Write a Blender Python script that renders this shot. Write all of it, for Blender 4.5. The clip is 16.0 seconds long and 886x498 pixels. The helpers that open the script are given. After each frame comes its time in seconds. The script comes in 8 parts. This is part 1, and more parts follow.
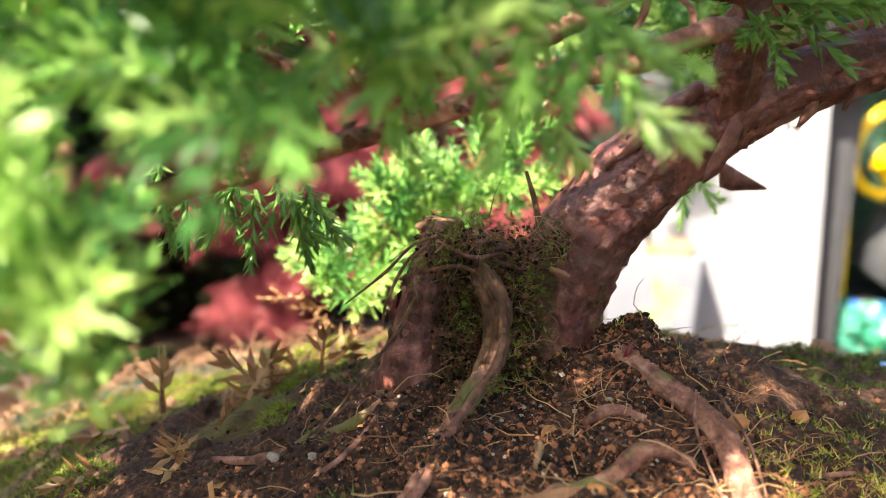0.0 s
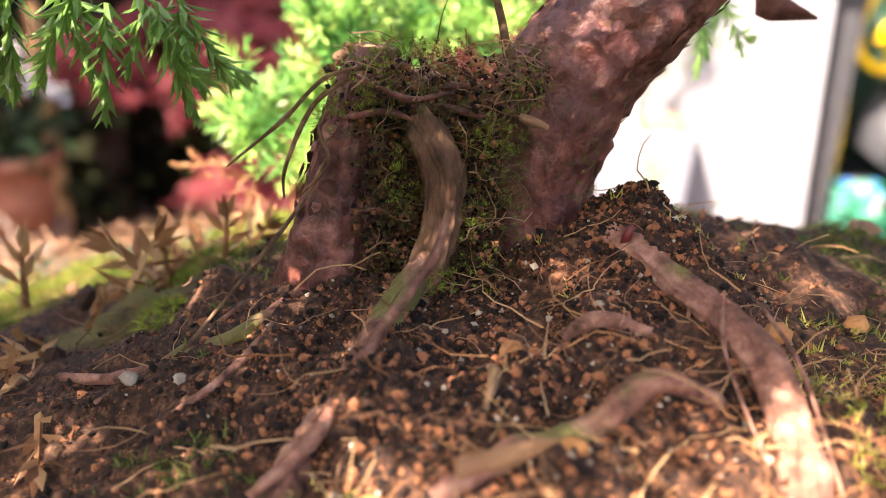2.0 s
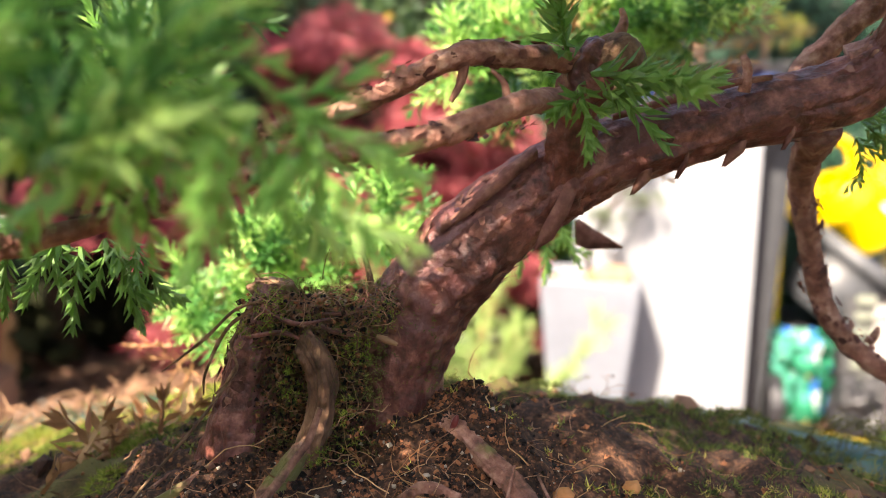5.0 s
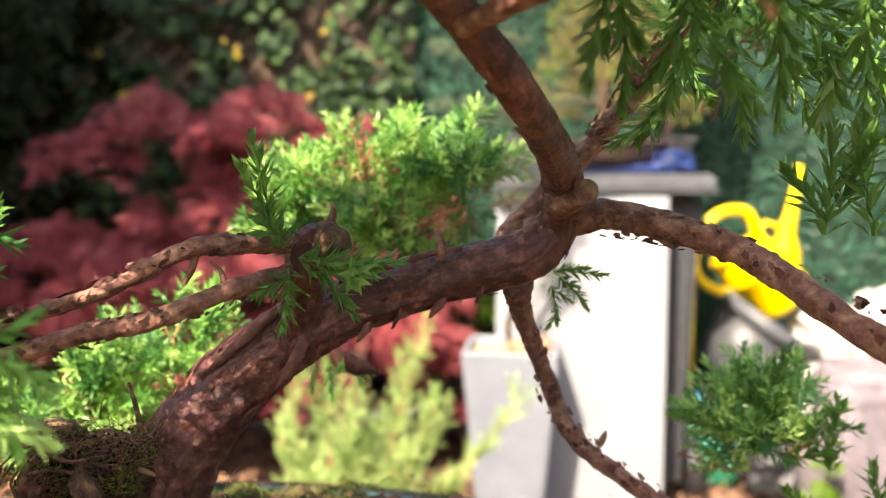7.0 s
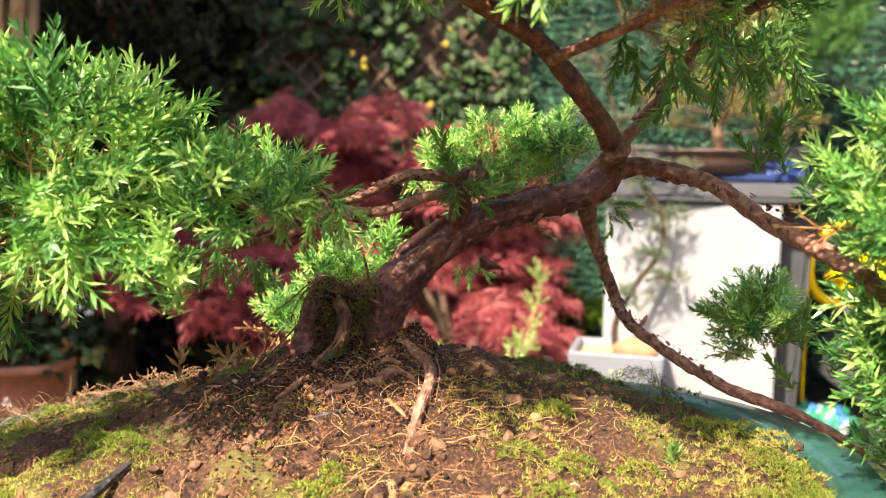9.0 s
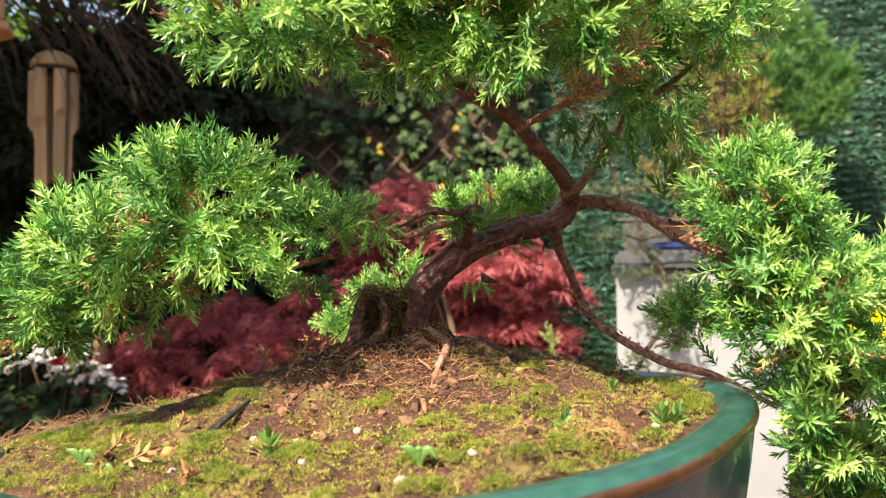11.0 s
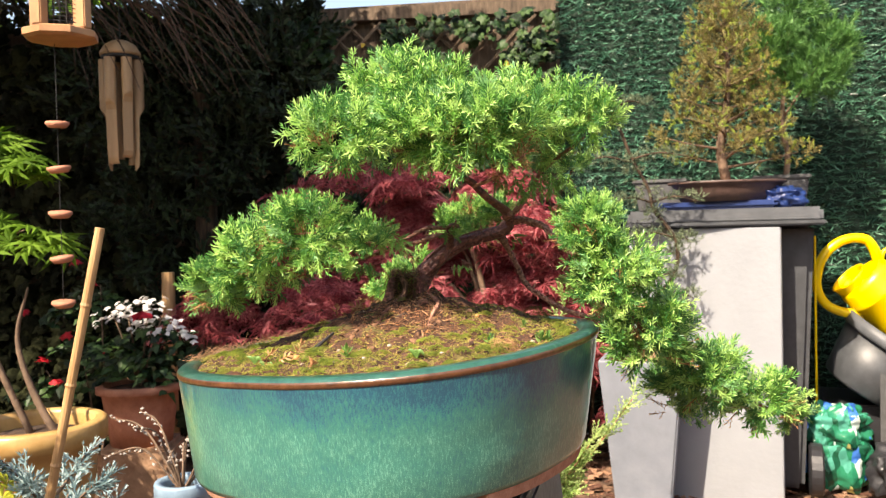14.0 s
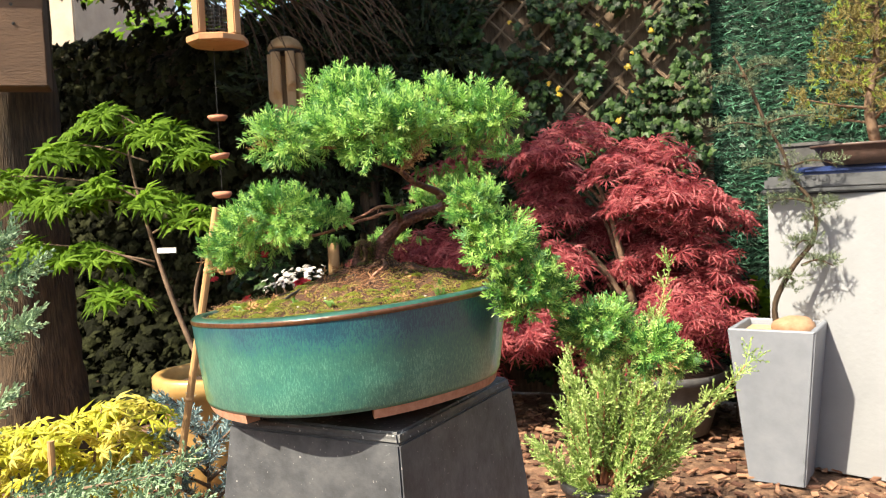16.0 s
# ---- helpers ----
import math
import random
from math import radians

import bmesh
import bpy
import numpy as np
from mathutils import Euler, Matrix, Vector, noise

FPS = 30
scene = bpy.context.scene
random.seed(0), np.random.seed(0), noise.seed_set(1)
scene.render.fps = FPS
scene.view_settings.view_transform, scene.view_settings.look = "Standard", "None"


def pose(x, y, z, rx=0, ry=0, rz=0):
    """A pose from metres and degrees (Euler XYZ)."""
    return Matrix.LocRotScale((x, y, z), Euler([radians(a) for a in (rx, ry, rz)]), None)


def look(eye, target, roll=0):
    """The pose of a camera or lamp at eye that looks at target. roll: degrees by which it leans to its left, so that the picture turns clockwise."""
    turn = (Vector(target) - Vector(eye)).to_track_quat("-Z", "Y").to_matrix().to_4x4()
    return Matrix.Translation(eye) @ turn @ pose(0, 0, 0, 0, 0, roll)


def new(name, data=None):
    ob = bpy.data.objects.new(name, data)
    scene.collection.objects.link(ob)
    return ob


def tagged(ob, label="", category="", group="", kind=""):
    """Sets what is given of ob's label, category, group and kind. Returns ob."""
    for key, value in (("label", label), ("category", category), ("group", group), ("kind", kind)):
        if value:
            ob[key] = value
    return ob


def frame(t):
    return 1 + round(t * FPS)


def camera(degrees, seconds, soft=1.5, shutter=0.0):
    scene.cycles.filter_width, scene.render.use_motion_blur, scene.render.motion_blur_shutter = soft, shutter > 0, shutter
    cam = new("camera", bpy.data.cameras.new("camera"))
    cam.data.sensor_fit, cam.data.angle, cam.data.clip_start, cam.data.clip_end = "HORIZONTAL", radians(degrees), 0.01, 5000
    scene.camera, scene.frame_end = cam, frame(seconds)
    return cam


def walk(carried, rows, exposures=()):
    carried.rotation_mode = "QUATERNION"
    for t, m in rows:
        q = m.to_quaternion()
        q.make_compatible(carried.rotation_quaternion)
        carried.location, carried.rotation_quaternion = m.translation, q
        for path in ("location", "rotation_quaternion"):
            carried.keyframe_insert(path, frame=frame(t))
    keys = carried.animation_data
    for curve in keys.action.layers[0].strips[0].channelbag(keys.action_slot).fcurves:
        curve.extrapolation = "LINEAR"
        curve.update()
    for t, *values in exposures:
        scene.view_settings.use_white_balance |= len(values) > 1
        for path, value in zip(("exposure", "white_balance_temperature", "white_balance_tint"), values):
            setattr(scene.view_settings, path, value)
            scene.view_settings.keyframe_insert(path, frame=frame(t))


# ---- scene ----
cam = camera(57.5, 16.0, soft=0.5)
PATH = [
    (0, (0.135, 0.066, 1.027), (0.043, 2.028, 0.648), -0.7),
    (0.5, (0.139, 0.087, 1.023), (0.009, 2.045, 0.641), -1.0),
    (1, (0.143, 0.098, 1.019), (0.032, 2.035, 0.532), -1.1),
    (1.5, (0.141, 0.103, 1.016), (0.061, 2.004, 0.4), -0.6),
    (2, (0.141, 0.105, 1.015), (0.074, 1.987, 0.342), -0.2),
    (2.5, (0.139, 0.104, 1.014), (0.118, 1.981, 0.323), 0.2),
    (3, (0.141, 0.101, 1.018), (0.12, 1.995, 0.376), -0.2),
    (3.2, (0.141, 0.098, 1.019), (0.134, 2.008, 0.424), -0.4),
    (5.3, (0.157, 0.068, 1.039), (0.202, 2.046, 0.752), 1.0),
    (5.5, (0.158, 0.066, 1.043), (0.219, 2.048, 0.786), 1.0),
    (6, (0.165, 0.06, 1.049), (0.275, 2.047, 0.853), 1.4),
    (6.5, (0.179, 0.05, 1.053), (0.346, 2.035, 0.875), 1.6),
    (7, (0.191, 0.038, 1.054), (0.39, 2.022, 0.896), 0.1),
    (7.5, (0.186, 0.017, 1.05), (0.394, 2.002, 0.922), -0.5),
    (8, (0.169, -0.006, 1.051), (0.306, 1.985, 0.924), 1.1),
    (8.5, (0.171, -0.049, 1.045), (0.179, 1.945, 0.893), 2.1),
    (8.7, (0.177, -0.064, 1.041), (0.131, 1.929, 0.89), 2.1),
    (10.8, (0.195, -0.216, 1.015), (0.077, 1.78, 1.071), -0.3),
    (11, (0.192, -0.213, 1.01), (0.074, 1.783, 1.076), -0.5),
    (11.5, (0.188, -0.227, 1.007), (0.069, 1.769, 1.052), -0.5),
    (12, (0.186, -0.314, 1.017), (0.111, 1.685, 1.024), -1.1),
    (12.5, (0.183, -0.395, 1.016), (0.16, 1.605, 1.004), -2.1),
    (13, (0.175, -0.45, 1.012), (0.2, 1.549, 0.972), -2.3),
    (13.5, (0.167, -0.491, 1.015), (0.147, 1.508, 0.96), -2.1),
    (14, (0.252, -0.526, 1.041), (0.036, 1.462, 0.992), -1.4),
    (14.5, (0.369, -0.585, 1.042), (-0.032, 1.373, 0.98), -1.6),
    (15, (0.441, -0.614, 1.042), (-0.096, 1.31, 0.949), -2.5),
    (15.5, (0.491, -0.63, 1.039), (-0.152, 1.261, 0.927), -2.9),
    (16, (0.542, -0.634, 1.041), (-0.155, 1.238, 0.933), -2.6),
]
walk(cam, [(t, look(eye, target, roll)) for t, eye, target, roll in PATH],
     exposures=[(0, 2.0, 7500, 13), (1.0, 2.25, 7700, 24), (3.2, 2.3, 7600, 25), (5.3, 1.88, 7600, 16), (8.7, 1.55, 7800, 14), (10.8, 1.25, 7800, 12), (13.5, 1.22, 7800, 15), (16, 1.32, 7700, 8)])

# ---- light ----
SUN_DIR = Vector((-0.385, -0.583, 0.73)).normalized()
world = bpy.data.worlds.new("world")
scene.world = world
world.use_nodes = True
wn = world.node_tree.nodes
sky = wn.new("ShaderNodeTexSky")
sky.sky_type, sky.sun_disc = "NISHITA", False
sky.sun_elevation = math.asin(SUN_DIR.z)
sky.sun_rotation = math.atan2(SUN_DIR.x, SUN_DIR.y)
sky.air_density, sky.dust_density = 1.0, 2.0
wn["Background"].inputs["Strength"].default_value = 0.15
world.node_tree.links.new(sky.outputs["Color"], wn["Background"].inputs["Color"])
sun = new("sun", bpy.data.lights.new("sun", "SUN"))
sun.data.energy, sun.data.angle, sun.data.color = 5.0, radians(0.6), (1.0, 0.95, 0.86)
sun.matrix_world = look(SUN_DIR * 20, (0, 0, 0))

rnd = random.Random(7)
rng = np.random.default_rng(11)


# ---- materials ----
def rgb(c):
    return (*c, 1.0)


def material(name, colors, scale=40.0, rough=0.75, bump=0.3, bump_scale=None, metal=0.0, detail=6.0, spot=None,
             island=0.0, coat=0.0, leaf=0.0, stretch=None, spec=0.5, trans=0.0, coarse=0.0):
    """Noise-mixed colours, a second coarse tone, bump; spot: (colour, scale, threshold); island: spread per piece."""
    m = bpy.data.materials.new(name)
    m.use_nodes = True
    nt, b = m.node_tree, m.node_tree.nodes["Principled BSDF"]
    out = m.node_tree.nodes["Material Output"]
    add, link = nt.nodes.new, nt.links.new
    co = add("ShaderNodeTexCoord")
    src_v = co.outputs["Object"]
    if stretch:
        mp = add("ShaderNodeMapping")
        mp.inputs["Scale"].default_value = stretch
        link(src_v, mp.inputs["Vector"])
        src_v = mp.outputs["Vector"]
    n1 = add("ShaderNodeTexNoise")
    n1.inputs["Scale"].default_value, n1.inputs["Detail"].default_value = scale, detail
    n1.inputs["Roughness"].default_value = 0.62
    link(src_v, n1.inputs["Vector"])
    ramp = add("ShaderNodeValToRGB")
    el = ramp.color_ramp.elements
    el[0].position, el[0].color = 0.3, rgb(colors[0])
    el[1].position, el[1].color = 0.7, rgb(colors[-1])
    for k, c in enumerate(colors[1:-1]):
        e = el.new(0.3 + 0.4 * (k + 1) / (len(colors) - 1))
        e.color = rgb(c)
    fac = n1.outputs["Fac"]
    if island:
        geo = add("ShaderNodeNewGeometry")
        ma = add("ShaderNodeMath")
        ma.operation = "MULTIPLY_ADD"
        ma.inputs[1].default_value = island
        ma.inputs[2].default_value = -island / 2
        link(geo.outputs["Random Per Island"], ma.inputs[0])
        ad = add("ShaderNodeMath")
        link(fac, ad.inputs[0])
        link(ma.outputs[0], ad.inputs[1])
        fac = ad.outputs[0]
    link(fac, ramp.inputs["Fac"])
    col = ramp.outputs["Color"]
    if coarse:
        n3 = add("ShaderNodeTexNoise")
        n3.inputs["Scale"].default_value = scale * 0.13
        n3.inputs["Detail"].default_value = 4
        link(src_v, n3.inputs["Vector"])
        hs = add("ShaderNodeMapRange")
        hs.inputs["From Min"].default_value, hs.inputs["From Max"].default_value = 0.3, 0.7
        hs.inputs["To Min"].default_value, hs.inputs["To Max"].default_value = 1 - coarse, 1 + coarse
        link(n3.outputs["Fac"], hs.inputs["Value"])
        mx = add("ShaderNodeVectorMath")
        mx.operation = "SCALE"
        link(col, mx.inputs[0])
        link(hs.outputs["Result"], mx.inputs["Scale"])
        col = mx.outputs["Vector"]
    if spot:
        n2 = add("ShaderNodeTexNoise")
        n2.inputs["Scale"].default_value, n2.inputs["Detail"].default_value = spot[1], 5
        link(src_v, n2.inputs["Vector"])
        mr = add("ShaderNodeMapRange")
        mr.inputs["From Min"].default_value, mr.inputs["From Max"].default_value = spot[2], spot[2] + 0.07
        link(n2.outputs["Fac"], mr.inputs["Value"])
        mix = add("ShaderNodeMix")
        mix.data_type = "RGBA"
        link(mr.outputs["Result"], mix.inputs["Factor"])
        link(col, mix.inputs["A"])
        mix.inputs["B"].default_value = rgb(spot[0])
        col = mix.outputs["Result"]
    link(col, b.inputs["Base Color"])
    b.inputs["Roughness"].default_value, b.inputs["Metallic"].default_value = rough, metal
    b.inputs["Specular IOR Level"].default_value = spec
    b.inputs["Coat Weight"].default_value = coat
    b.inputs["Coat Roughness"].default_value = 0.08
    b.inputs["Transmission Weight"].default_value = trans
    if bump:
        nb = add("ShaderNodeTexNoise")
        nb.inputs["Scale"].default_value, nb.inputs["Detail"].default_value = bump_scale or scale * 2, 8
        link(src_v, nb.inputs["Vector"])
        bp = add("ShaderNodeBump")
        bp.inputs["Strength"].default_value = bump
        bp.inputs["Distance"].default_value = 0.6 / (bump_scale or scale * 2)
        link(nb.outputs["Fac"], bp.inputs["Height"])
        link(bp.outputs["Normal"], b.inputs["Normal"])
    if leaf:
        tr = add("ShaderNodeBsdfTranslucent")
        link(col, tr.inputs["Color"])
        ms = add("ShaderNodeMixShader")
        ms.inputs["Fac"].default_value = leaf
        link(b.outputs["BSDF"], ms.inputs[1])
        link(tr.outputs["BSDF"], ms.inputs[2])
        link(ms.outputs["Shader"], out.inputs["Surface"])
    return m


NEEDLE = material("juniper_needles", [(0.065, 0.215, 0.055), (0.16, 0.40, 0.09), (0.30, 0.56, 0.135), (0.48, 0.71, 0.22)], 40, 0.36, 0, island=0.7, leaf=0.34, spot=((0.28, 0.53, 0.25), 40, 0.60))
# Shaded twin of the juniper needles, its shade put into the colour.
NEEDLE_SHADE = material("juniper_shaded_needles", [(0.075, 0.195, 0.035), (0.15, 0.31, 0.065), (0.27, 0.45, 0.12)], 55, 0.38, 0, island=0.5, leaf=0.38)
NEEDLE_DEAD = material("dry_needles", [(0.26, 0.11, 0.045), (0.42, 0.21, 0.09), (0.54, 0.33, 0.16)], 70, 0.8, 0, island=0.6, leaf=0.15)
BARK = material("juniper_bark", [(0.035, 0.011, 0.008), (0.155, 0.05, 0.037), (0.38, 0.155, 0.11)], 300, 0.45, 0.8, 900, spot=((0.155, 0.053, 0.045), 60, 0.55), coarse=0.45)
BARK_TWIG = material("twig_bark", [(0.11, 0.045, 0.03), (0.29, 0.125, 0.085), (0.50, 0.29, 0.20)], 330, 0.7, 0.8, 600, coarse=0.3)
BARK_FLAKE = material("bark_flake", [(0.085, 0.031, 0.023), (0.17, 0.065, 0.047), (0.29, 0.135, 0.095)], 300, 0.85, 0.5, 700, island=0.5)
DEADWOOD = material("rotten_wood", [(0.04, 0.02, 0.011), (0.16, 0.085, 0.045), (0.36, 0.22, 0.12)], 260, 0.9, 1.0, 500, coarse=0.35)
STUB = material("dull_root_bark", [(0.035, 0.017, 0.010), (0.12, 0.06, 0.034), (0.26, 0.145, 0.08)], 330, 0.85, 1.0, 700, stretch=(1, 1, 0.4), spot=((0.11, 0.10, 0.03), 120, 0.56), coarse=0.45)
ROOT = material("root_bark", [(0.06, 0.024, 0.016), (0.25, 0.11, 0.075), (0.48, 0.27, 0.19)], 330, 0.8, 1.0, 700, spot=((0.17, 0.15, 0.045), 70, 0.57), coarse=0.3)
ROOT_FINE = material("fine_root", [(0.16, 0.075, 0.038), (0.36, 0.20, 0.11)], 200, 0.8, 0.3, island=0.6)
SOIL = material("potting_soil", [(0.012, 0.005, 0.003), (0.05, 0.021, 0.010), (0.2, 0.09, 0.043)], 900, 0.95, 1.0, 1700,
                spot=((0.13, 0.11, 0.03), 34, 0.6), coarse=0.4)
MOSS_BED = material("moss_bed", [(0.035, 0.04, 0.008), (0.10, 0.11, 0.02), (0.2, 0.2, 0.045)], 150, 0.95, 1.0, 500, coarse=0.35)
MOSS = material("moss", [(0.14, 0.15, 0.018), (0.29, 0.31, 0.045), (0.48, 0.49, 0.10), (0.52, 0.39, 0.14)], 60, 0.8, 0, island=0.55, leaf=0.3, coarse=0.35)
# Moss in shade: the shade is put into this darker green.
MOSS_SHADE = material("shaded_moss", [(0.035, 0.06, 0.012), (0.09, 0.13, 0.022), (0.18, 0.2, 0.045)], 40, 0.85, 0, island=0.6, leaf=0.2)
MOSS_BRIGHT = material("bright_moss", [(0.10, 0.15, 0.018), (0.20, 0.26, 0.03), (0.34, 0.38, 0.06)], 60, 0.75, 0, island=0.5, leaf=0.3, coarse=0.3)
CLOD = material("soil_clod", [(0.045, 0.02, 0.012), (0.11, 0.052, 0.028), (0.22, 0.115, 0.065)], 500, 0.92, 0.7, 700, island=0.7)
CRUMB = material("soil_crumb", [(0.008, 0.0035, 0.002), (0.016, 0.0065, 0.004), (0.03, 0.0125, 0.0065), (0.048, 0.02, 0.010), (0.075, 0.029, 0.014), (0.14, 0.052, 0.023), (0.33, 0.13, 0.058)], 800, 0.95, 0.5, 900, island=0.6)
PEBBLE = material("pale_pebble", [(0.26, 0.2, 0.14), (0.50, 0.44, 0.36)], 400, 0.8, 0.5, 500)
PEBBLE_ORANGE = material("orange_clay_grain", [(0.42, 0.17, 0.05), (0.62, 0.3, 0.12)], 200, 0.85, 0.5, 500)
def glaze_material():
    """Run glaze: deep blue below the rim, running down in fine streaks into mottled green."""
    m = bpy.data.materials.new("green_glaze")
    m.use_nodes = True
    nt, b = m.node_tree, m.node_tree.nodes["Principled BSDF"]
    add, link = nt.nodes.new, nt.links.new
    co, mp, n1, n2, n3 = add("ShaderNodeTexCoord"), add("ShaderNodeMapping"), add("ShaderNodeTexNoise"), add("ShaderNodeTexNoise"), add("ShaderNodeTexNoise")
    mp.inputs["Scale"].default_value = (1, 1, 0.3)
    link(co.outputs["Object"], mp.inputs["Vector"])
    link(mp.outputs["Vector"], n1.inputs["Vector"])
    n1.inputs["Scale"].default_value, n1.inputs["Detail"].default_value = 700, 6
    n2.inputs["Scale"].default_value, n2.inputs["Detail"].default_value = 26, 9
    n3.inputs["Scale"].default_value, n3.inputs["Detail"].default_value = 1300, 3
    link(co.outputs["Object"], n2.inputs["Vector"])
    link(co.outputs["Object"], n3.inputs["Vector"])
    sep, mr = add("ShaderNodeSeparateXYZ"), add("ShaderNodeMapRange")
    link(co.outputs["Object"], sep.inputs[0])
    mr.inputs["From Min"].default_value, mr.inputs["From Max"].default_value = 0.898, 0.930
    link(sep.outputs["Z"], mr.inputs["Value"])
    terms = [(mr.outputs["Result"], -0.42), (n1.outputs["Fac"], 0.95), (n2.outputs["Fac"], 0.6), (n3.outputs["Fac"], 0.8)]
    total = None
    for sock, w in terms:
        ma = add("ShaderNodeMath")
        ma.operation = "MULTIPLY_ADD"
        link(sock, ma.inputs[0])
        ma.inputs[1].default_value = w
        if total:
            link(total, ma.inputs[2])
        else:
            ma.inputs[2].default_value = -0.45
        total = ma.outputs[0]
    ramp = add("ShaderNodeValToRGB")
    el = ramp.color_ramp.elements
    el[0].position, el[0].color = 0.2, (0.010, 0.06, 0.10, 1)
    el[1].position, el[1].color = 1.0, (0.10, 0.29, 0.225, 1)
    for q, c in ((0.38, (0.016, 0.105, 0.13, 1)), (0.56, (0.022, 0.135, 0.118, 1)), (0.76, (0.038, 0.175, 0.135, 1))):
        el.new(q).color = c
    link(total, ramp.inputs["Fac"])
    link(ramp.outputs["Color"], b.inputs["Base Color"])
    b.inputs["Roughness"].default_value, b.inputs["Coat Weight"].default_value, b.inputs["Coat Roughness"].default_value = 0.34, 0.6, 0.06
    bp = add("ShaderNodeBump")
    bp.inputs["Strength"].default_value, bp.inputs["Distance"].default_value = 0.4, 0.005
    link(n2.outputs["Fac"], bp.inputs["Height"])
    link(bp.outputs["Normal"], b.inputs["Normal"])
    return m


GLAZE = glaze_material()
GLAZE_RIM = material("rim_glaze", [(0.010, 0.052, 0.043), (0.030, 0.115, 0.088)], 90, 0.3, 0.15, 90, coat=0.5)
GLAZE_BROWN = material("brown_rim_edge", [(0.04, 0.016, 0.008), (0.125, 0.052, 0.022)], 120, 0.3, 0.2, 200, coat=0.4)
BISQUE = material("bare_clay", [(0.30, 0.14, 0.085), (0.45, 0.24, 0.16)], 120, 0.85, 0.4, 400)
SLATE = material("dark_fibre_clay", [(0.034, 0.037, 0.043), (0.066, 0.071, 0.08), (0.102, 0.107, 0.116)], 30, 0.5, 0.15, 140, spot=((0.34, 0.34, 0.33), 260, 0.67), coarse=0.35)
SLATE_WORN = material("worn_fibre_clay", [(0.045, 0.048, 0.052), (0.08, 0.083, 0.087), (0.13, 0.133, 0.135)], 40, 0.55, 0.2, 140, spot=((0.36, 0.36, 0.35), 200, 0.62), coarse=0.3)
SOIL_DARK = material("dark_soil", [(0.018, 0.01, 0.006), (0.05, 0.026, 0.015), (0.11, 0.06, 0.035)], 30, 0.95, 1.0, 90)


# ---- mesh helpers ----
def mesh_object(name, verts, faces, mat, parent=None, label="", smooth=False):
    me = bpy.data.meshes.new(name)
    me.from_pydata([tuple(map(float, v)) for v in verts] if not isinstance(verts, np.ndarray) else verts.tolist(), [],
                   faces.tolist() if isinstance(faces, np.ndarray) else faces)
    me.materials.append(mat)
    if smooth:
        me.shade_smooth()
    ob = new(name, me)
    if parent:
        ob.parent = parent
    if label:
        ob["label"] = label
    return ob


def part(name, bm, mat, parent=None, label="", smooth=False):
    me = bpy.data.meshes.new(name)
    bm.normal_update()
    bm.to_mesh(me)
    bm.free()
    me.materials.append(mat)
    if smooth:
        me.shade_smooth()
    ob = new(name, me)
    if parent:
        ob.parent = parent
    if label:
        ob["label"] = label
    return ob


def thing(name, label, category, at=(0, 0, 0), group="", kind=""):
    ob = new(name)
    ob.empty_display_size = 0.02
    ob.location = at
    return tagged(ob, label, category, group, kind)


def spline(points, n):
    """Catmull-Rom through rows of (x, y, z, r), n steps a span."""
    p = np.array(points, float)
    p = np.vstack([2 * p[0] - p[1], p, 2 * p[-1] - p[-2]])
    out = []
    for k in range(1, len(p) - 2):
        a, b, c, d = p[k - 1], p[k], p[k + 1], p[k + 2]
        for t in np.linspace(0, 1, n, endpoint=False):
            out.append(0.5 * (2 * b + (c - a) * t + (2 * a - 5 * b + 4 * c - d) * t * t + (3 * b - a - 3 * c + d) * t ** 3))
    out.append(p[-2])
    return np.array(out)


def tube(points, sides=10, n=6, rough=0.0, freq=60.0, ridge=0.0, cap=True, bark=0.0):
    """Verts and faces of a tapered tube with knobbly sides."""
    q = spline(points, n) if n > 1 else np.array(points, float)
    verts, faces = [], []
    up = Vector((0.3, 0.2, 1)).normalized()
    prev, run = None, 0.0
    for k in range(len(q)):
        a, b = q[max(k - 1, 0)], q[min(k + 1, len(q) - 1)]
        d = Vector(b[:3] - a[:3]).normalized()
        run += np.linalg.norm(q[k][:3] - q[max(k - 1, 0)][:3])
        x = (prev - d * prev.dot(d)).normalized() if prev else d.cross(up).normalized()
        prev = x
        y = d.cross(x)
        for s in range(sides):
            w = 2 * math.pi * s / sides
            o = x * math.cos(w) + y * math.sin(w)
            c = Vector(q[k][:3])
            r = q[k][3]
            if rough:
                r *= 1 + rough * noise.noise((c + o * r) * freq) + 0.5 * rough * noise.noise((c + o * r) * freq * 3.1)
            if ridge:
                r *= 1 + ridge * math.sin(3 * w + 2.0 * noise.noise(c * freq * 0.5)) * 0.5
            if bark:
                g = Vector((math.cos(w) * 4.4, math.sin(w) * 4.4, run * 260 + 9))
                plate_h = noise.noise(Vector((g.x, g.y, g.z * 0.45)))
                fine = abs(noise.noise(Vector((g.x * 3.1, g.y * 3.1, g.z * 1.1))))
                step = max(0.0, min(1.0, (plate_h - 0.02) * 7))
                r *= 1 + bark * (0.55 * step + 0.5 * fine - 0.3)
            verts.append(tuple(c + o * r))
    for k in range(len(q) - 1):
        for s in range(sides):
            a, b = k * sides + s, k * sides + (s + 1) % sides
            faces.append((a, b, b + sides, a + sides))
    if cap:
        faces.append(tuple(range(sides - 1, -1, -1)))
        faces.append(tuple(range((len(q) - 1) * sides, len(q) * sides)))
    return verts, faces


def join(pieces):
    verts, faces = [], []
    for v, f in pieces:
        o = len(verts)
        verts += list(v)
        faces += [tuple(i + o for i in t) for t in f]
    return verts, faces


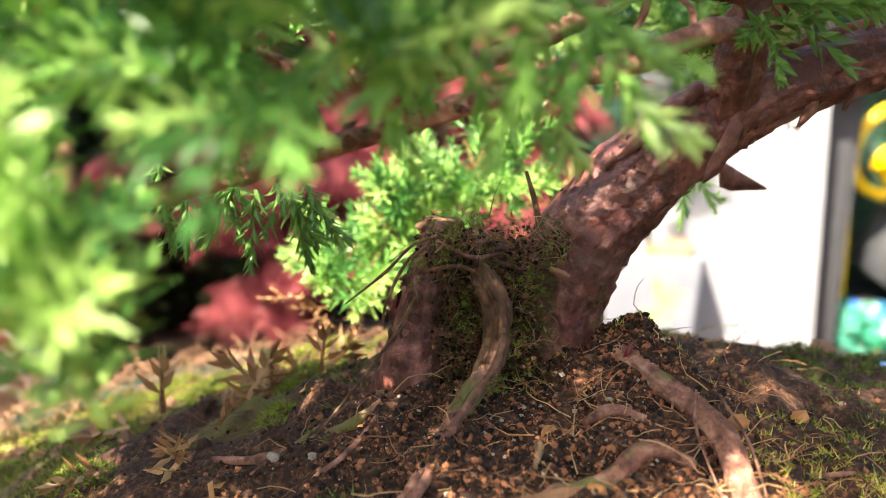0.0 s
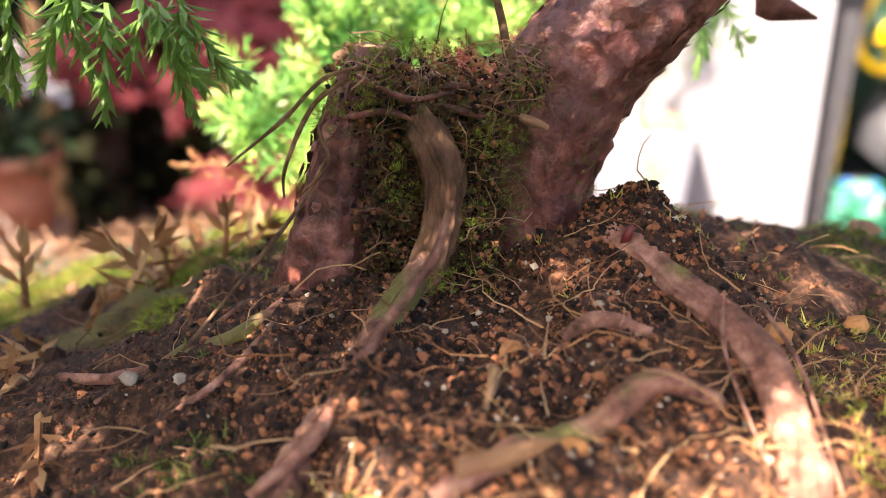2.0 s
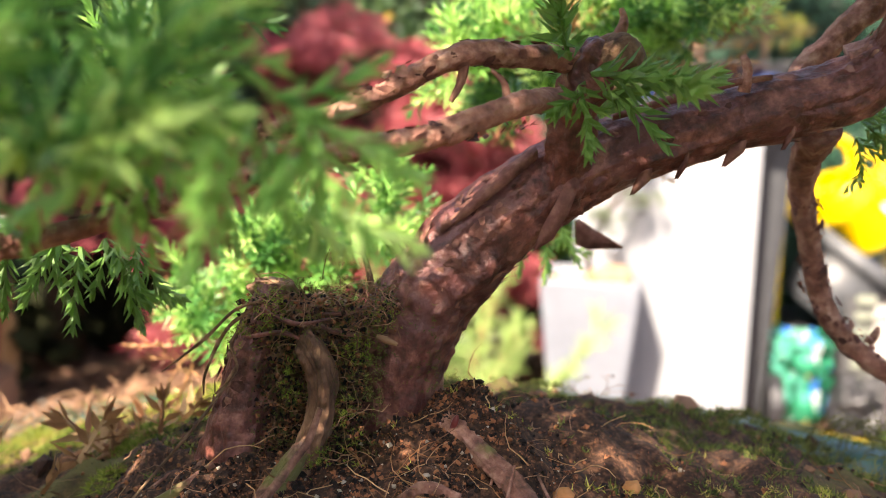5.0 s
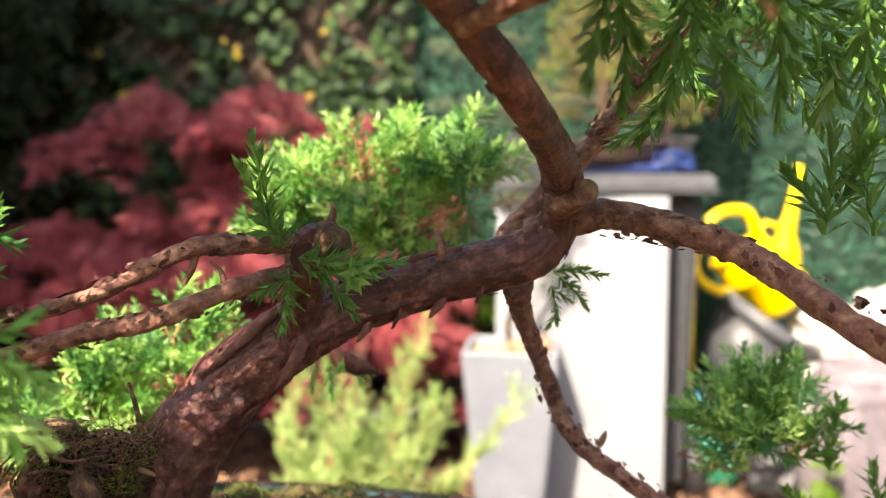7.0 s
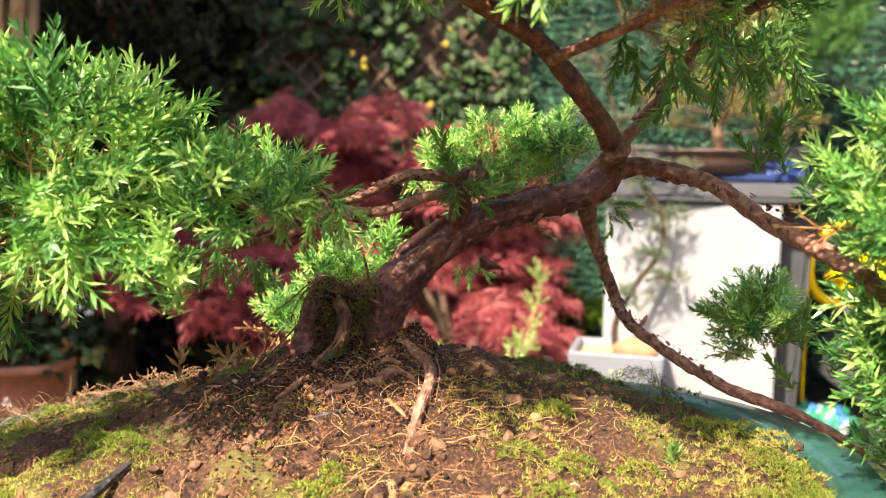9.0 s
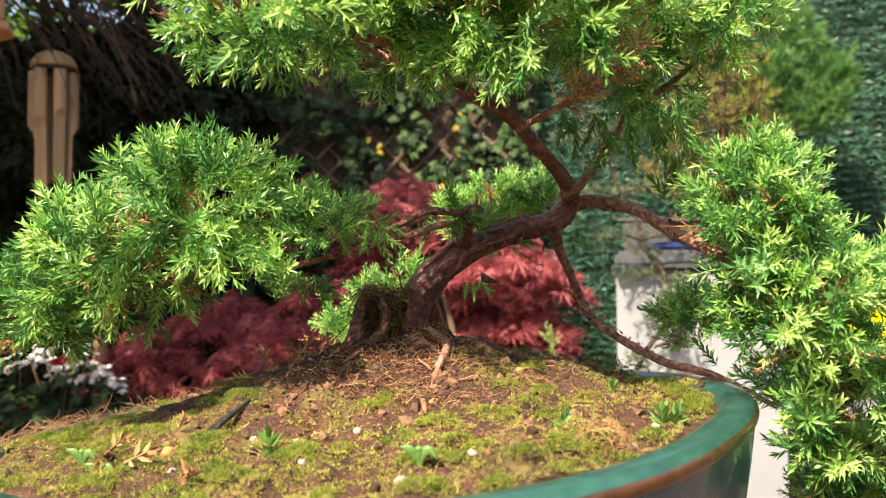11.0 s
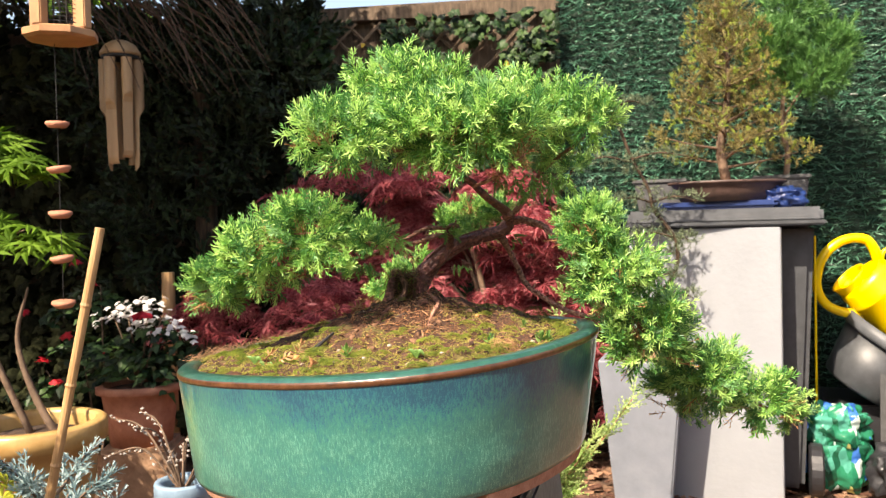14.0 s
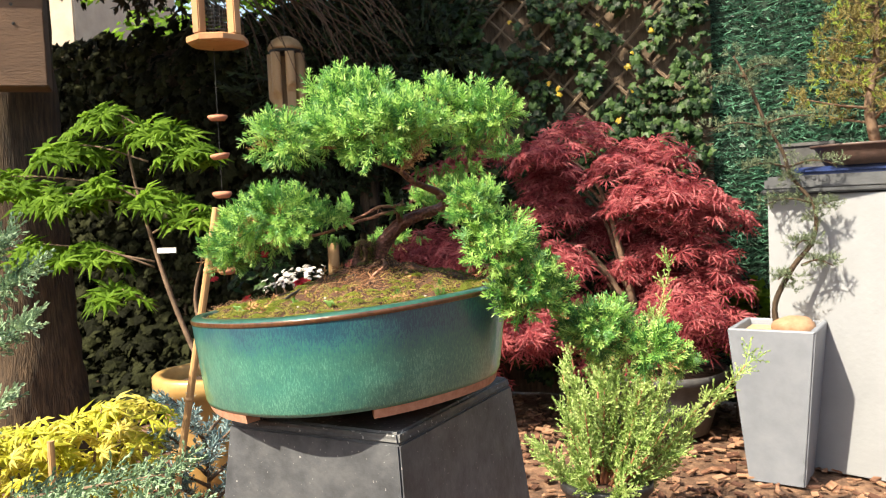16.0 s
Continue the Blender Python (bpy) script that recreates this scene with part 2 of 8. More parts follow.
def frames_from(dirs, rolls):
    """Rotation matrices with local z along dirs."""
    d = dirs / np.linalg.norm(dirs, axis=1, keepdims=True)
    ref = np.where(np.abs(d[:, 2:3]) > 0.9, np.array([[1.0, 0, 0]]), np.array([[0, 0, 1.0]]))
    x = np.cross(ref, d)
    x /= np.linalg.norm(x, axis=1, keepdims=True)
    y = np.cross(d, x)
    c, s = np.cos(rolls)[:, None], np.sin(rolls)[:, None]
    return np.stack([x * c + y * s, -x * s + y * c, d], axis=2)


def scatter(templates, pos, dirs, sizes, rolls=None):
    """Numpy verts and faces of templates placed at pos, z along dirs. Faces all have the same corner count."""
    pos, dirs, sizes = np.asarray(pos, float), np.asarray(dirs, float), np.asarray(sizes, float)
    rolls = rng.uniform(0, 6.283, len(pos)) if rolls is None else np.asarray(rolls, float)
    rot = frames_from(dirs, rolls)
    pick = rng.integers(0, len(templates), len(pos))
    vs, fs, o = [], [], 0
    for k, (tv, tf) in enumerate(templates):
        sel = np.nonzero(pick == k)[0]
        if not len(sel):
            continue
        v = np.einsum("nij,vj->nvi", rot[sel], tv) * sizes[sel][:, None, None] + pos[sel][:, None, :]
        f = tf[None] + (np.arange(len(sel)) * len(tv))[:, None, None] + o
        vs.append(v.reshape(-1, 3))
        fs.append(f.reshape(-1, tf.shape[1]))
        o += len(sel) * len(tv)
    return np.vstack(vs), np.vstack(fs)


def needle_shoot(count, length, needle, width, seed, side=0, spread=(1.15, 0.5)):
    """A shoot along z: a thin stem with pointed folded needles, and side shoots."""
    g = np.random.default_rng(seed)
    v, f = [], []

    def blade(base, d, nlen, w):
        d = d / np.linalg.norm(d)
        s = np.cross(d, g.normal(size=3))
        s /= np.linalg.norm(s) + 1e-9
        n = np.cross(d, s)
        o = len(v)
        mid = base + d * nlen * 0.4 + n * w * 0.35
        v.extend([base, mid + s * w, base + d * nlen + n * nlen * 0.08, mid - s * w])
        f.extend([(o, o + 1, o + 2), (o, o + 2, o + 3)])

    def axis(start, d, ln, cnt, scale):
        d = d / np.linalg.norm(d)
        a = np.cross(d, [0.31, 0.9, 0.2])
        a /= np.linalg.norm(a)
        b = np.cross(d, a)
        o = len(v)
        for rr, at in ((0.035, start), (0.02, start + d * ln)):
            for q in range(3):
                w = q * 2.094
                v.append(at + (a * math.cos(w) + b * math.sin(w)) * rr * needle * 3 * scale)
        for q in range(3):
            p, r2 = o + q, o + (q + 1) % 3
            f.extend([(p, r2, r2 + 3), (p, r2 + 3, p + 3)])
        for k in range(cnt):
            t = (k + 0.5) / cnt
            w = k * 2.2 + g.normal() * 0.25
            al = spread[0] + (spread[1] - spread[0]) * t + g.normal() * 0.12
            rad = a * math.cos(w) + b * math.sin(w)
            blade(start + d * ln * t, d * math.cos(al) + rad * math.sin(al), needle * scale * (0.75 + 0.45 * g.random()) * (1.1 - 0.35 * t), width * scale)
        for _ in range(3):
            blade(start + d * ln * 0.97, d + g.normal(size=3) * 0.25, needle * scale * 0.75, width * scale)

    axis(np.zeros(3), np.array([0, 0, 1.0]), length, count, 1.0)
    for k in range(side):
        t = 0.2 + 0.55 * k / max(side, 1)
        w = k * 2.4 + g.random()
        d = np.array([math.cos(w), math.sin(w), 1.0 + 0.4 * g.random()])
        axis(np.array([0, 0, length * t]), d, length * (0.6 - 0.3 * t), int(count * 0.45), 0.85)
    return np.array(v), np.array(f)


def whorl_shoot(length, seed, sides=0, needle=0.0060, width=0.00062, step=0.0021, open_angle=(1.2, 0.55), side_len=(0.55, 0.3)):
    """A juniper shoot along z: whorls of three folded needles that grow out of the stem, and side shoots in turn round it."""
    g = np.random.default_rng(seed)
    v, f = [], []

    def axis(start, d, ln, thick):
        d = d / np.linalg.norm(d)
        a = np.cross(d, [0.31, 0.9, 0.2])
        a /= np.linalg.norm(a)
        b = np.cross(d, a)
        bend = (a * g.normal() + b * g.normal()) * 0.12 * ln
        n = max(3, int(ln / step))
        twist, prev = g.random() * 6.283, None
        for k in range(n + 1):
            t = k / n
            c = start + d * ln * t + bend * t * t
            ring = len(v)
            rads = []
            for q in range(3):
                w = twist + q * 2.094 + (k % 2) * 1.047 + g.normal() * 0.12
                rad = a * math.cos(w) + b * math.sin(w)
                rads.append(rad)
                v.append(c + rad * thick * (1 - 0.6 * t))
            if prev is not None:
                for q in range(3):
                    n2 = (q + 1) % 3
                    f.extend([(prev + q, prev + n2, ring + q), (prev + n2, ring + n2, ring + q)])
            prev = ring
            for q in range(3):
                al = open_angle[0] + (open_angle[1] - open_angle[0]) * t ** 1.5 + g.normal() * 0.08
                u = d * math.cos(al) + rads[q] * math.sin(al)
                s = np.cross(d, rads[q])
                fold = d * math.sin(al) - rads[q] * math.cos(al)
                nl = needle * (0.9 + 0.25 * g.random()) * (1.0 - 0.35 * t ** 3) * (0.75 if k == 0 else 1.0)
                o = len(v)
                base = v[ring + q]
                v.extend([base + u * nl * 0.42 + s * width + fold * width * 0.9, base + u * nl + fold * nl * 0.12, base + u * nl * 0.42 - s * width + fold * width * 0.9])
                f.extend([(ring + q, o, o + 1), (ring + q, o + 1, o + 2)])

    axis(np.zeros(3), np.array([0, 0, 1.0]), length, 0.0005)
    for k in range(sides):
        t = 0.12 + 0.62 * k / max(sides - 1, 1)
        w = k * 2.4 + g.random() * 0.8
        d = np.array([math.cos(w), math.sin(w), 0.95 + 0.3 * g.random()])
        axis(np.array([0, 0, length * t]), d, length * (side_len[0] - side_len[1] * t) * (0.85 + 0.3 * g.random()), 0.0004)
    return np.array(v), np.array(f)


# needles about 4.5 mm, shoots about 10 to 20 mm; the template unit is one metre
SPRAYS = [whorl_shoot(0.0215 + 0.001 * (k % 4), 150 + k, sides=4 + k % 2) for k in range(8)]
BROAD_SHOOTS = [whorl_shoot(0.0165, 180 + k, sides=k % 3, needle=0.0058, width=0.00078, step=0.0019, open_angle=(0.95, 0.4), side_len=(0.6, 0.2)) for k in range(6)]
BARE_SHOOTS = [needle_shoot(12, 0.018, 0.004, 0.00035, 200 + k, side=2) for k in range(4)]


def blob_points(blobs, per_area, shell=0.55, count=0):
    """Shoot places and directions in ellipsoid clumps, denser towards the skin, pointing out and up."""
    pos, dirs = [], []
    for cx, cy, cz, rx, ry, rz, dens in blobs:
        n = count or int(per_area * dens * (rx * ry + rx * rz + ry * rz) * 4.2)
        d = rng.normal(size=(n, 3))
        d /= np.linalg.norm(d, axis=1, keepdims=True)
        r = shell + (1 - shell) * rng.random(n) ** 0.6
        lump = 1 + 0.18 * np.sin(d[:, 0] * 5 + cx * 90) * np.cos(d[:, 1] * 6 + cy * 70)
        p = d * (r * lump)[:, None] * np.array([rx, ry, rz]) + np.array([cx, cy, cz])
        out = d / np.array([rx, ry, rz])
        out /= np.linalg.norm(out, axis=1, keepdims=True)
        out = out + np.array([0, 0, 0.75])
        out = out + rng.normal(size=out.shape) * 0.35
        pos.append(p)
        dirs.append(out)
    return np.vstack(pos), np.vstack(dirs)


# the camera's path near the trunk, kept free of twigs
CAM_LANE = np.array([(0.135, 0.06, 1.027), (0.141, 0.104, 1.015), (0.158, 0.066, 1.043), (0.19, 0.038, 1.054), (0.17, -0.05, 1.045), (0.19, -0.21, 1.01)])


def clear_of_camera(pos, radius=0.028):
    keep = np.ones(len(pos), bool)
    for a, b in zip(CAM_LANE[:-1], CAM_LANE[1:]):
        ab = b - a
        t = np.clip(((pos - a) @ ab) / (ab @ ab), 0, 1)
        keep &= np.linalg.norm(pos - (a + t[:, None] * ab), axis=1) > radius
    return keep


def clear_of_view(pos, dirs, reach=0.02):
    """Drops shoots that reach into the camera's close view of the trunk."""
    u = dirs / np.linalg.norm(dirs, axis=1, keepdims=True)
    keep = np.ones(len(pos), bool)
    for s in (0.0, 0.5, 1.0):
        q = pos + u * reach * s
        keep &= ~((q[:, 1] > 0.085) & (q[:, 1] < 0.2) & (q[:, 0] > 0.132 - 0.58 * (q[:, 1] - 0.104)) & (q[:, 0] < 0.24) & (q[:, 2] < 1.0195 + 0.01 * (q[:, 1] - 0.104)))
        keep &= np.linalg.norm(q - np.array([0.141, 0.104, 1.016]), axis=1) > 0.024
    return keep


# ---- the bonsai ----
POT_C, POT_A, POT_B, POT_TURN, POT_N = Vector((0.1241, 0.1738, 0)), 0.1613, 0.1833, radians(60), 2.4
Z_RIM, POT_LEAN = 0.942, 0.085


def pot_z(z, x):
    """Height in the pot, leaned by POT_LEAN to fit the camera's view."""
    if z < 0.832:
        return max(0.8305, 0.838 + POT_LEAN * (x - POT_C.x))
    return 0.847 + 1.115 * (z - 0.8385) + POT_LEAN * (x - POT_C.x)


def oval(w, scale=1.0, inset=0.0):
    c, s = math.cos(w), math.sin(w)
    e = 2 / POT_N
    u = math.copysign(abs(c) ** e, c) * (POT_A * scale - inset)
    v = math.copysign(abs(s) ** e, s) * (POT_B * scale - inset)
    return POT_C + Vector((u * math.cos(POT_TURN) - v * math.sin(POT_TURN), u * math.sin(POT_TURN) + v * math.cos(POT_TURN), 0))


def oval_band(profile, seg=96, start=0, stop=None, close=True):
    """Rings of (scale, inset, z) joined into a band; start and stop pick a stretch of segments."""
    full = stop is None
    cnt = seg if full else stop - start + 1
    verts, faces = [], []
    for sc, ins, z in profile:
        for k in range(cnt):
            p = oval(2 * math.pi * (start + k) / seg, sc, ins)
            verts.append((p.x, p.y, pot_z(z, p.x)))
    for r in range(len(profile) - 1):
        for k in range(cnt if full else cnt - 1):
            a, b = r * cnt + k, r * cnt + (k + 1) % cnt
            faces.append((a, b, b + cnt, a + cnt))
    if not full:
        faces.append(tuple(r * cnt for r in range(len(profile))))
        faces.append(tuple(r * cnt + cnt - 1 for r in range(len(profile) - 1, -1, -1)))
    return verts, faces


FEET = ((41, 50), (65, 84), (89, 98), (17, 36))
pot = thing("bonsai_pot", "oval green-glazed bonsai pot with a brown rim edge", "plant pot")
v, f = oval_band([(0.80, 0.03, 0.8385), (0.908, 0, 0.8385), (0.920, 0, 0.8425), (0.938, 0, 0.864), (0.956, 0, 0.887), (0.971, 0, 0.904), (0.979, 0, 0.9155), (0.981, 0, 0.9182)], 160)
mesh_object("body", v, f, GLAZE, pot, smooth=True)
v, f = oval_band([(0.980, 0, 0.9178), (0.986, 0, 0.9183), (0.9885, 0, 0.9200), (0.987, 0, 0.9216), (0.984, 0, 0.9222)], 160)
mesh_object("rim_edge", v, f, GLAZE_BROWN, pot, "brown glazed outer rim edge", smooth=True)
v, f = oval_band([(0.984, 0, 0.9222), (0.978, 0.001, 0.9242), (0.978, 0.010, 0.9248), (0.978, 0.0135, 0.923), (0.975, 0.016, 0.914), (0.96, 0.016, 0.88)], 160)
mesh_object("rim", v, f, GLAZE_RIM, pot, "flat green glazed rim", smooth=True)
for a, b in FEET:
    v, f = oval_band([(0.875, 0.012, 0.8395), (0.875, 0.012, 0.831), (0.893, 0, 0.831), (0.907, 0, 0.839)], 96, a, b)
    mesh_object("foot", v, f, BISQUE, pot, "unglazed pinkish clay foot")
v, f = oval_band([(0.05, 0, 0.8405), (0.84, 0, 0.8405)])
mesh_object("underside", v, f, BISQUE, pot)

plinth = thing("plinth", "dark grey tapered square plinth with chalky specks under the bonsai pot", "plinth", (0.151, 0.188, 0))
def tapered_block(levels):
    bm, ring = bmesh.new(), []
    for z, h, k in levels:
        ring.append([bm.verts.new(Matrix.Rotation(radians(-8), 3, "Z") @ Vector((sx * h, sy * k, z))) for sx, sy in ((-1, -1), (1, -1), (1, 1), (-1, 1))])
    for a, b in zip(ring[:-1], ring[1:]):
        for k in range(4):
            bm.faces.new((a[k], a[(k + 1) % 4], b[(k + 1) % 4], b[k]))
    bm.faces.new(ring[-1])
    bm.faces.new(ring[0][::-1])
    return bm


bm = tapered_block(((0.0, 0.185, 0.21), (0.8195, 0.1052, 0.1302)))
bmesh.ops.bevel(bm, geom=[e for e in bm.edges], offset=0.002, segments=2, affect="EDGES", clamp_overlap=True)
part("block", bm, SLATE, plinth)
bm = tapered_block(((0.8185, 0.1048, 0.1298), (0.824, 0.1044, 0.1294), (0.83, 0.102, 0.127)))
bmesh.ops.bevel(bm, geom=[e for e in bm.edges], offset=0.0025, segments=2, affect="EDGES", clamp_overlap=True)
part("top_edge", bm, SLATE_WORN, plinth, "paler worn top edge")


def soil_height(x, y):
    d = math.hypot(x - 0.147, (y - 0.205))
    h = 0.940 + 0.038 * math.exp(-(d / 0.094) ** 2) + 0.08 * (x - 0.132) * min(1.0, d / 0.14)
    h += 0.012 * math.exp(-((x - 0.1615) ** 2 + (y - 0.2045) ** 2) / 0.0105 ** 2)
    h += (0.0045 + 0.003 * min(1.0, max(0.0, d - 0.05) / 0.05)) * noise.noise((x * 38, y * 38, 0.3)) + 0.0042 * noise.noise((x * 110, y * 110, 2.0)) + 0.0012 * noise.noise((x * 260, y * 260, 4.0))
    return h


def soil_grid():
    verts, faces, rings, seg = [], [], 70, 150
    for r in range(rings + 1):
        for k in range(seg):
            t = r / rings
            p = POT_C.lerp(oval(2 * math.pi * k / seg, 0.985, 0.0155), t)
            z = soil_height(p.x, p.y)
            z = z * (1 - t ** 18) + (Z_RIM - 0.003 + POT_LEAN * (p.x - POT_C.x)) * t ** 18
            z += 0.0011 * noise.noise((p.x * 300, p.y * 300, 5))
            verts.append((p.x, p.y, z))
    for r in range(rings):
        for k in range(seg):
            a, b = r * seg + k, r * seg + (k + 1) % seg
            faces.append((a, b, b + seg, a + seg))
    return verts, faces


v, f = soil_grid()
soil = mesh_object("potting_soil", v, f, SOIL, smooth=True)
tagged(soil, "brown crumbly potting soil mounded round the trunk", "soil", kind="stuff")

bonsai = thing("bonsai_juniper", "small juniper bonsai with a leaning reddish trunk and green needle pads", "bonsai tree", (0.145, 0.19, 0.96))
cam.data.dof.use_dof, cam.data.dof.focus_object, cam.data.dof.aperture_fstop = True, bonsai, 17.0
BINV = Matrix.Translation((-0.145, -0.19, -0.96))


def on_tree(name, vf, mat, label="", smooth=True):
    if name in ("bark_strip", "bark_flap", "cut_stub", "bark_flake", "chip", "dead_twig"):
        return mesh_object(name, vf[0], vf[1], mat, trunk, label, smooth)
    ob = mesh_object(name, vf[0], vf[1], mat, bonsai, label, smooth)
    ob.matrix_parent_inverse = BINV
    return ob


# trunk: leans up to the right, then forks
trunk = on_tree("trunk", tube([(0.1465, 0.214, 0.950, 0.0105), (0.1475, 0.2125, 0.970, 0.0084), (0.1490, 0.2122, 0.984, 0.0080), (0.1522, 0.213, 0.997, 0.0088), (0.1592, 0.214, 1.007, 0.0084),
                       (0.170, 0.2145, 1.017, 0.0077), (0.185, 0.215, 1.026, 0.0066), (0.206, 0.214, 1.033, 0.0057), (0.226, 0.212, 1.038, 0.0055), (0.2335, 0.2095, 1.046, 0.0045),
                       (0.231, 0.197, 1.055, 0.0040), (0.222, 0.174, 1.0625, 0.0033), (0.2137, 0.160, 1.0692, 0.0030), (0.205, 0.155, 1.0785, 0.0029), (0.198, 0.1515, 1.0836, 0.0028), (0.188, 0.147, 1.0885, 0.0027), (0.165, 0.138, 1.101, 0.0024), (0.14, 0.13, 1.118, 0.0015)],
                      80, 32, 0.09, 130, 0.05, bark=0.13), BARK)
on_tree("branch", tube([(0.228, 0.213, 1.042, 0.0043), (0.240, 0.208, 1.0475, 0.0034), (0.252, 0.2, 1.046, 0.0030), (0.264, 0.186, 1.041, 0.0027), (0.274, 0.160, 1.029, 0.0025),
                        (0.281, 0.135, 1.022, 0.0026), (0.297, 0.134, 1.010, 0.0024), (0.322, 0.15, 0.98, 0.0022), (0.362, 0.176, 0.935, 0.0018), (0.42, 0.2, 0.895, 0.0014), (0.48, 0.222, 0.864, 0.0008)], 30, 26, 0.2, 220, bark=0.2), BARK_TWIG)
on_tree("branch", tube([(0.226, 0.219, 1.032, 0.0034), (0.231, 0.235, 1.021, 0.0025), (0.2395, 0.245, 1.003, 0.0023), (0.247, 0.246, 0.987, 0.0023), (0.262, 0.240, 0.975, 0.0021),
                        (0.284, 0.228, 0.963, 0.0022), (0.305, 0.205, 0.958, 0.0018), (0.33, 0.19, 0.945, 0.0012)], 30, 26, 0.22, 240, bark=0.2), BARK_TWIG)
on_tree("branch", tube([(0.220, 0.222, 1.035, 0.0024), (0.2265, 0.226, 1.044, 0.0024), (0.240, 0.224, 1.058, 0.0025), (0.2506, 0.2216, 1.0708, 0.0023), (0.257, 0.2195, 1.0796, 0.0022), (0.2615, 0.212, 1.0904, 0.0019), (0.266, 0.206, 1.105, 0.0016), (0.27, 0.2, 1.125, 0.001)], 30, 26, 0.25, 260, bark=0.2), BARK_TWIG)
on_tree("branch", tube([(0.179, 0.213, 1.018, 0.0042), (0.1785, 0.207, 1.031, 0.0036), (0.1805, 0.203, 1.041, 0.0042), (0.1835, 0.203, 1.0445, 0.003)], 36, 26, 0.25, 260, bark=0.3), BARK)
on_tree("branch", tube([(0.181, 0.204, 1.042, 0.0020), (0.170, 0.197, 1.0425, 0.0018), (0.159, 0.192, 1.042, 0.0018), (0.146, 0.19, 1.0355, 0.0014), (0.136, 0.19, 1.032, 0.0014), (0.124, 0.188, 1.029, 0.0013),
                        (0.11, 0.182, 1.03, 0.0014), (0.085, 0.165, 1.04, 0.0012), (0.05, 0.15, 1.04, 0.0008)], 30, 26, 0.2, 300, bark=0.2), BARK_TWIG)
on_tree("branch", tube([(0.178, 0.205, 1.036, 0.0021), (0.169, 0.188, 1.0355, 0.0017), (0.156, 0.181, 1.031, 0.0017), (0.143, 0.179, 1.0285, 0.0017), (0.133, 0.178, 1.0255, 0.0016), (0.115, 0.176, 1.02, 0.0014),
                        (0.09, 0.17, 1.014, 0.0016), (0.05, 0.165, 1.01, 0.0014), (0.0, 0.162, 1.0, 0.001), (-0.04, 0.155, 0.99, 0.0006)], 30, 26, 0.2, 300, bark=0.2), BARK_TWIG)

for pts in ([(0.2055, 0.154, 1.0765, 0.0018), (0.212, 0.138, 1.0775, 0.0015), (0.221, 0.122, 1.0795, 0.0014), (0.233, 0.112, 1.085, 0.0011), (0.25, 0.105, 1.098, 0.0007)],
            [(0.186, 0.146, 1.0895, 0.0022), (0.166, 0.148, 1.101, 0.002), (0.135, 0.155, 1.116, 0.0014), (0.11, 0.16, 1.13, 0.001)], [(0.175, 0.142, 1.0955, 0.0021), (0.155, 0.115, 1.104, 0.0018), (0.135, 0.10, 1.106, 0.0013), (0.118, 0.092, 1.108, 0.0008)], [(0.2615, 0.212, 1.0904, 0.0018), (0.28, 0.205, 1.104, 0.0016), (0.30, 0.19, 1.118, 0.001)]):
    on_tree("branch", tube(pts, 20, 18, 0.25, 280, bark=0.2), BARK_TWIG)

PADS = {
    "top": [(0.155, 0.155, 1.142, 0.068, 0.052, 0.040, 1.05), (0.245, 0.182, 1.140, 0.060, 0.045, 0.030, 0.8), (0.105, 0.088, 1.113, 0.040, 0.040, 0.020, 0.75),
            (0.195, 0.105, 1.116, 0.075, 0.042, 0.026, 1.35), (0.305, 0.178, 1.130, 0.028, 0.03, 0.016, 1.0), (0.14, 0.158, 1.165, 0.03, 0.03, 0.02, 1.0), (0.268, 0.190, 1.104, 0.026, 0.02, 0.010, 0.6), (0.290, 0.250, 1.096, 0.018, 0.014, 0.010, 0.6)],
    "left": [(0.1135, 0.127, 1.030, 0.013, 0.010, 0.009, 0.4), (0.126, 0.128, 1.031, 0.010, 0.008, 0.007, 0.35), (0.113, 0.172, 1.037, 0.014, 0.013, 0.010, 0.2), (0.104, 0.126, 1.014, 0.010, 0.010, 0.010, 0.2), (0.101, 0.126, 1.001, 0.009, 0.009, 0.009, 0.2), (0.060, 0.142, 1.040, 0.042, 0.042, 0.024, 0.85), (0.018, 0.160, 1.018, 0.045, 0.045, 0.026, 1.1), (-0.026, 0.168, 0.994, 0.026, 0.038, 0.022, 1.2), (0.096, 0.158, 1.036, 0.024, 0.024, 0.012, 0.3)],
    "right": [(0.298, 0.118, 1.038, 0.026, 0.026, 0.022, 1.1), (0.316, 0.122, 1.0, 0.032, 0.032, 0.032, 1.2), (0.346, 0.142, 0.952, 0.036, 0.04, 0.032, 1.1), (0.40, 0.19, 0.908, 0.036, 0.04, 0.026, 1.0),
              (0.448, 0.21, 0.882, 0.034, 0.034, 0.018, 1.0), (0.483, 0.223, 0.864, 0.012, 0.014, 0.008, 1.2), (0.38, 0.235, 0.885, 0.026, 0.03, 0.028, 0.7), (0.306, 0.260, 0.980, 0.020, 0.014, 0.018, 0.9)],
    "back": [(0.198, 0.299, 1.053, 0.024, 0.016, 0.019, 1.7), (0.222, 0.288, 1.054, 0.015, 0.014, 0.012, 1.6), (0.168, 0.304, 1.044, 0.018, 0.014, 0.011, 1.2), (0.192, 0.298, 1.035, 0.026, 0.014, 0.013, 1.4), (0.135, 0.288, 1.003, 0.022, 0.015, 0.014, 1.0), (0.099, 0.282, 0.978, 0.022, 0.014, 0.014, 1.2), (0.118, 0.284, 0.990, 0.02, 0.014, 0.014, 1.1)],
}
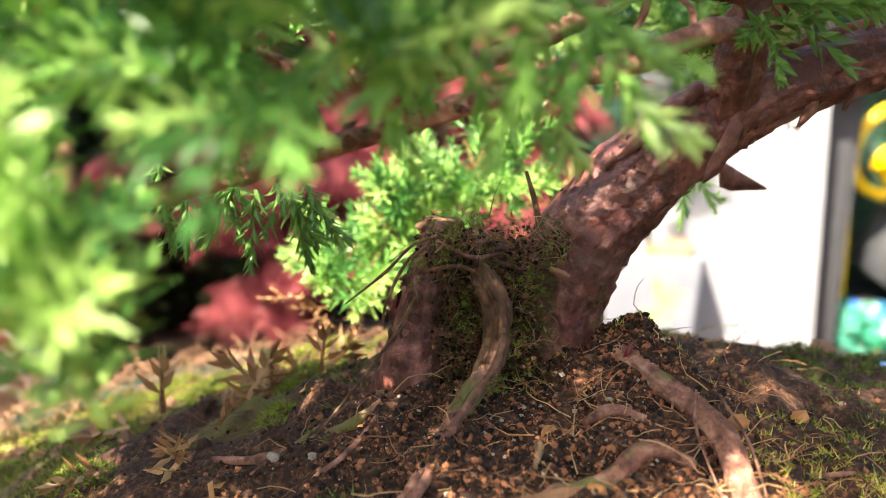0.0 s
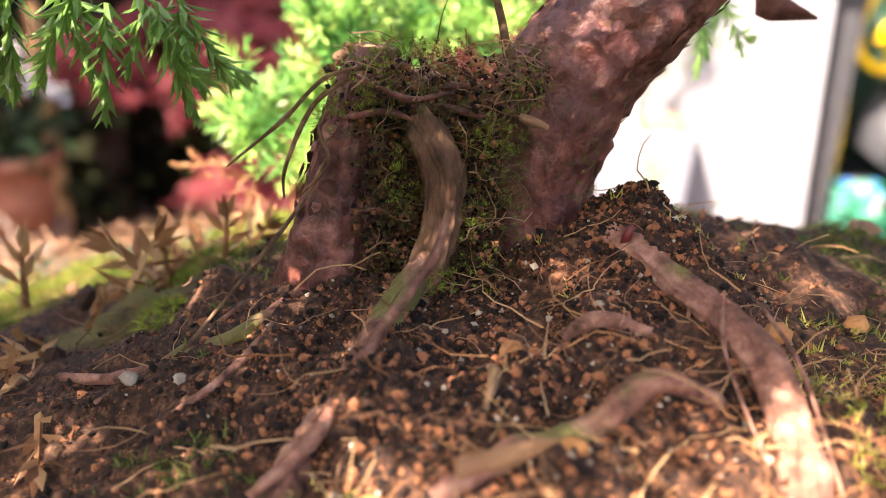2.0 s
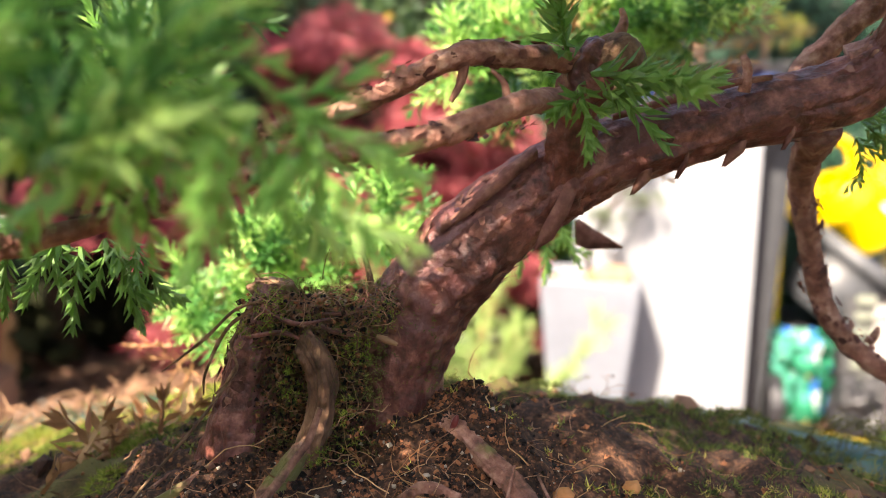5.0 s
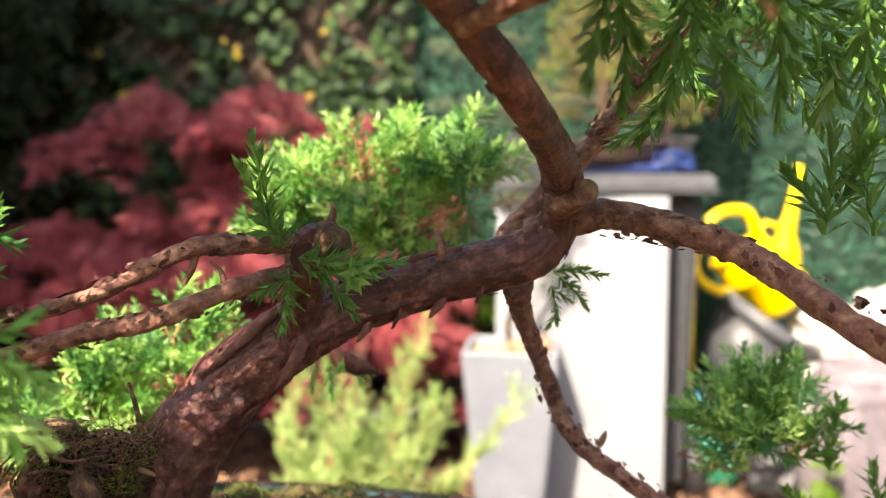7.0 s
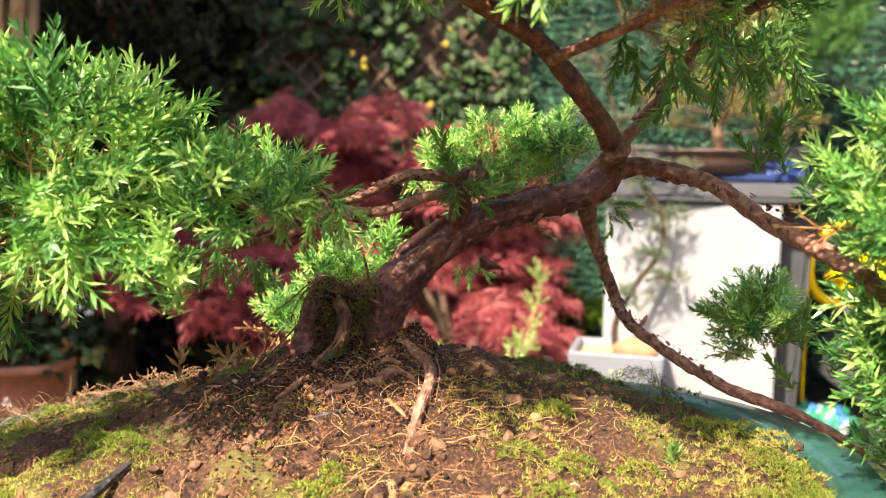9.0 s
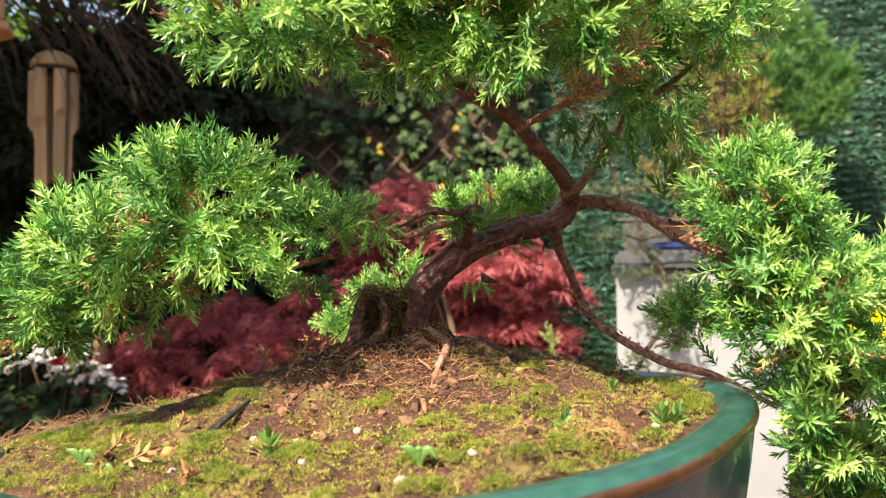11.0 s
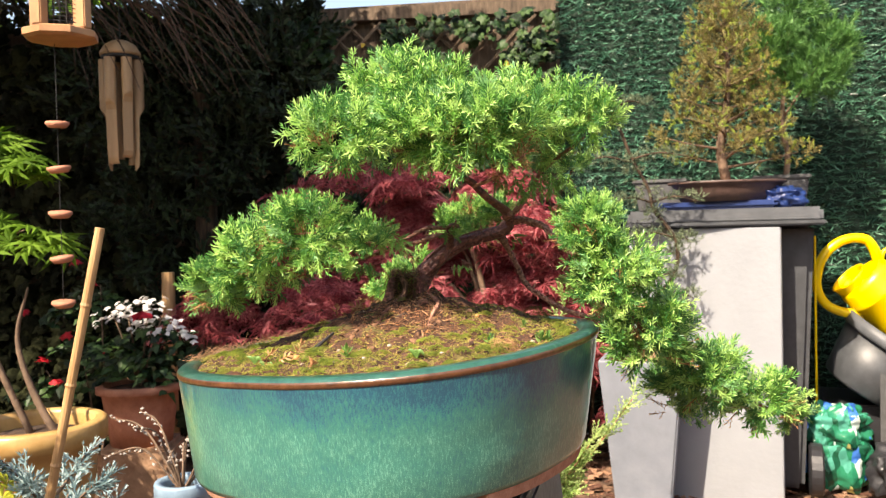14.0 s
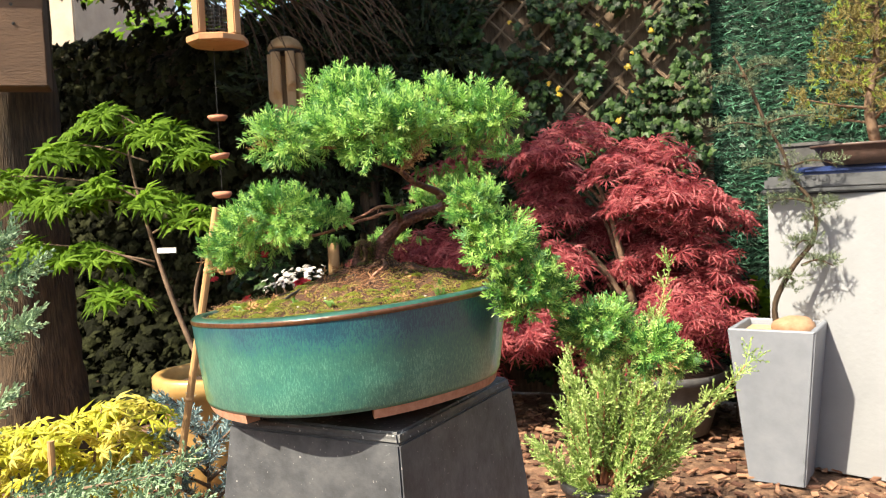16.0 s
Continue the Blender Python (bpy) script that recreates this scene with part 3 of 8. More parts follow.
for name, blobs in PADS.items():
    pos, dirs, sizes = [], [], []
    for a, b, c, rx, ry, rz, w in blobs:
        grow = min(1.1, max(0.85, min(rx, ry) / 0.03))
        p, d = blob_points([(a, b, c, max(rx - 0.010, 0.004), max(ry - 0.010, 0.004), max(rz - 0.010, 0.003), 1.0)], 1.0, 0.4, count=int((5200 if name != "back" else 2600) * w * (rx * ry + rx * rz + ry * rz) * 4.2 / grow ** 2) + 4)
        pos.append(p)
        dirs.append(d)
        sizes.append(grow * rng.uniform(0.82, 1.15, len(p)))
    p, d, sizes = np.vstack(pos), np.vstack(dirs), np.hstack(sizes)
    u = d / np.linalg.norm(d, axis=1, keepdims=True)
    k = clear_of_camera(p) & clear_of_camera(p + u * 0.022, 0.021) & clear_of_view(p, d, 0.024)
    if name == "top":
        tip = p[:, 2] + u[:, 2] * 0.024
        k &= ~((p[:, 0] > 0.205) & (p[:, 1] > 0.14) & (np.minimum(tip, p[:, 2]) < 1.086))
    v, f = scatter(SPRAYS, p[k], d[k], sizes[k])
    on_tree("foliage_pad", (v, f), NEEDLE, "dense pad of pointed green juniper needles", smooth=False)
    p, d = blob_points([(a, b, c - 0.3 * rz, rx * 0.7, ry * 0.7, rz * 0.6, w) for a, b, c, rx, ry, rz, w in blobs], 3400, 0.2)
    k = clear_of_camera(p, 0.085) & clear_of_view(p, d)
    v, f = scatter(BARE_SHOOTS, p[k], d[k], rng.uniform(0.7, 1.1, int(k.sum())))
    tagged(on_tree("dry_growth", (v, f), NEEDLE_DEAD, "dry rust-brown inner shoots", smooth=False), kind="stuff")

# ---- near detail on the bonsai: stump, roots, bark ----
on_tree("stump_lobe", tube([(0.1215, 0.2035, 0.960, 0.0086), (0.1220, 0.2035, 0.970, 0.0070), (0.1230, 0.2035, 0.979, 0.0057), (0.1246, 0.204, 0.988, 0.0047), (0.1264, 0.2045, 0.9955, 0.0038), (0.1278, 0.2055, 1.001, 0.0031), (0.1285, 0.2065, 1.0045, 0.0022)], 64, 30, 0.14, 120, 0.16, bark=0.16), BARK, "worn reddish stump lobe")
on_tree("stump_lobe", tube([(0.1265, 0.2085, 0.966, 0.006), (0.127, 0.2085, 0.985, 0.0055), (0.1285, 0.2085, 1.0, 0.0045), (0.129, 0.2085, 1.005, 0.003)], 40, 20, 0.5, 260, 0.1, bark=0.5), DEADWOOD, "dark rotten wood knob")
on_tree("stump_lobe", tube([(0.1345, 0.2125, 0.962, 0.0085), (0.1355, 0.2125, 0.985, 0.0082), (0.1375, 0.2122, 0.9965, 0.0076), (0.1385, 0.2122, 1.0005, 0.005)], 44, 26, 0.45, 240, 0.1, bark=0.5), DEADWOOD, "dark rotten wood between the lobes")
on_tree("root", tube([(0.1385, 0.2065, 0.9965, 0.0018), (0.1352, 0.2015, 0.9972, 0.0018), (0.1362, 0.1985, 0.9955, 0.0021), (0.1380, 0.1978, 0.9915, 0.0023), (0.1378, 0.1975, 0.986, 0.0022), (0.1360, 0.1962, 0.980, 0.0021), (0.134, 0.1945, 0.975, 0.0018)], 56, 40, 0.25, 260, 0.3, bark=0.28), STUB, "dull gnarled root stub")
on_tree("root", tube([(0.1352, 0.1945, 0.9805, 0.0015), (0.1325, 0.1885, 0.9782, 0.0018), (0.1300, 0.1825, 0.9752, 0.0017), (0.1268, 0.1755, 0.9715, 0.0018), (0.1237, 0.1695, 0.9678, 0.0020), (0.1205, 0.158, 0.962, 0.0020), (0.116, 0.147, 0.956, 0.0012)], 52, 40, 0.3, 260, 0.3, bark=0.28), ROOT, "pale gnarled surface root")
on_tree("root", tube([(0.1388, 0.1885, 0.9895, 0.0005), (0.1372, 0.1868, 0.985, 0.0006), (0.1345, 0.1848, 0.9815, 0.0007), (0.131, 0.181, 0.9775, 0.0008), (0.1285, 0.176, 0.9742, 0.0009), (0.1262, 0.1705, 0.9722, 0.0009), (0.121, 0.166, 0.9690, 0.0006)], 12, 10, 0.3, 300), ROOT)
for pts in ([(0.1362, 0.2005, 0.9995, 0.00036), (0.1395, 0.1995, 0.9985, 0.00045), (0.1435, 0.2005, 0.9975, 0.00042)], [(0.1375, 0.2015, 1.0008, 0.00030), (0.142, 0.2015, 1.0012, 0.00036), (0.1455, 0.203, 1.0025, 0.00024)], [(0.128, 0.1985, 1.0025, 0.00030), (0.1335, 0.1985, 1.0, 0.00036), (0.139, 0.2, 1.0005, 0.00024)], [(0.1255, 0.199, 0.9975, 0.00036), (0.131, 0.1985, 0.9985, 0.00042), (0.1345, 0.199, 0.9972, 0.00024)]):
    on_tree("stump_root", tube(pts, 10, 8, 0.3, 300), BARK, "reddish dead root on the stump top")
on_tree("chip", tube([(0.1467, 0.1995, 0.9976, 0.0005), (0.1484, 0.1989, 0.9972, 0.0006), (0.1500, 0.1986, 0.9966, 0.0003)], 7, 4, 0.4, 300), ROOT_FINE, "tan splinter of wood stuck to the bark")
on_tree("root", tube([(0.156, 0.203, 0.982, 0.0022), (0.160, 0.1970, 0.9830, 0.0016), (0.1635, 0.1920, 0.9810, 0.0016), (0.1675, 0.186, 0.9790, 0.0018), (0.170, 0.1785, 0.9775, 0.0019), (0.1705, 0.169, 0.9745, 0.0018),
                      (0.168, 0.154, 0.969, 0.0018), (0.166, 0.138, 0.959, 0.0014), (0.165, 0.118, 0.951, 0.0011)], 48, 40, 0.22, 300, 0.2, bark=0.28), ROOT, "pale root with a reddish tip")
for a, b, c in (((0.1683, 0.186, 0.9815), (0.1665, 0.178, 0.978), (0.1675, 0.163, 0.972)), ((0.1715, 0.184, 0.981), (0.1735, 0.176, 0.977), (0.1728, 0.160, 0.970)), ((0.166, 0.19, 0.981), (0.164, 0.182, 0.976), (0.1655, 0.172, 0.973))):
    on_tree("root_hair", tube([(*a, 0.0002), (*b, 0.00025), (*c, 0.0001)], 6, 6, 0.2, 300), ROOT)
BUD = material("red_root_bud", [(0.12, 0.012, 0.012), (0.22, 0.04, 0.035)], 200, 0.35, 0.2, 500)
on_tree("root_bud", tube([(0.159, 0.1958, 0.9835, 0.0004), (0.1594, 0.1955, 0.9843, 0.0006), (0.1597, 0.1955, 0.9852, 0.0005), (0.1599, 0.1956, 0.9858, 0.0002)], 12, 5, 0.1, 200), BUD, "dark red bud on the root")
# low surface roots
for line, r in ([[(0.138, 0.1625), (0.145, 0.1665), (0.152, 0.1700), (0.158, 0.172), (0.165, 0.174)], 0.0014], [[(0.088, 0.196), (0.098, 0.194), (0.112, 0.194), (0.12, 0.197)], 0.0009], [[(0.151, 0.184), (0.155, 0.1835), (0.160, 0.182)], 0.0010],
                [[(0.112, 0.2), (0.105, 0.195), (0.098, 0.185)], 0.0004], [[(0.142, 0.181), (0.1435, 0.176), (0.1425, 0.171)], 0.0006], [[(0.176, 0.183), (0.184, 0.181), (0.192, 0.183)], 0.0005], [[(0.118, 0.19), (0.1145, 0.184), (0.109, 0.18)], 0.0005]):
    on_tree("root", tube([(x, y, soil_height(x, y) + r * 0.7, r * (1.0 if 0 < k < len(line) - 1 else 0.6)) for k, (x, y) in enumerate(line)], 12, 10, 0.35, 300), ROOT)
# dark hanging rootlets at the stump's side
for pts in ([(0.129, 0.2, 1.0035, 0.00033), (0.124, 0.199, 1.0022, 0.00028), (0.119, 0.198, 0.9975, 0.00028), (0.112, 0.198, 0.992, 0.00011)], [(0.127, 0.2, 1.0025, 0.00038), (0.1225, 0.1985, 0.999, 0.00033), (0.119, 0.198, 0.992, 0.00022), (0.1185, 0.198, 0.988, 0.00011)],
            [(0.126, 0.2, 1.001, 0.00033), (0.1235, 0.197, 0.997, 0.00028), (0.1245, 0.196, 0.993, 0.00022), (0.121, 0.196, 0.989, 0.00016)], [(0.124, 0.199, 0.993, 0.00028), (0.121, 0.196, 0.988, 0.00028), (0.117, 0.192, 0.983, 0.00028), (0.109, 0.185, 0.974, 0.00016)]):
    on_tree("rootlet", tube(pts, 7, 8, 0.25, 300), DEADWOOD, "dark dead rootlet")
on_tree("dead_twig", tube([(0.1455, 0.206, 1.0035, 0.0006), (0.1445, 0.2065, 1.0085, 0.00055), (0.143, 0.207, 1.0135, 0.00035)], 7, 5, 0.2, 300), DEADWOOD)


def plate(pts, thick, mat, name, label):
    """A thin curled plate through a strip of (left, right) point pairs."""
    verts, faces = [], []
    for l, r in pts:
        l, r = Vector(l), Vector(r)
        m = (l + r) / 2 + Vector((0, -0.0008, 0.0004))
        verts += [tuple(l), tuple(m), tuple(r)]
    k = len(verts)
    verts += [tuple(Vector(q) + Vector((0.0, thick, 0))) for q in verts]
    for i in range(len(pts) - 1):
        for j in range(2):
            a = i * 3 + j
            faces.append((a, a + 1, a + 4, a + 3))
            faces.append((k + a + 3, k + a + 4, k + a + 1, k + a))
        faces.append((i * 3, i * 3 + 3, k + i * 3 + 3, k + i * 3))
        faces.append((i * 3 + 5, i * 3 + 2, k + i * 3 + 2, k + i * 3 + 5))
    e = (len(pts) - 1) * 3
    faces += [(0, k, k + 1, 1), (1, k + 1, k + 2, 2), (e + 1, k + e + 1, k + e, e), (e + 2, k + e + 2, k + e + 1, e + 1)]
    return on_tree(name, (verts, faces), mat, label)


plate([((0.1785, 0.2075, 1.0235), (0.1806, 0.2075, 1.0228)), ((0.1762, 0.2065, 1.019), (0.1786, 0.2065, 1.0175)), ((0.1741, 0.2062, 1.015), (0.176, 0.2062, 1.013)), ((0.1728, 0.2058, 1.0115), (0.1732, 0.2058, 1.0112))], 0.0004, BARK_FLAKE, "bark_strip", "loose grey-brown strip of bark")
plate([((0.186, 0.2415, 1.0115), (0.1862, 0.2415, 1.0105)), ((0.187, 0.2415, 1.0120), (0.1865, 0.2415, 1.0065)), ((0.191, 0.242, 1.0095), (0.189, 0.242, 1.0055)), ((0.1965, 0.242, 1.006), (0.1965, 0.242, 1.0057))], 0.0004, BARK_FLAKE, "bark_flap", "triangular dry bark flap")
plate([((0.157, 0.2105, 1.0155), (0.157, 0.2085, 1.0135)), ((0.162, 0.2095, 1.0195), (0.162, 0.2075, 1.0170)), ((0.168, 0.2095, 1.0250), (0.1685, 0.2075, 1.0225)), ((0.173, 0.21, 1.0285), (0.1735, 0.209, 1.0265))], 0.0005, BARK_FLAKE, "bark_strip", "raised strip of bark along the trunk")
plate([((0.186, 0.211, 1.034), (0.186, 0.2095, 1.033)), ((0.196, 0.210, 1.0375), (0.196, 0.2085, 1.036)), ((0.206, 0.209, 1.0402), (0.206, 0.2075, 1.039)), ((0.212, 0.209, 1.041), (0.212, 0.208, 1.040))], 0.0005, BARK_FLAKE, "bark_strip", "raised strip of bark along the trunk")
for x, z, w in ((0.191, 1.0222, 0.0022), (0.1985, 1.0250, 0.0008), (0.2065, 1.0272, 0.0026), (0.2165, 1.0302, 0.0007)):
    plate([((x, 0.2095, z + 0.0018), (x + w, 0.2095, z + 0.0028)), ((x - 0.001, 0.209, z), (x + w * 0.8, 0.209, z + 0.0008)), ((x - 0.0015, 0.209, z - 0.0018), (x - 0.001, 0.209, z - 0.0018))], 0.0004, BARK_FLAKE, "bark_flap", "torn bark flap under the trunk")
on_tree("cut_stub", tube([(0.2300, 0.199, 1.0500, 0.0034), (0.2332, 0.195, 1.0522, 0.0030), (0.2345, 0.1925, 1.0528, 0.0027), (0.2347, 0.1919, 1.0529, 0.0025), (0.2347, 0.1917, 1.0529, 0.0018), (0.2347, 0.1916, 1.0529, 0.0009), (0.2347, 0.19155, 1.0529, 0.0001)], 24, 1, 0.12, 260), ROOT, "healed tan pruning stub")
on_tree("cut_stub", tube([(0.1815, 0.2035, 1.0425, 0.0036), (0.1845, 0.201, 1.0428, 0.0036), (0.1870, 0.199, 1.0430, 0.0028), (0.1878, 0.1985, 1.0432, 0.0012)], 14, 6, 0.35, 300), DEADWOOD, "rough dead stub")
for pts in ([(0.2075, 0.2085, 1.038, 0.0011), (0.2078, 0.208, 1.0415, 0.0009), (0.2068, 0.208, 1.0440, 0.0005)], [(0.1845, 0.202, 1.0455, 0.0011), (0.1853, 0.202, 1.0485, 0.0008), (0.1848, 0.202, 1.0505, 0.0004)],
            [(0.160, 0.192, 1.0415, 0.0009), (0.1595, 0.1915, 1.0385, 0.0007), (0.158, 0.1915, 1.0355, 0.0003)], [(0.166, 0.188, 1.0345, 0.0008), (0.1655, 0.1875, 1.038, 0.0006), (0.1635, 0.1875, 1.040, 0.0003)],
            [(0.254, 0.246, 0.984, 0.0011), (0.2555, 0.2455, 0.9865, 0.0008), (0.256, 0.2455, 0.988, 0.0004)], [(0.241, 0.245, 1.002, 0.0011), (0.2385, 0.244, 1.0035, 0.0006)]):
    on_tree("spur", tube(pts, 7, 5, 0.3, 300), BARK_TWIG)

# small flakes over the trunk and limbs
FLAKES = []
for k in range(6):
    w, l = 0.32 + 0.06 * k, 1.0
    FLAKES.append((np.array([[-w, -0.5, 0.0], [w, -0.45, 0.02], [w * 1.1, 0.1, 0.16], [-w * 0.9, 0.15, 0.14], [0.1, 0.55, 0.34], [0, -0.2, 0.13]]),
                   np.array([[0, 1, 5], [1, 2, 5], [2, 3, 5], [3, 0, 5], [2, 4, 3]])))


def flake_on(points, n, size, lift=0.97):
    """Peeling flakes lying along the grain of a limb, one end lifted."""
    q = spline(points, 10)
    idx = rng.integers(1, len(q) - 1, n)
    t = q[idx + 1, :3] - q[idx - 1, :3]
    t /= np.linalg.norm(t, axis=1, keepdims=True)
    o = rng.normal(size=(n, 3))
    o -= t * np.sum(o * t, axis=1, keepdims=True)
    o /= np.linalg.norm(o, axis=1, keepdims=True)
    t = (t + np.cross(o, t) * rng.normal(size=(n, 1)) * 0.35) * np.where(rng.random((n, 1)) < 0.5, -1.0, 1.0)
    t /= np.linalg.norm(t, axis=1, keepdims=True)
    s = np.cross(t, o)
    pos = q[idx, :3] + (q[idx + 1, :3] - q[idx, :3]) * rng.random((n, 1)) + o * q[idx, 3:4] * lift
    vs, fs = [], []
    for k in range(n):
        tv, tf = FLAKES[k % len(FLAKES)]
        z = size[0] + (size[1] - size[0]) * rng.random() ** 2
        v = pos[k] + (tv[:, :1] * s[k] * 0.8 + tv[:, 1:2] * t[k] + tv[:, 2:3] * o[k] * rng.uniform(0.25, 1.1)) * z
        vs.append(v)
        fs.append(tf + k * len(tv))
    return np.vstack(vs), np.vstack(fs)


TRUNK_LINE = [(0.1475, 0.2125, 0.974, 0.0084), (0.1490, 0.2122, 0.986, 0.0080), (0.1522, 0.213, 0.997, 0.0088), (0.1592, 0.214, 1.007, 0.0085), (0.170, 0.2145, 1.017, 0.0078)]
TRUNK_UP = [(0.170, 0.2145, 1.017, 0.0078), (0.185, 0.215, 1.026, 0.0067), (0.206, 0.214, 1.033, 0.0060), (0.226, 0.212, 1.038, 0.0058), (0.2335, 0.2095, 1.046, 0.0049), (0.231, 0.197, 1.055, 0.0041), (0.222, 0.174, 1.0625, 0.0034), (0.205, 0.155, 1.0785, 0.0029)]
bits = [flake_on(TRUNK_LINE, 520, (0.0005, 0.0034), 0.985), flake_on(TRUNK_UP, 300, (0.0004, 0.0022), 0.975)]
for ln in ([(0.181, 0.204, 1.042, 0.002), (0.159, 0.192, 1.042, 0.0018), (0.136, 0.19, 1.032, 0.0014), (0.11, 0.182, 1.03, 0.0012)], [(0.178, 0.205, 1.036, 0.0021), (0.156, 0.181, 1.031, 0.0017), (0.133, 0.178, 1.0255, 0.0016), (0.09, 0.17, 1.014, 0.0014)],
           [(0.240, 0.208, 1.0475, 0.0038), (0.264, 0.186, 1.041, 0.003), (0.281, 0.135, 1.022, 0.0026)], [(0.232, 0.237, 1.021, 0.0029), (0.247, 0.246, 0.988, 0.0028), (0.284, 0.228, 0.963, 0.0022)],
           [(0.243, 0.222, 1.062, 0.003), (0.261, 0.220, 1.088, 0.0024)], [(0.1222, 0.204, 0.974, 0.0054), (0.1243, 0.204, 0.988, 0.0050), (0.1278, 0.2055, 1.0, 0.0036)]):
    bits.append(flake_on(ln, 230, (0.0006, 0.0026), 0.98))
v, f = join([(list(map(tuple, a)), [tuple(int(w) for w in r) for r in b]) for a, b in bits])
tagged(on_tree("bark_flake", (v, f), BARK_FLAKE, "small peeling bark flakes", False), kind="stuff")

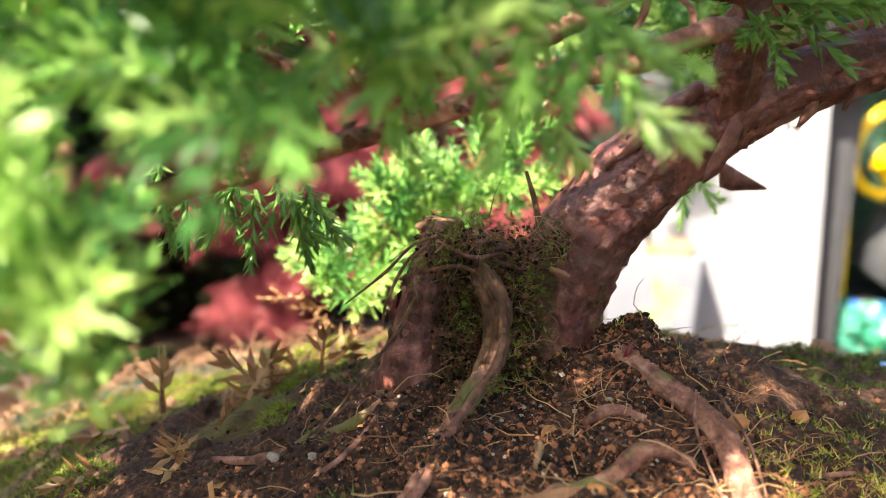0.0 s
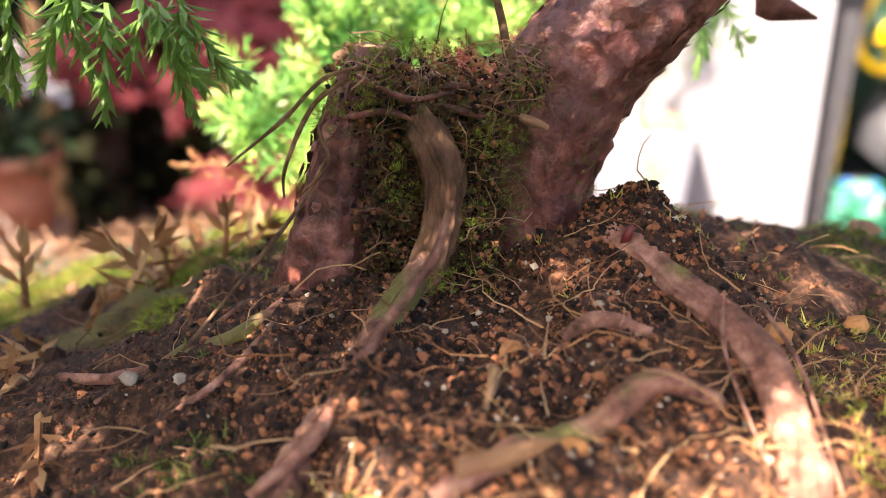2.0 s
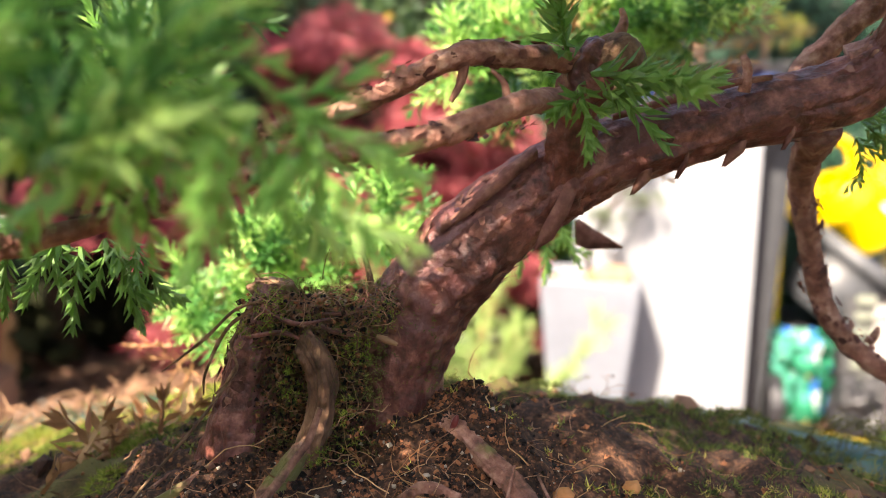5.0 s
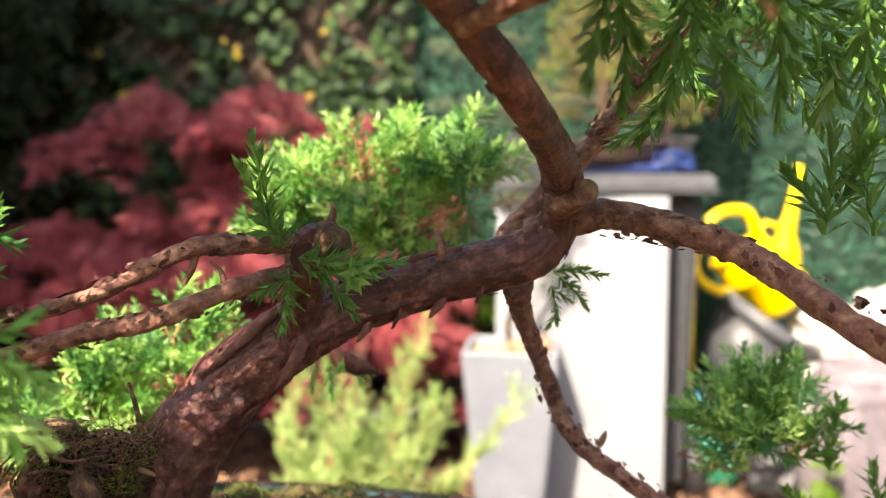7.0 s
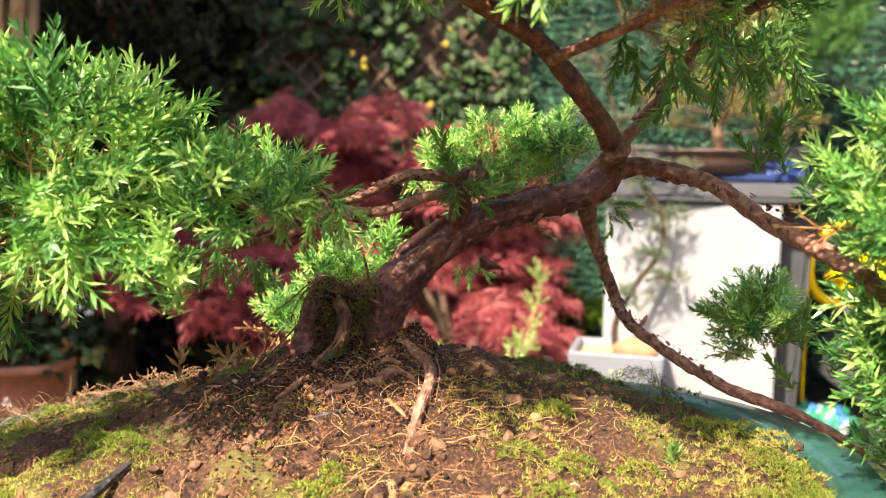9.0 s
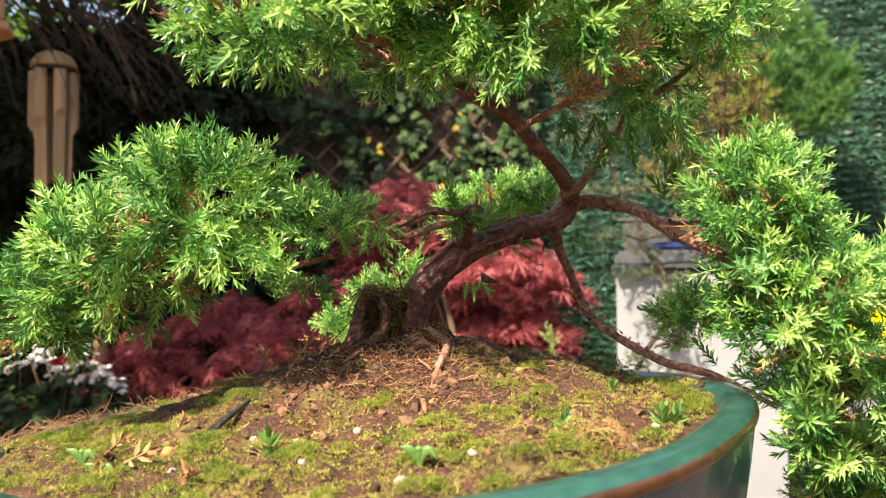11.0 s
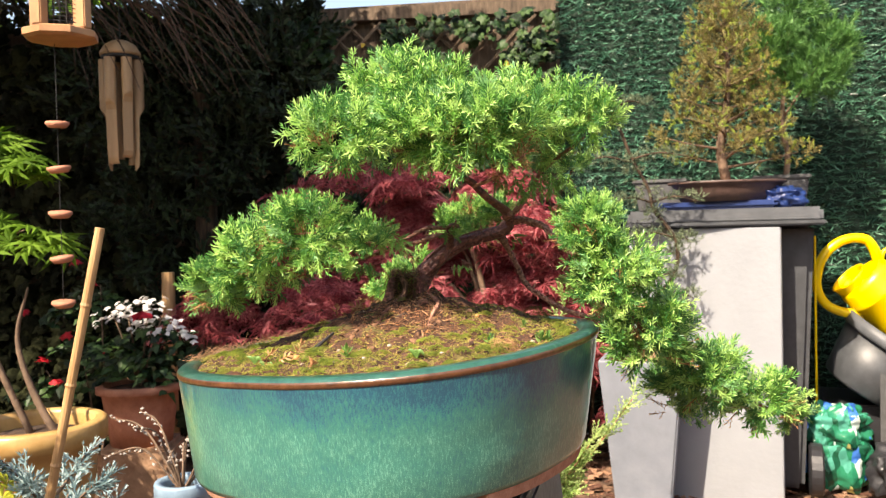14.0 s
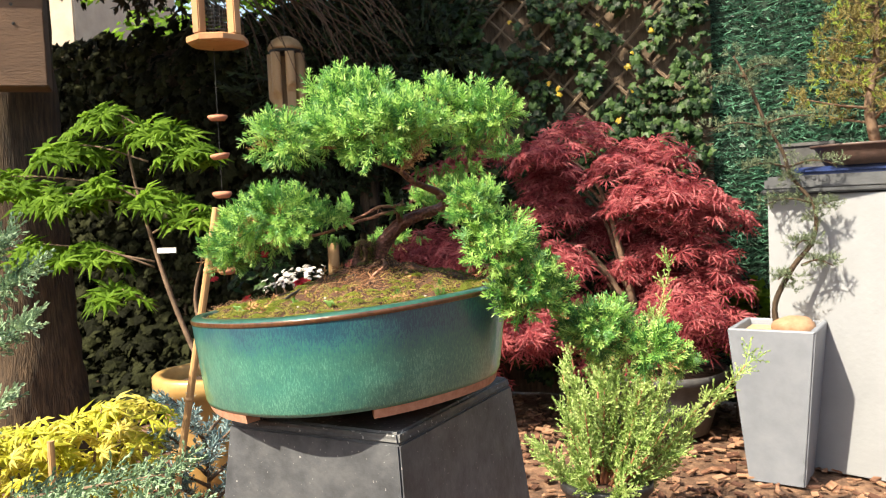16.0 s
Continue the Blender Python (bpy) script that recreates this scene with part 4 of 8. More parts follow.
# separate sprigs near the branches; the last value picks lit or shaded needle colour
SPRIGS = [((0.119, 0.149, 1.031), (-0.1, -0.15, -1), 0.6, 1), ((0.124, 0.148, 1.032), (0.2, -0.1, -1), 0.62, 1), ((0.129, 0.150, 1.031), (-0.25, 0.1, -0.9), 0.6, 1), ((0.134, 0.149, 1.032), (0.1, -0.1, -1), 0.66, 1), ((0.139, 0.151, 1.031), (0.3, 0.1, -0.9), 0.6, 1), ((0.144, 0.150, 1.032), (-0.1, 0.05, -1), 0.68, 1), ((0.112, 0.150, 1.030), (-0.3, 0, -0.9), 0.65, 1),
          ((0.232, 0.165, 1.083), (0.1, -0.3, -1), 1.0, 0), ((0.240, 0.160, 1.084), (0.4, -0.2, -0.9), 1.1, 0), ((0.248, 0.172, 1.086), (-0.2, -0.1, -1), 1.1, 0), ((0.254, 0.158, 1.085), (0.2, 0, -1), 1.15, 0), ((0.262, 0.168, 1.086), (0.5, -0.2, -0.8), 1.1, 0), ((0.270, 0.160, 1.086), (-0.1, -0.2, -1), 1.1, 0), ((0.226, 0.150, 1.084), (-0.3, 0.1, -0.9), 0.9, 0), ((0.278, 0.165, 1.088), (0.3, 0.1, -0.9), 1.1, 0),
          ((0.141, 0.138, 1.034), (-0.3, -0.3, -0.8), 0.8, 1), ((0.137, 0.137, 1.034), (-0.7, -0.2, -0.5), 0.85, 1), ((0.144, 0.139, 1.034), (0.3, -0.3, -0.7), 0.75, 1), ((0.139, 0.138, 1.035), (-0.1, -0.6, -0.5), 0.7, 1), ((0.134, 0.138, 1.035), (-0.8, 0.2, -0.4), 0.8, 1), ((0.142, 0.139, 1.035), (0.6, 0.1, -0.3), 0.7, 1),
          ((0.101, 0.232, 1.044), (-0.2, 0.2, 1), 0.98, 1), ((0.105, 0.226, 1.041), (0.25, -0.1, 1), 0.83, 1), ((0.097, 0.236, 1.044), (-0.5, 0.2, 0.9), 0.90, 1), ((0.104, 0.228, 1.039), (0.6, -0.2, 0.6), 0.68, 1), ((0.095, 0.230, 1.041), (-0.3, -0.3, 0.8), 0.83, 1), ((0.099, 0.224, 1.037), (0.3, -0.5, 0.5), 0.75, 1), ((0.102, 0.230, 1.042), (0.05, 0.1, 1), 1.05, 1),
          ((0.176, 0.196, 1.042), (-0.3, -0.4, 0.9), 1.0, 0), ((0.179, 0.194, 1.040), (0.7, -0.5, -0.1), 1.0, 0), ((0.174, 0.194, 1.045), (-0.1, -0.2, 1), 1.0, 0), ((0.177, 0.193, 1.038), (0.1, -0.6, -0.5), 0.8, 0), ((0.181, 0.195, 1.037), (0.9, -0.3, 0.1), 0.9, 0),
          ((0.237, 0.222, 1.0345), (0.8, 0, -0.2), 0.6, 0), ((0.237, 0.223, 1.0325), (0.6, 0.1, -0.5), 0.6, 0), ((0.235, 0.223, 1.0305), (0.3, 0, -0.9), 0.5, 0), ((0.236, 0.224, 1.0335), (0.9, 0.2, 0.15), 0.5, 0),
          ((0.182, 0.255, 1.006), (0.1, 0.3, -1), 0.6, 1), ((0.186, 0.257, 1.008), (0.4, 0.3, -0.7), 0.6, 1), ((0.178, 0.258, 1.006), (-0.2, 0.3, -0.8), 0.6, 1),
          ((0.100, 0.213, 1.010), (0.15, -0.05, -1), 0.85, 0), ((0.103, 0.212, 1.011), (0.45, -0.1, -0.8), 0.7, 0), ((0.094, 0.212, 1.010), (-0.15, -0.15, -1), 0.8, 0), ((0.088, 0.213, 1.013), (0.1, -0.1, -1), 0.8, 0),
          ((0.082, 0.212, 1.014), (-0.2, -0.1, -1), 0.85, 0), ((0.092, 0.211, 1.013), (-0.5, -0.2, -0.7), 0.8, 0), ((0.076, 0.212, 1.015), (0.1, -0.1, -1), 0.8, 0), ((0.097, 0.215, 1.011), (0.3, 0.1, -0.9), 0.8, 0), ((0.086, 0.216, 1.012), (-0.3, 0.1, -0.9), 0.8, 0),
          ((0.275, 0.178, 1.045), (0.2, 0, 1), 1.1, 0), ((0.279, 0.180, 1.050), (0.4, 0, 0.9), 1.1, 0), ((0.283, 0.175, 1.045), (-0.2, 0.1, 1), 1.1, 0), ((0.288, 0.17, 1.04), (0.3, 0.2, 0.8), 1.1, 0),
          ((0.255, 0.195, 1.082), (-0.3, -0.2, -0.8), 1.2, 0), ((0.262, 0.19, 1.084), (0.1, -0.2, -1), 1.2, 0), ((0.27, 0.19, 1.084), (0.4, -0.1, -0.9), 1.2, 0), ((0.278, 0.185, 1.086), (0.5, -0.2, -0.7), 1.2, 0), ((0.285, 0.18, 1.086), (0.2, -0.3, -0.9), 1.2, 0),
          ((0.3, 0.25, 0.98), (-0.4, -0.1, 0.9), 1.1, 0), ((0.305, 0.255, 0.985), (0.1, 0, 1), 1.1, 0), ((0.295, 0.25, 0.985), (-0.8, 0, 0.3), 1.1, 0), ((0.31, 0.25, 0.975), (0.3, -0.2, 0.9), 1.1, 0), ((0.32, 0.245, 0.975), (0, 0, 1), 1.1, 0), ((0.315, 0.24, 0.96), (-0.5, -0.3, 0.6), 1.1, 0), ((0.33, 0.24, 0.965), (0.3, -0.2, 0.8), 1.1, 0),
          ((0.1205, 0.285, 0.985), (0.3, -0.2, 0.8), 1.0, 1), ((0.13, 0.28, 0.985), (-0.3, -0.2, 0.8), 1.0, 1), ((0.145, 0.27, 1.012), (0.2, -0.2, 0.8), 1.0, 1)]
q = spline([(0.2055, 0.154, 1.0765, 0.0), (0.212, 0.138, 1.0775, 0.0), (0.221, 0.122, 1.0795, 0.0), (0.233, 0.112, 1.085, 0.0), (0.25, 0.105, 1.098, 0.0)], 12)[24:, :3]
q = np.repeat(q, 2, axis=0)
v, f = scatter(BARE_SHOOTS, q, rng.normal(size=q.shape) * 0.6 + np.array([0.7, -0.5, 0.4]), rng.uniform(0.5, 0.9, len(q)))
tagged(on_tree("dry_growth", (v, f), NEEDLE_DEAD, "dry rust-brown shoots along the upper branch", smooth=False), kind="stuff")
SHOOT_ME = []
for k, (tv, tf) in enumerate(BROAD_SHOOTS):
    for mt in (NEEDLE_SHADE, NEEDLE):
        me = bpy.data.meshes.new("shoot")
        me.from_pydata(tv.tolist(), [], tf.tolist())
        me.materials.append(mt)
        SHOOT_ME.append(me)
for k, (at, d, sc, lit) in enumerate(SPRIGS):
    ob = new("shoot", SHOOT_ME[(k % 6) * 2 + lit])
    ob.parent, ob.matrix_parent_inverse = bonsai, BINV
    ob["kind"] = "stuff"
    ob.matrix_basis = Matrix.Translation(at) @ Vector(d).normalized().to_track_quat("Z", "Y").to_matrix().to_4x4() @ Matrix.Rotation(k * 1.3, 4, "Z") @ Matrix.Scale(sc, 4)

# ---- soil surface: crumbs, moss, litter, pebbles ----
rng = np.random.default_rng(12)
ICO = bmesh.new()
bmesh.ops.create_icosphere(ICO, subdivisions=1, radius=0.5)
ico_v, ico_f = np.array([tuple(q.co) for q in ICO.verts]), np.array([[w.index for w in g.verts] for g in ICO.faces])
ICO.free()
GRAINS = [(ico_v * np.random.default_rng(k).uniform(0.65, 1.3, (len(ico_v), 1)) * np.array([1, 0.85, 0.7]), ico_f) for k in range(6)]


def in_pot(p, edge=0.975):
    d = p[:, :2] - np.array([POT_C.x, POT_C.y])
    c, s = math.cos(POT_TURN), math.sin(POT_TURN)
    u, w = d[:, 0] * c + d[:, 1] * s, -d[:, 0] * s + d[:, 1] * c
    return (np.abs(u / (POT_A * edge - 0.016)) ** POT_N + np.abs(w / (POT_B * edge - 0.016)) ** POT_N) < 1.0


def inside(x, y):
    return bool(in_pot(np.array([[x, y]]), 0.95)[0])


def on_soil(n, near=None, spread=0.05):
    if near is None:
        p = np.column_stack([rng.uniform(-0.07, 0.37, n), rng.uniform(0.03, 0.43, n)])
    else:
        p = np.array(near)[None] + rng.normal(size=(n, 2)) * spread
    p = p[in_pot(p)]
    return np.column_stack([p, [soil_height(x, y) for x, y in p]])


def mossy(p):
    far = np.hypot(p[:, 0] - 0.150, p[:, 1] - 0.185)
    patch = np.array([noise.noise((x * 26, y * 26, 7.7)) + 0.5 * noise.noise((x * 70, y * 70, 1.2)) for x, y in p[:, :2]])
    return patch + np.clip((far - 0.055) * 9, -0.6, 0.42)


p = np.vstack([on_soil(37000, (0.143, 0.172), 0.024), on_soil(20000)])
sz = 0.00024 + 0.0014 * rng.random(len(p)) ** 11
near = np.hypot(p[:, 0] - 0.147, p[:, 1] - 0.178) < 0.05
OCTA = [(np.array([[0.5, 0, 0], [-0.5, 0, 0], [0, 0.45, 0], [0, -0.5, 0], [0.1, 0, 0.4], [0, 0.1, -0.4]]) * np.random.default_rng(k + 30).uniform(0.7, 1.3, (6, 1)), np.array([[0, 2, 4], [2, 1, 4], [1, 3, 4], [3, 0, 4], [2, 0, 5], [1, 2, 5], [3, 1, 5], [0, 3, 5]])) for k in range(5)]
v, f = scatter(OCTA, p[~near] + np.array([0, 0, 0.0002]), rng.normal(size=p[~near].shape), sz[~near] * 1.2)
tagged(mesh_object("outer_soil_crumbs", v, f, CRUMB), "loose brown soil crumbs among the moss", "soil", kind="stuff")
p, sz = p[near], sz[near]
big = sz > 0.0010
v, f = scatter(OCTA, p[~big], rng.normal(size=p[~big].shape), sz[~big] * 1.25)
tagged(mesh_object("fine_soil_crumbs", v, f, CRUMB), "fine dark soil crumbs round the trunk", "soil", kind="stuff")
p, sz = p[big], sz[big]
v, f = scatter(GRAINS, p + np.array([0, 0, 0.0002]), rng.normal(size=p.shape) + np.array([0, 0, 1.0]), sz)
tagged(mesh_object("soil_crumbs", v, f, CRUMB), "loose dark and tan soil crumbs round the trunk", "soil", kind="stuff")

p = np.vstack([on_soil(260, (0.152, 0.182), 0.018), on_soil(120)])
v, f = scatter(OCTA, p + np.array([0, 0, 0.0003]), rng.normal(size=p.shape), 0.0004 + 0.0009 * rng.random(len(p)) ** 3)
tagged(mesh_object("perlite_grains", v, f, PEBBLE), "tiny pale perlite grains in the potting soil", "soil", kind="stuff")
TUFTS = []
for k in range(5):
    g = np.random.default_rng(k + 5)
    tv, tf = [], []
    for j in range(11):
        a, r = g.uniform(0, 6.283), g.uniform(0.0, 0.6)
        b = np.array([r * math.cos(a), r * math.sin(a), -0.1])
        tip = b + np.array([g.normal() * 0.4, g.normal() * 0.4, 0.35 + 0.4 * g.random()])
        s = np.array([math.sin(a * 3), math.cos(a * 3), 0]) * 0.09
        tv += [b - s, b + s, tip]
        tf.append([3 * j, 3 * j + 1, 3 * j + 2])
    TUFTS.append((np.array(tv), np.array(tf)))
p = on_soil(60000)
m = mossy(p) + rng.normal(size=len(p)) * 0.14
far = np.hypot(p[:, 0] - 0.15, p[:, 1] - 0.19)
# Moss thinned at the left so that dark soil reads as shade.
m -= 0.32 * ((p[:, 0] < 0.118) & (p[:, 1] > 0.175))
# Behind the trunk and to its left, moss takes the shaded colour.
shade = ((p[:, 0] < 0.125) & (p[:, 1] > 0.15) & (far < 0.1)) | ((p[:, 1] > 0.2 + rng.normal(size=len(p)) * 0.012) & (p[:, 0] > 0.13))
for sel, mt, lab in (((m > np.where(far > 0.075, -0.12, 0.03)) & ~shade, MOSS, "bright yellow-green moss cushions"), ((m > 0.05) & shade & (far > 0.035), MOSS_SHADE, "green moss behind the trunk with shade in its colour")):
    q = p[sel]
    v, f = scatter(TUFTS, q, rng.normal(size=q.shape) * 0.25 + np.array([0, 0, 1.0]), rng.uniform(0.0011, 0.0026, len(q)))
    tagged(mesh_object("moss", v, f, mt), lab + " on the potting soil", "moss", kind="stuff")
q = np.vstack([np.column_stack([rng.uniform(0.126, 0.150, 700), rng.uniform(0.199, 0.209, 700), rng.uniform(0.999, 1.006, 700)]), np.column_stack([rng.uniform(0.126, 0.148, 1500), rng.uniform(0.1965, 0.2045, 1500), rng.uniform(0.976, 1.0, 1500)]),
               np.column_stack([rng.uniform(0.144, 0.157, 400), rng.uniform(0.2035, 0.2075, 400), rng.uniform(0.986, 1.002, 400)])])
v, f = scatter(TUFTS, q, rng.normal(size=q.shape) * 0.5 + np.array([0, -0.6, 0.8]), rng.uniform(0.0003, 0.0008, len(q)))
tagged(on_tree("stump_moss", (v, f), MOSS_BED, "olive moss on the stump", False), kind="stuff")
q = np.vstack([np.array(c) + rng.normal(size=(n // 4, 3)) * np.array(sp) for c, sp, n in (
    ((0.1300, 0.1985, 1.0025), (0.0016, 0.0008, 0.0022), 260), ((0.1415, 0.1975, 0.9835), (0.0010, 0.0008, 0.0035), 200), ((0.1425, 0.1990, 0.9955), (0.0018, 0.001, 0.0014), 220),
    ((0.1325, 0.1980, 0.9900), (0.0007, 0.0006, 0.0022), 120), ((0.1370, 0.1945, 0.9790), (0.0012, 0.0012, 0.0012), 160), ((0.1475, 0.2015, 1.0005), (0.0015, 0.0008, 0.0012), 120), ((0.1240, 0.1990, 0.9985), (0.0010, 0.0008, 0.0018), 120))])
v, f = scatter(TUFTS, q, rng.normal(size=q.shape) * 0.5 + np.array([0, -0.6, 0.8]), rng.uniform(0.0004, 0.0011, len(q)))
tagged(on_tree("stump_moss", (v, f), MOSS_BRIGHT, "fresh green moss tufts on the stump", False), kind="stuff")

q = np.vstack([np.column_stack([rng.uniform(0.1265, 0.1445, 3200), rng.uniform(0.1985, 0.2055, 3200), rng.uniform(0.972, 1.0, 3200)]), np.column_stack([rng.uniform(0.124, 0.150, 700), rng.uniform(0.199, 0.209, 700), rng.uniform(0.9985, 1.004, 700)]), on_soil(1600, (0.158, 0.2), 0.006)])
v, f = scatter(OCTA, q, rng.normal(size=q.shape), 0.0003 + 0.0011 * rng.random(len(q)) ** 3)
tagged(on_tree("caught_soil", (v, f), CRUMB, "soil caught in the stump hollow", False), kind="stuff")
STRANDS = []
for k in range(7):
    g = np.random.default_rng(k + 50)
    tv, tf = [], []
    c = np.array([0.0, 0, 0])
    d = np.array([0, 1.0, 0])
    for j in range(6):
        for w in (0, 2.09, 4.19):
            tv.append(c + np.array([math.cos(w), 0, math.sin(w)]) * 0.014 * (1 - 0.1 * j))
        d = d + g.normal(size=3) * np.array([0.5, 0.1, 0.25])
        d /= np.linalg.norm(d)
        c = c + d * 0.2
    for j in range(5):
        for w in range(3):
            a, b = j * 3 + w, j * 3 + (w + 1) % 3
            tf += [[a, b, b + 3], [a, b + 3, a + 3]]
    STRANDS.append((np.array(tv) - np.array([0, 0.5, 0]), np.array(tf)))
p = np.vstack([on_soil(110, (0.147, 0.178), 0.03), on_soil(1900)])
v, f = scatter(STRANDS, p + np.array([0, 0, 0.0008]), rng.normal(size=p.shape) * 0.18 + np.array([0, 0, 1.0]), rng.uniform(0.002, 0.010, len(p)))
tagged(mesh_object("root_litter", v, f, ROOT_FINE), "fine tan rootlets and dry litter on the soil", "litter", kind="stuff")
q = np.vstack([np.column_stack([rng.uniform(0.125, 0.150, 130), rng.uniform(0.198, 0.207, 130), rng.uniform(0.9985, 1.0055, 130)]), np.column_stack([rng.uniform(0.126, 0.146, 90), rng.uniform(0.1965, 0.203, 90), rng.uniform(0.975, 1.0, 90)])])
v, f = scatter(STRANDS, q, rng.normal(size=q.shape) * 0.8 + np.array([0, -0.3, 0.8]), rng.uniform(0.003, 0.009, len(q)))
tagged(on_tree("stump_litter", (v, f), ROOT_FINE, "dry litter caught on the stump", False), kind="stuff")

# moss and litter banked up against the rim behind the stump
bank = []
for k in range(4200):
    e = oval(rng.uniform(0, 2 * math.pi), 0.985, rng.uniform(0.002, 0.026))
    if e.x < 0.118 and e.y > 0.165:
        bank.append((e.x, e.y, Z_RIM - 0.0015 + POT_LEAN * (e.x - POT_C.x)))
p = np.array(bank)
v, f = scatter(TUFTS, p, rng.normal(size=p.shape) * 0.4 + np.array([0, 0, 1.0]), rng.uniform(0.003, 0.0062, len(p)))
tagged(mesh_object("moss", v, f, MOSS_SHADE), "olive moss in the shaded moss colour banked against the pot rim", "moss", kind="stuff")
p = p[rng.random(len(p)) < 0.75]
v, f = scatter(STRANDS, p + np.array([0, 0, 0.003]), rng.normal(size=p.shape) * 0.5 + np.array([0, 0, 1.0]), rng.uniform(0.006, 0.02, len(p)))
tagged(mesh_object("rim_litter", v, f, ROOT_FINE), "brown dry litter lying against the pot rim", "litter", kind="stuff")

# moss cushions and brown clods
p = on_soil(900)
p = p[(mossy(p) > 0.12) & ~((p[:, 1] > 0.2) & (p[:, 0] > 0.1)) & (np.hypot(p[:, 0] - 0.15, p[:, 1] - 0.19) > 0.06)][:210]
cush, lean = [], []
for c in p:
    r = rng.uniform(0.003, 0.008)
    n = int(26 + 5200 * r)
    w, q = rng.uniform(0, 6.283, n), np.sqrt(rng.random(n))
    cush.append(np.column_stack([c[0] + r * q * np.cos(w), c[1] + r * q * np.sin(w), c[2] + 0.45 * r * (1 - q * q) + 0.0003]))
    lean.append(np.column_stack([q * np.cos(w), q * np.sin(w), np.full(n, 0.9)]))
q, d = np.vstack(cush), np.vstack(lean)
k = in_pot(q)
v, f = scatter(TUFTS, q[k], d[k] + rng.normal(size=(int(k.sum()), 3)) * 0.15, rng.uniform(0.0012, 0.0024, int(k.sum())))
tagged(mesh_object("moss_cushions", v, f, MOSS_BRIGHT), "rounded bright green moss cushions on the soil", "moss", kind="stuff")
p = np.vstack([on_soil(420), on_soil(160, (0.15, 0.14), 0.035), on_soil(120, (0.2, 0.12), 0.04)])
p = p[np.hypot(p[:, 0] - 0.147, p[:, 1] - 0.19) > 0.05]
v, f = scatter(GRAINS, p + np.array([0, 0, 0.0006]), rng.normal(size=p.shape) + np.array([0, 0, 1.0]), 0.0014 + 0.0052 * rng.random(len(p)) ** 3)
tagged(mesh_object("soil_clods", v, f, CLOD), "brown and tan soil clods among the moss", "soil", kind="stuff")
p = np.vstack([on_soil(420, (0.155, 0.145), 0.026), on_soil(260, (0.19, 0.15), 0.03)])
v, f = scatter(STRANDS, p + np.array([0, 0, 0.0012]), rng.normal(size=p.shape) * 0.25 + np.array([0, 0, 1.0]), rng.uniform(0.004, 0.012, len(p)))
tagged(mesh_object("rust_litter", v, f, NEEDLE_DEAD), "rust-brown dry needle litter in front of the trunk", "litter", kind="stuff")

# dry needle sprigs
p = np.vstack([on_soil(16, (0.080, 0.226), 0.014), on_soil(2, (0.082, 0.192), 0.004), on_soil(8, (0.055, 0.10), 0.018)])
HUSK = [needle_shoot(9, 0.010, 0.008, 0.0010, 400 + k, side=0, spread=(1.3, 0.5)) for k in range(4)]
v, f = scatter(HUSK, p + np.array([0, 0, 0.002]), rng.normal(size=p.shape) + np.array([0.3, 0, 0.5]), rng.uniform(0.6, 1.0, len(p)))
tagged(mesh_object("dry_husks", v, f, NEEDLE_DEAD), "curled tan dry juniper husks on the moss", "litter", kind="stuff")


def pebble(x, y, r, mt, label, k, lift=0.25):
    g = np.random.default_rng(k)
    bm = bmesh.new()
    bmesh.ops.create_icosphere(bm, subdivisions=2, radius=1)
    for q in bm.verts:
        q.co *= 0.8 + 0.42 * noise.noise(q.co * 1.9 + Vector((k * 1.7, 0, 0)))
        q.co = Vector((q.co.x * r, q.co.y * r * 0.8, q.co.z * r * 0.65))
    ob = part("pebble", bm, mt, smooth=True)
    ob.location = (x, y, soil_height(x, y) + r * lift)
    ob.rotation_euler = (0, 0, g.uniform(0, 6))
    return tagged(ob, label, "pebble", group="pebbles on the soil")


for k, (x, y, r) in enumerate(((0.101, 0.188, 0.0022), (0.108, 0.186, 0.0015), (0.213, 0.13, 0.0030), (0.141, 0.093, 0.0036), (0.185, 0.066, 0.0042), (0.117, 0.094, 0.0024), (0.242, 0.083, 0.0032), (0.252, 0.09, 0.0036), (0.228, 0.27, 0.0034), (0.246, 0.30, 0.004),
                           (0.105, 0.058, 0.0035), (0.127, 0.062, 0.003), (0.162, 0.05, 0.0038), (0.12, 0.2, 0.0008), (0.155, 0.186, 0.0009), (0.142, 0.176, 0.0008), (0.098, 0.102, 0.003), (0.075, 0.078, 0.003))):
    if inside(x, y):
        pebble(x, y, r * 0.75, PEBBLE, "pale cream pebble on the soil", 20 + k)
for k, (x, y, r) in enumerate(((0.1455, 0.1815, 0.0022), (0.107, 0.095, 0.0038), (0.122, 0.108, 0.003), (0.177, 0.192, 0.0024), (0.205, 0.165, 0.0026), (0.19, 0.2, 0.002), (0.15, 0.165, 0.0017), (0.133, 0.163, 0.0018), (0.24, 0.2, 0.003), (0.168, 0.12, 0.0026), (0.062, 0.106, 0.0045))):
    if inside(x, y):
        pebble(x, y, r, PEBBLE_ORANGE, "orange-brown clay grain on the soil", 60 + k)

CHAR = material("charred_bark", [(0.012, 0.011, 0.012), (0.05, 0.047, 0.05)], 200, 0.4, 0.8, 300, stretch=(1, 1, 1))
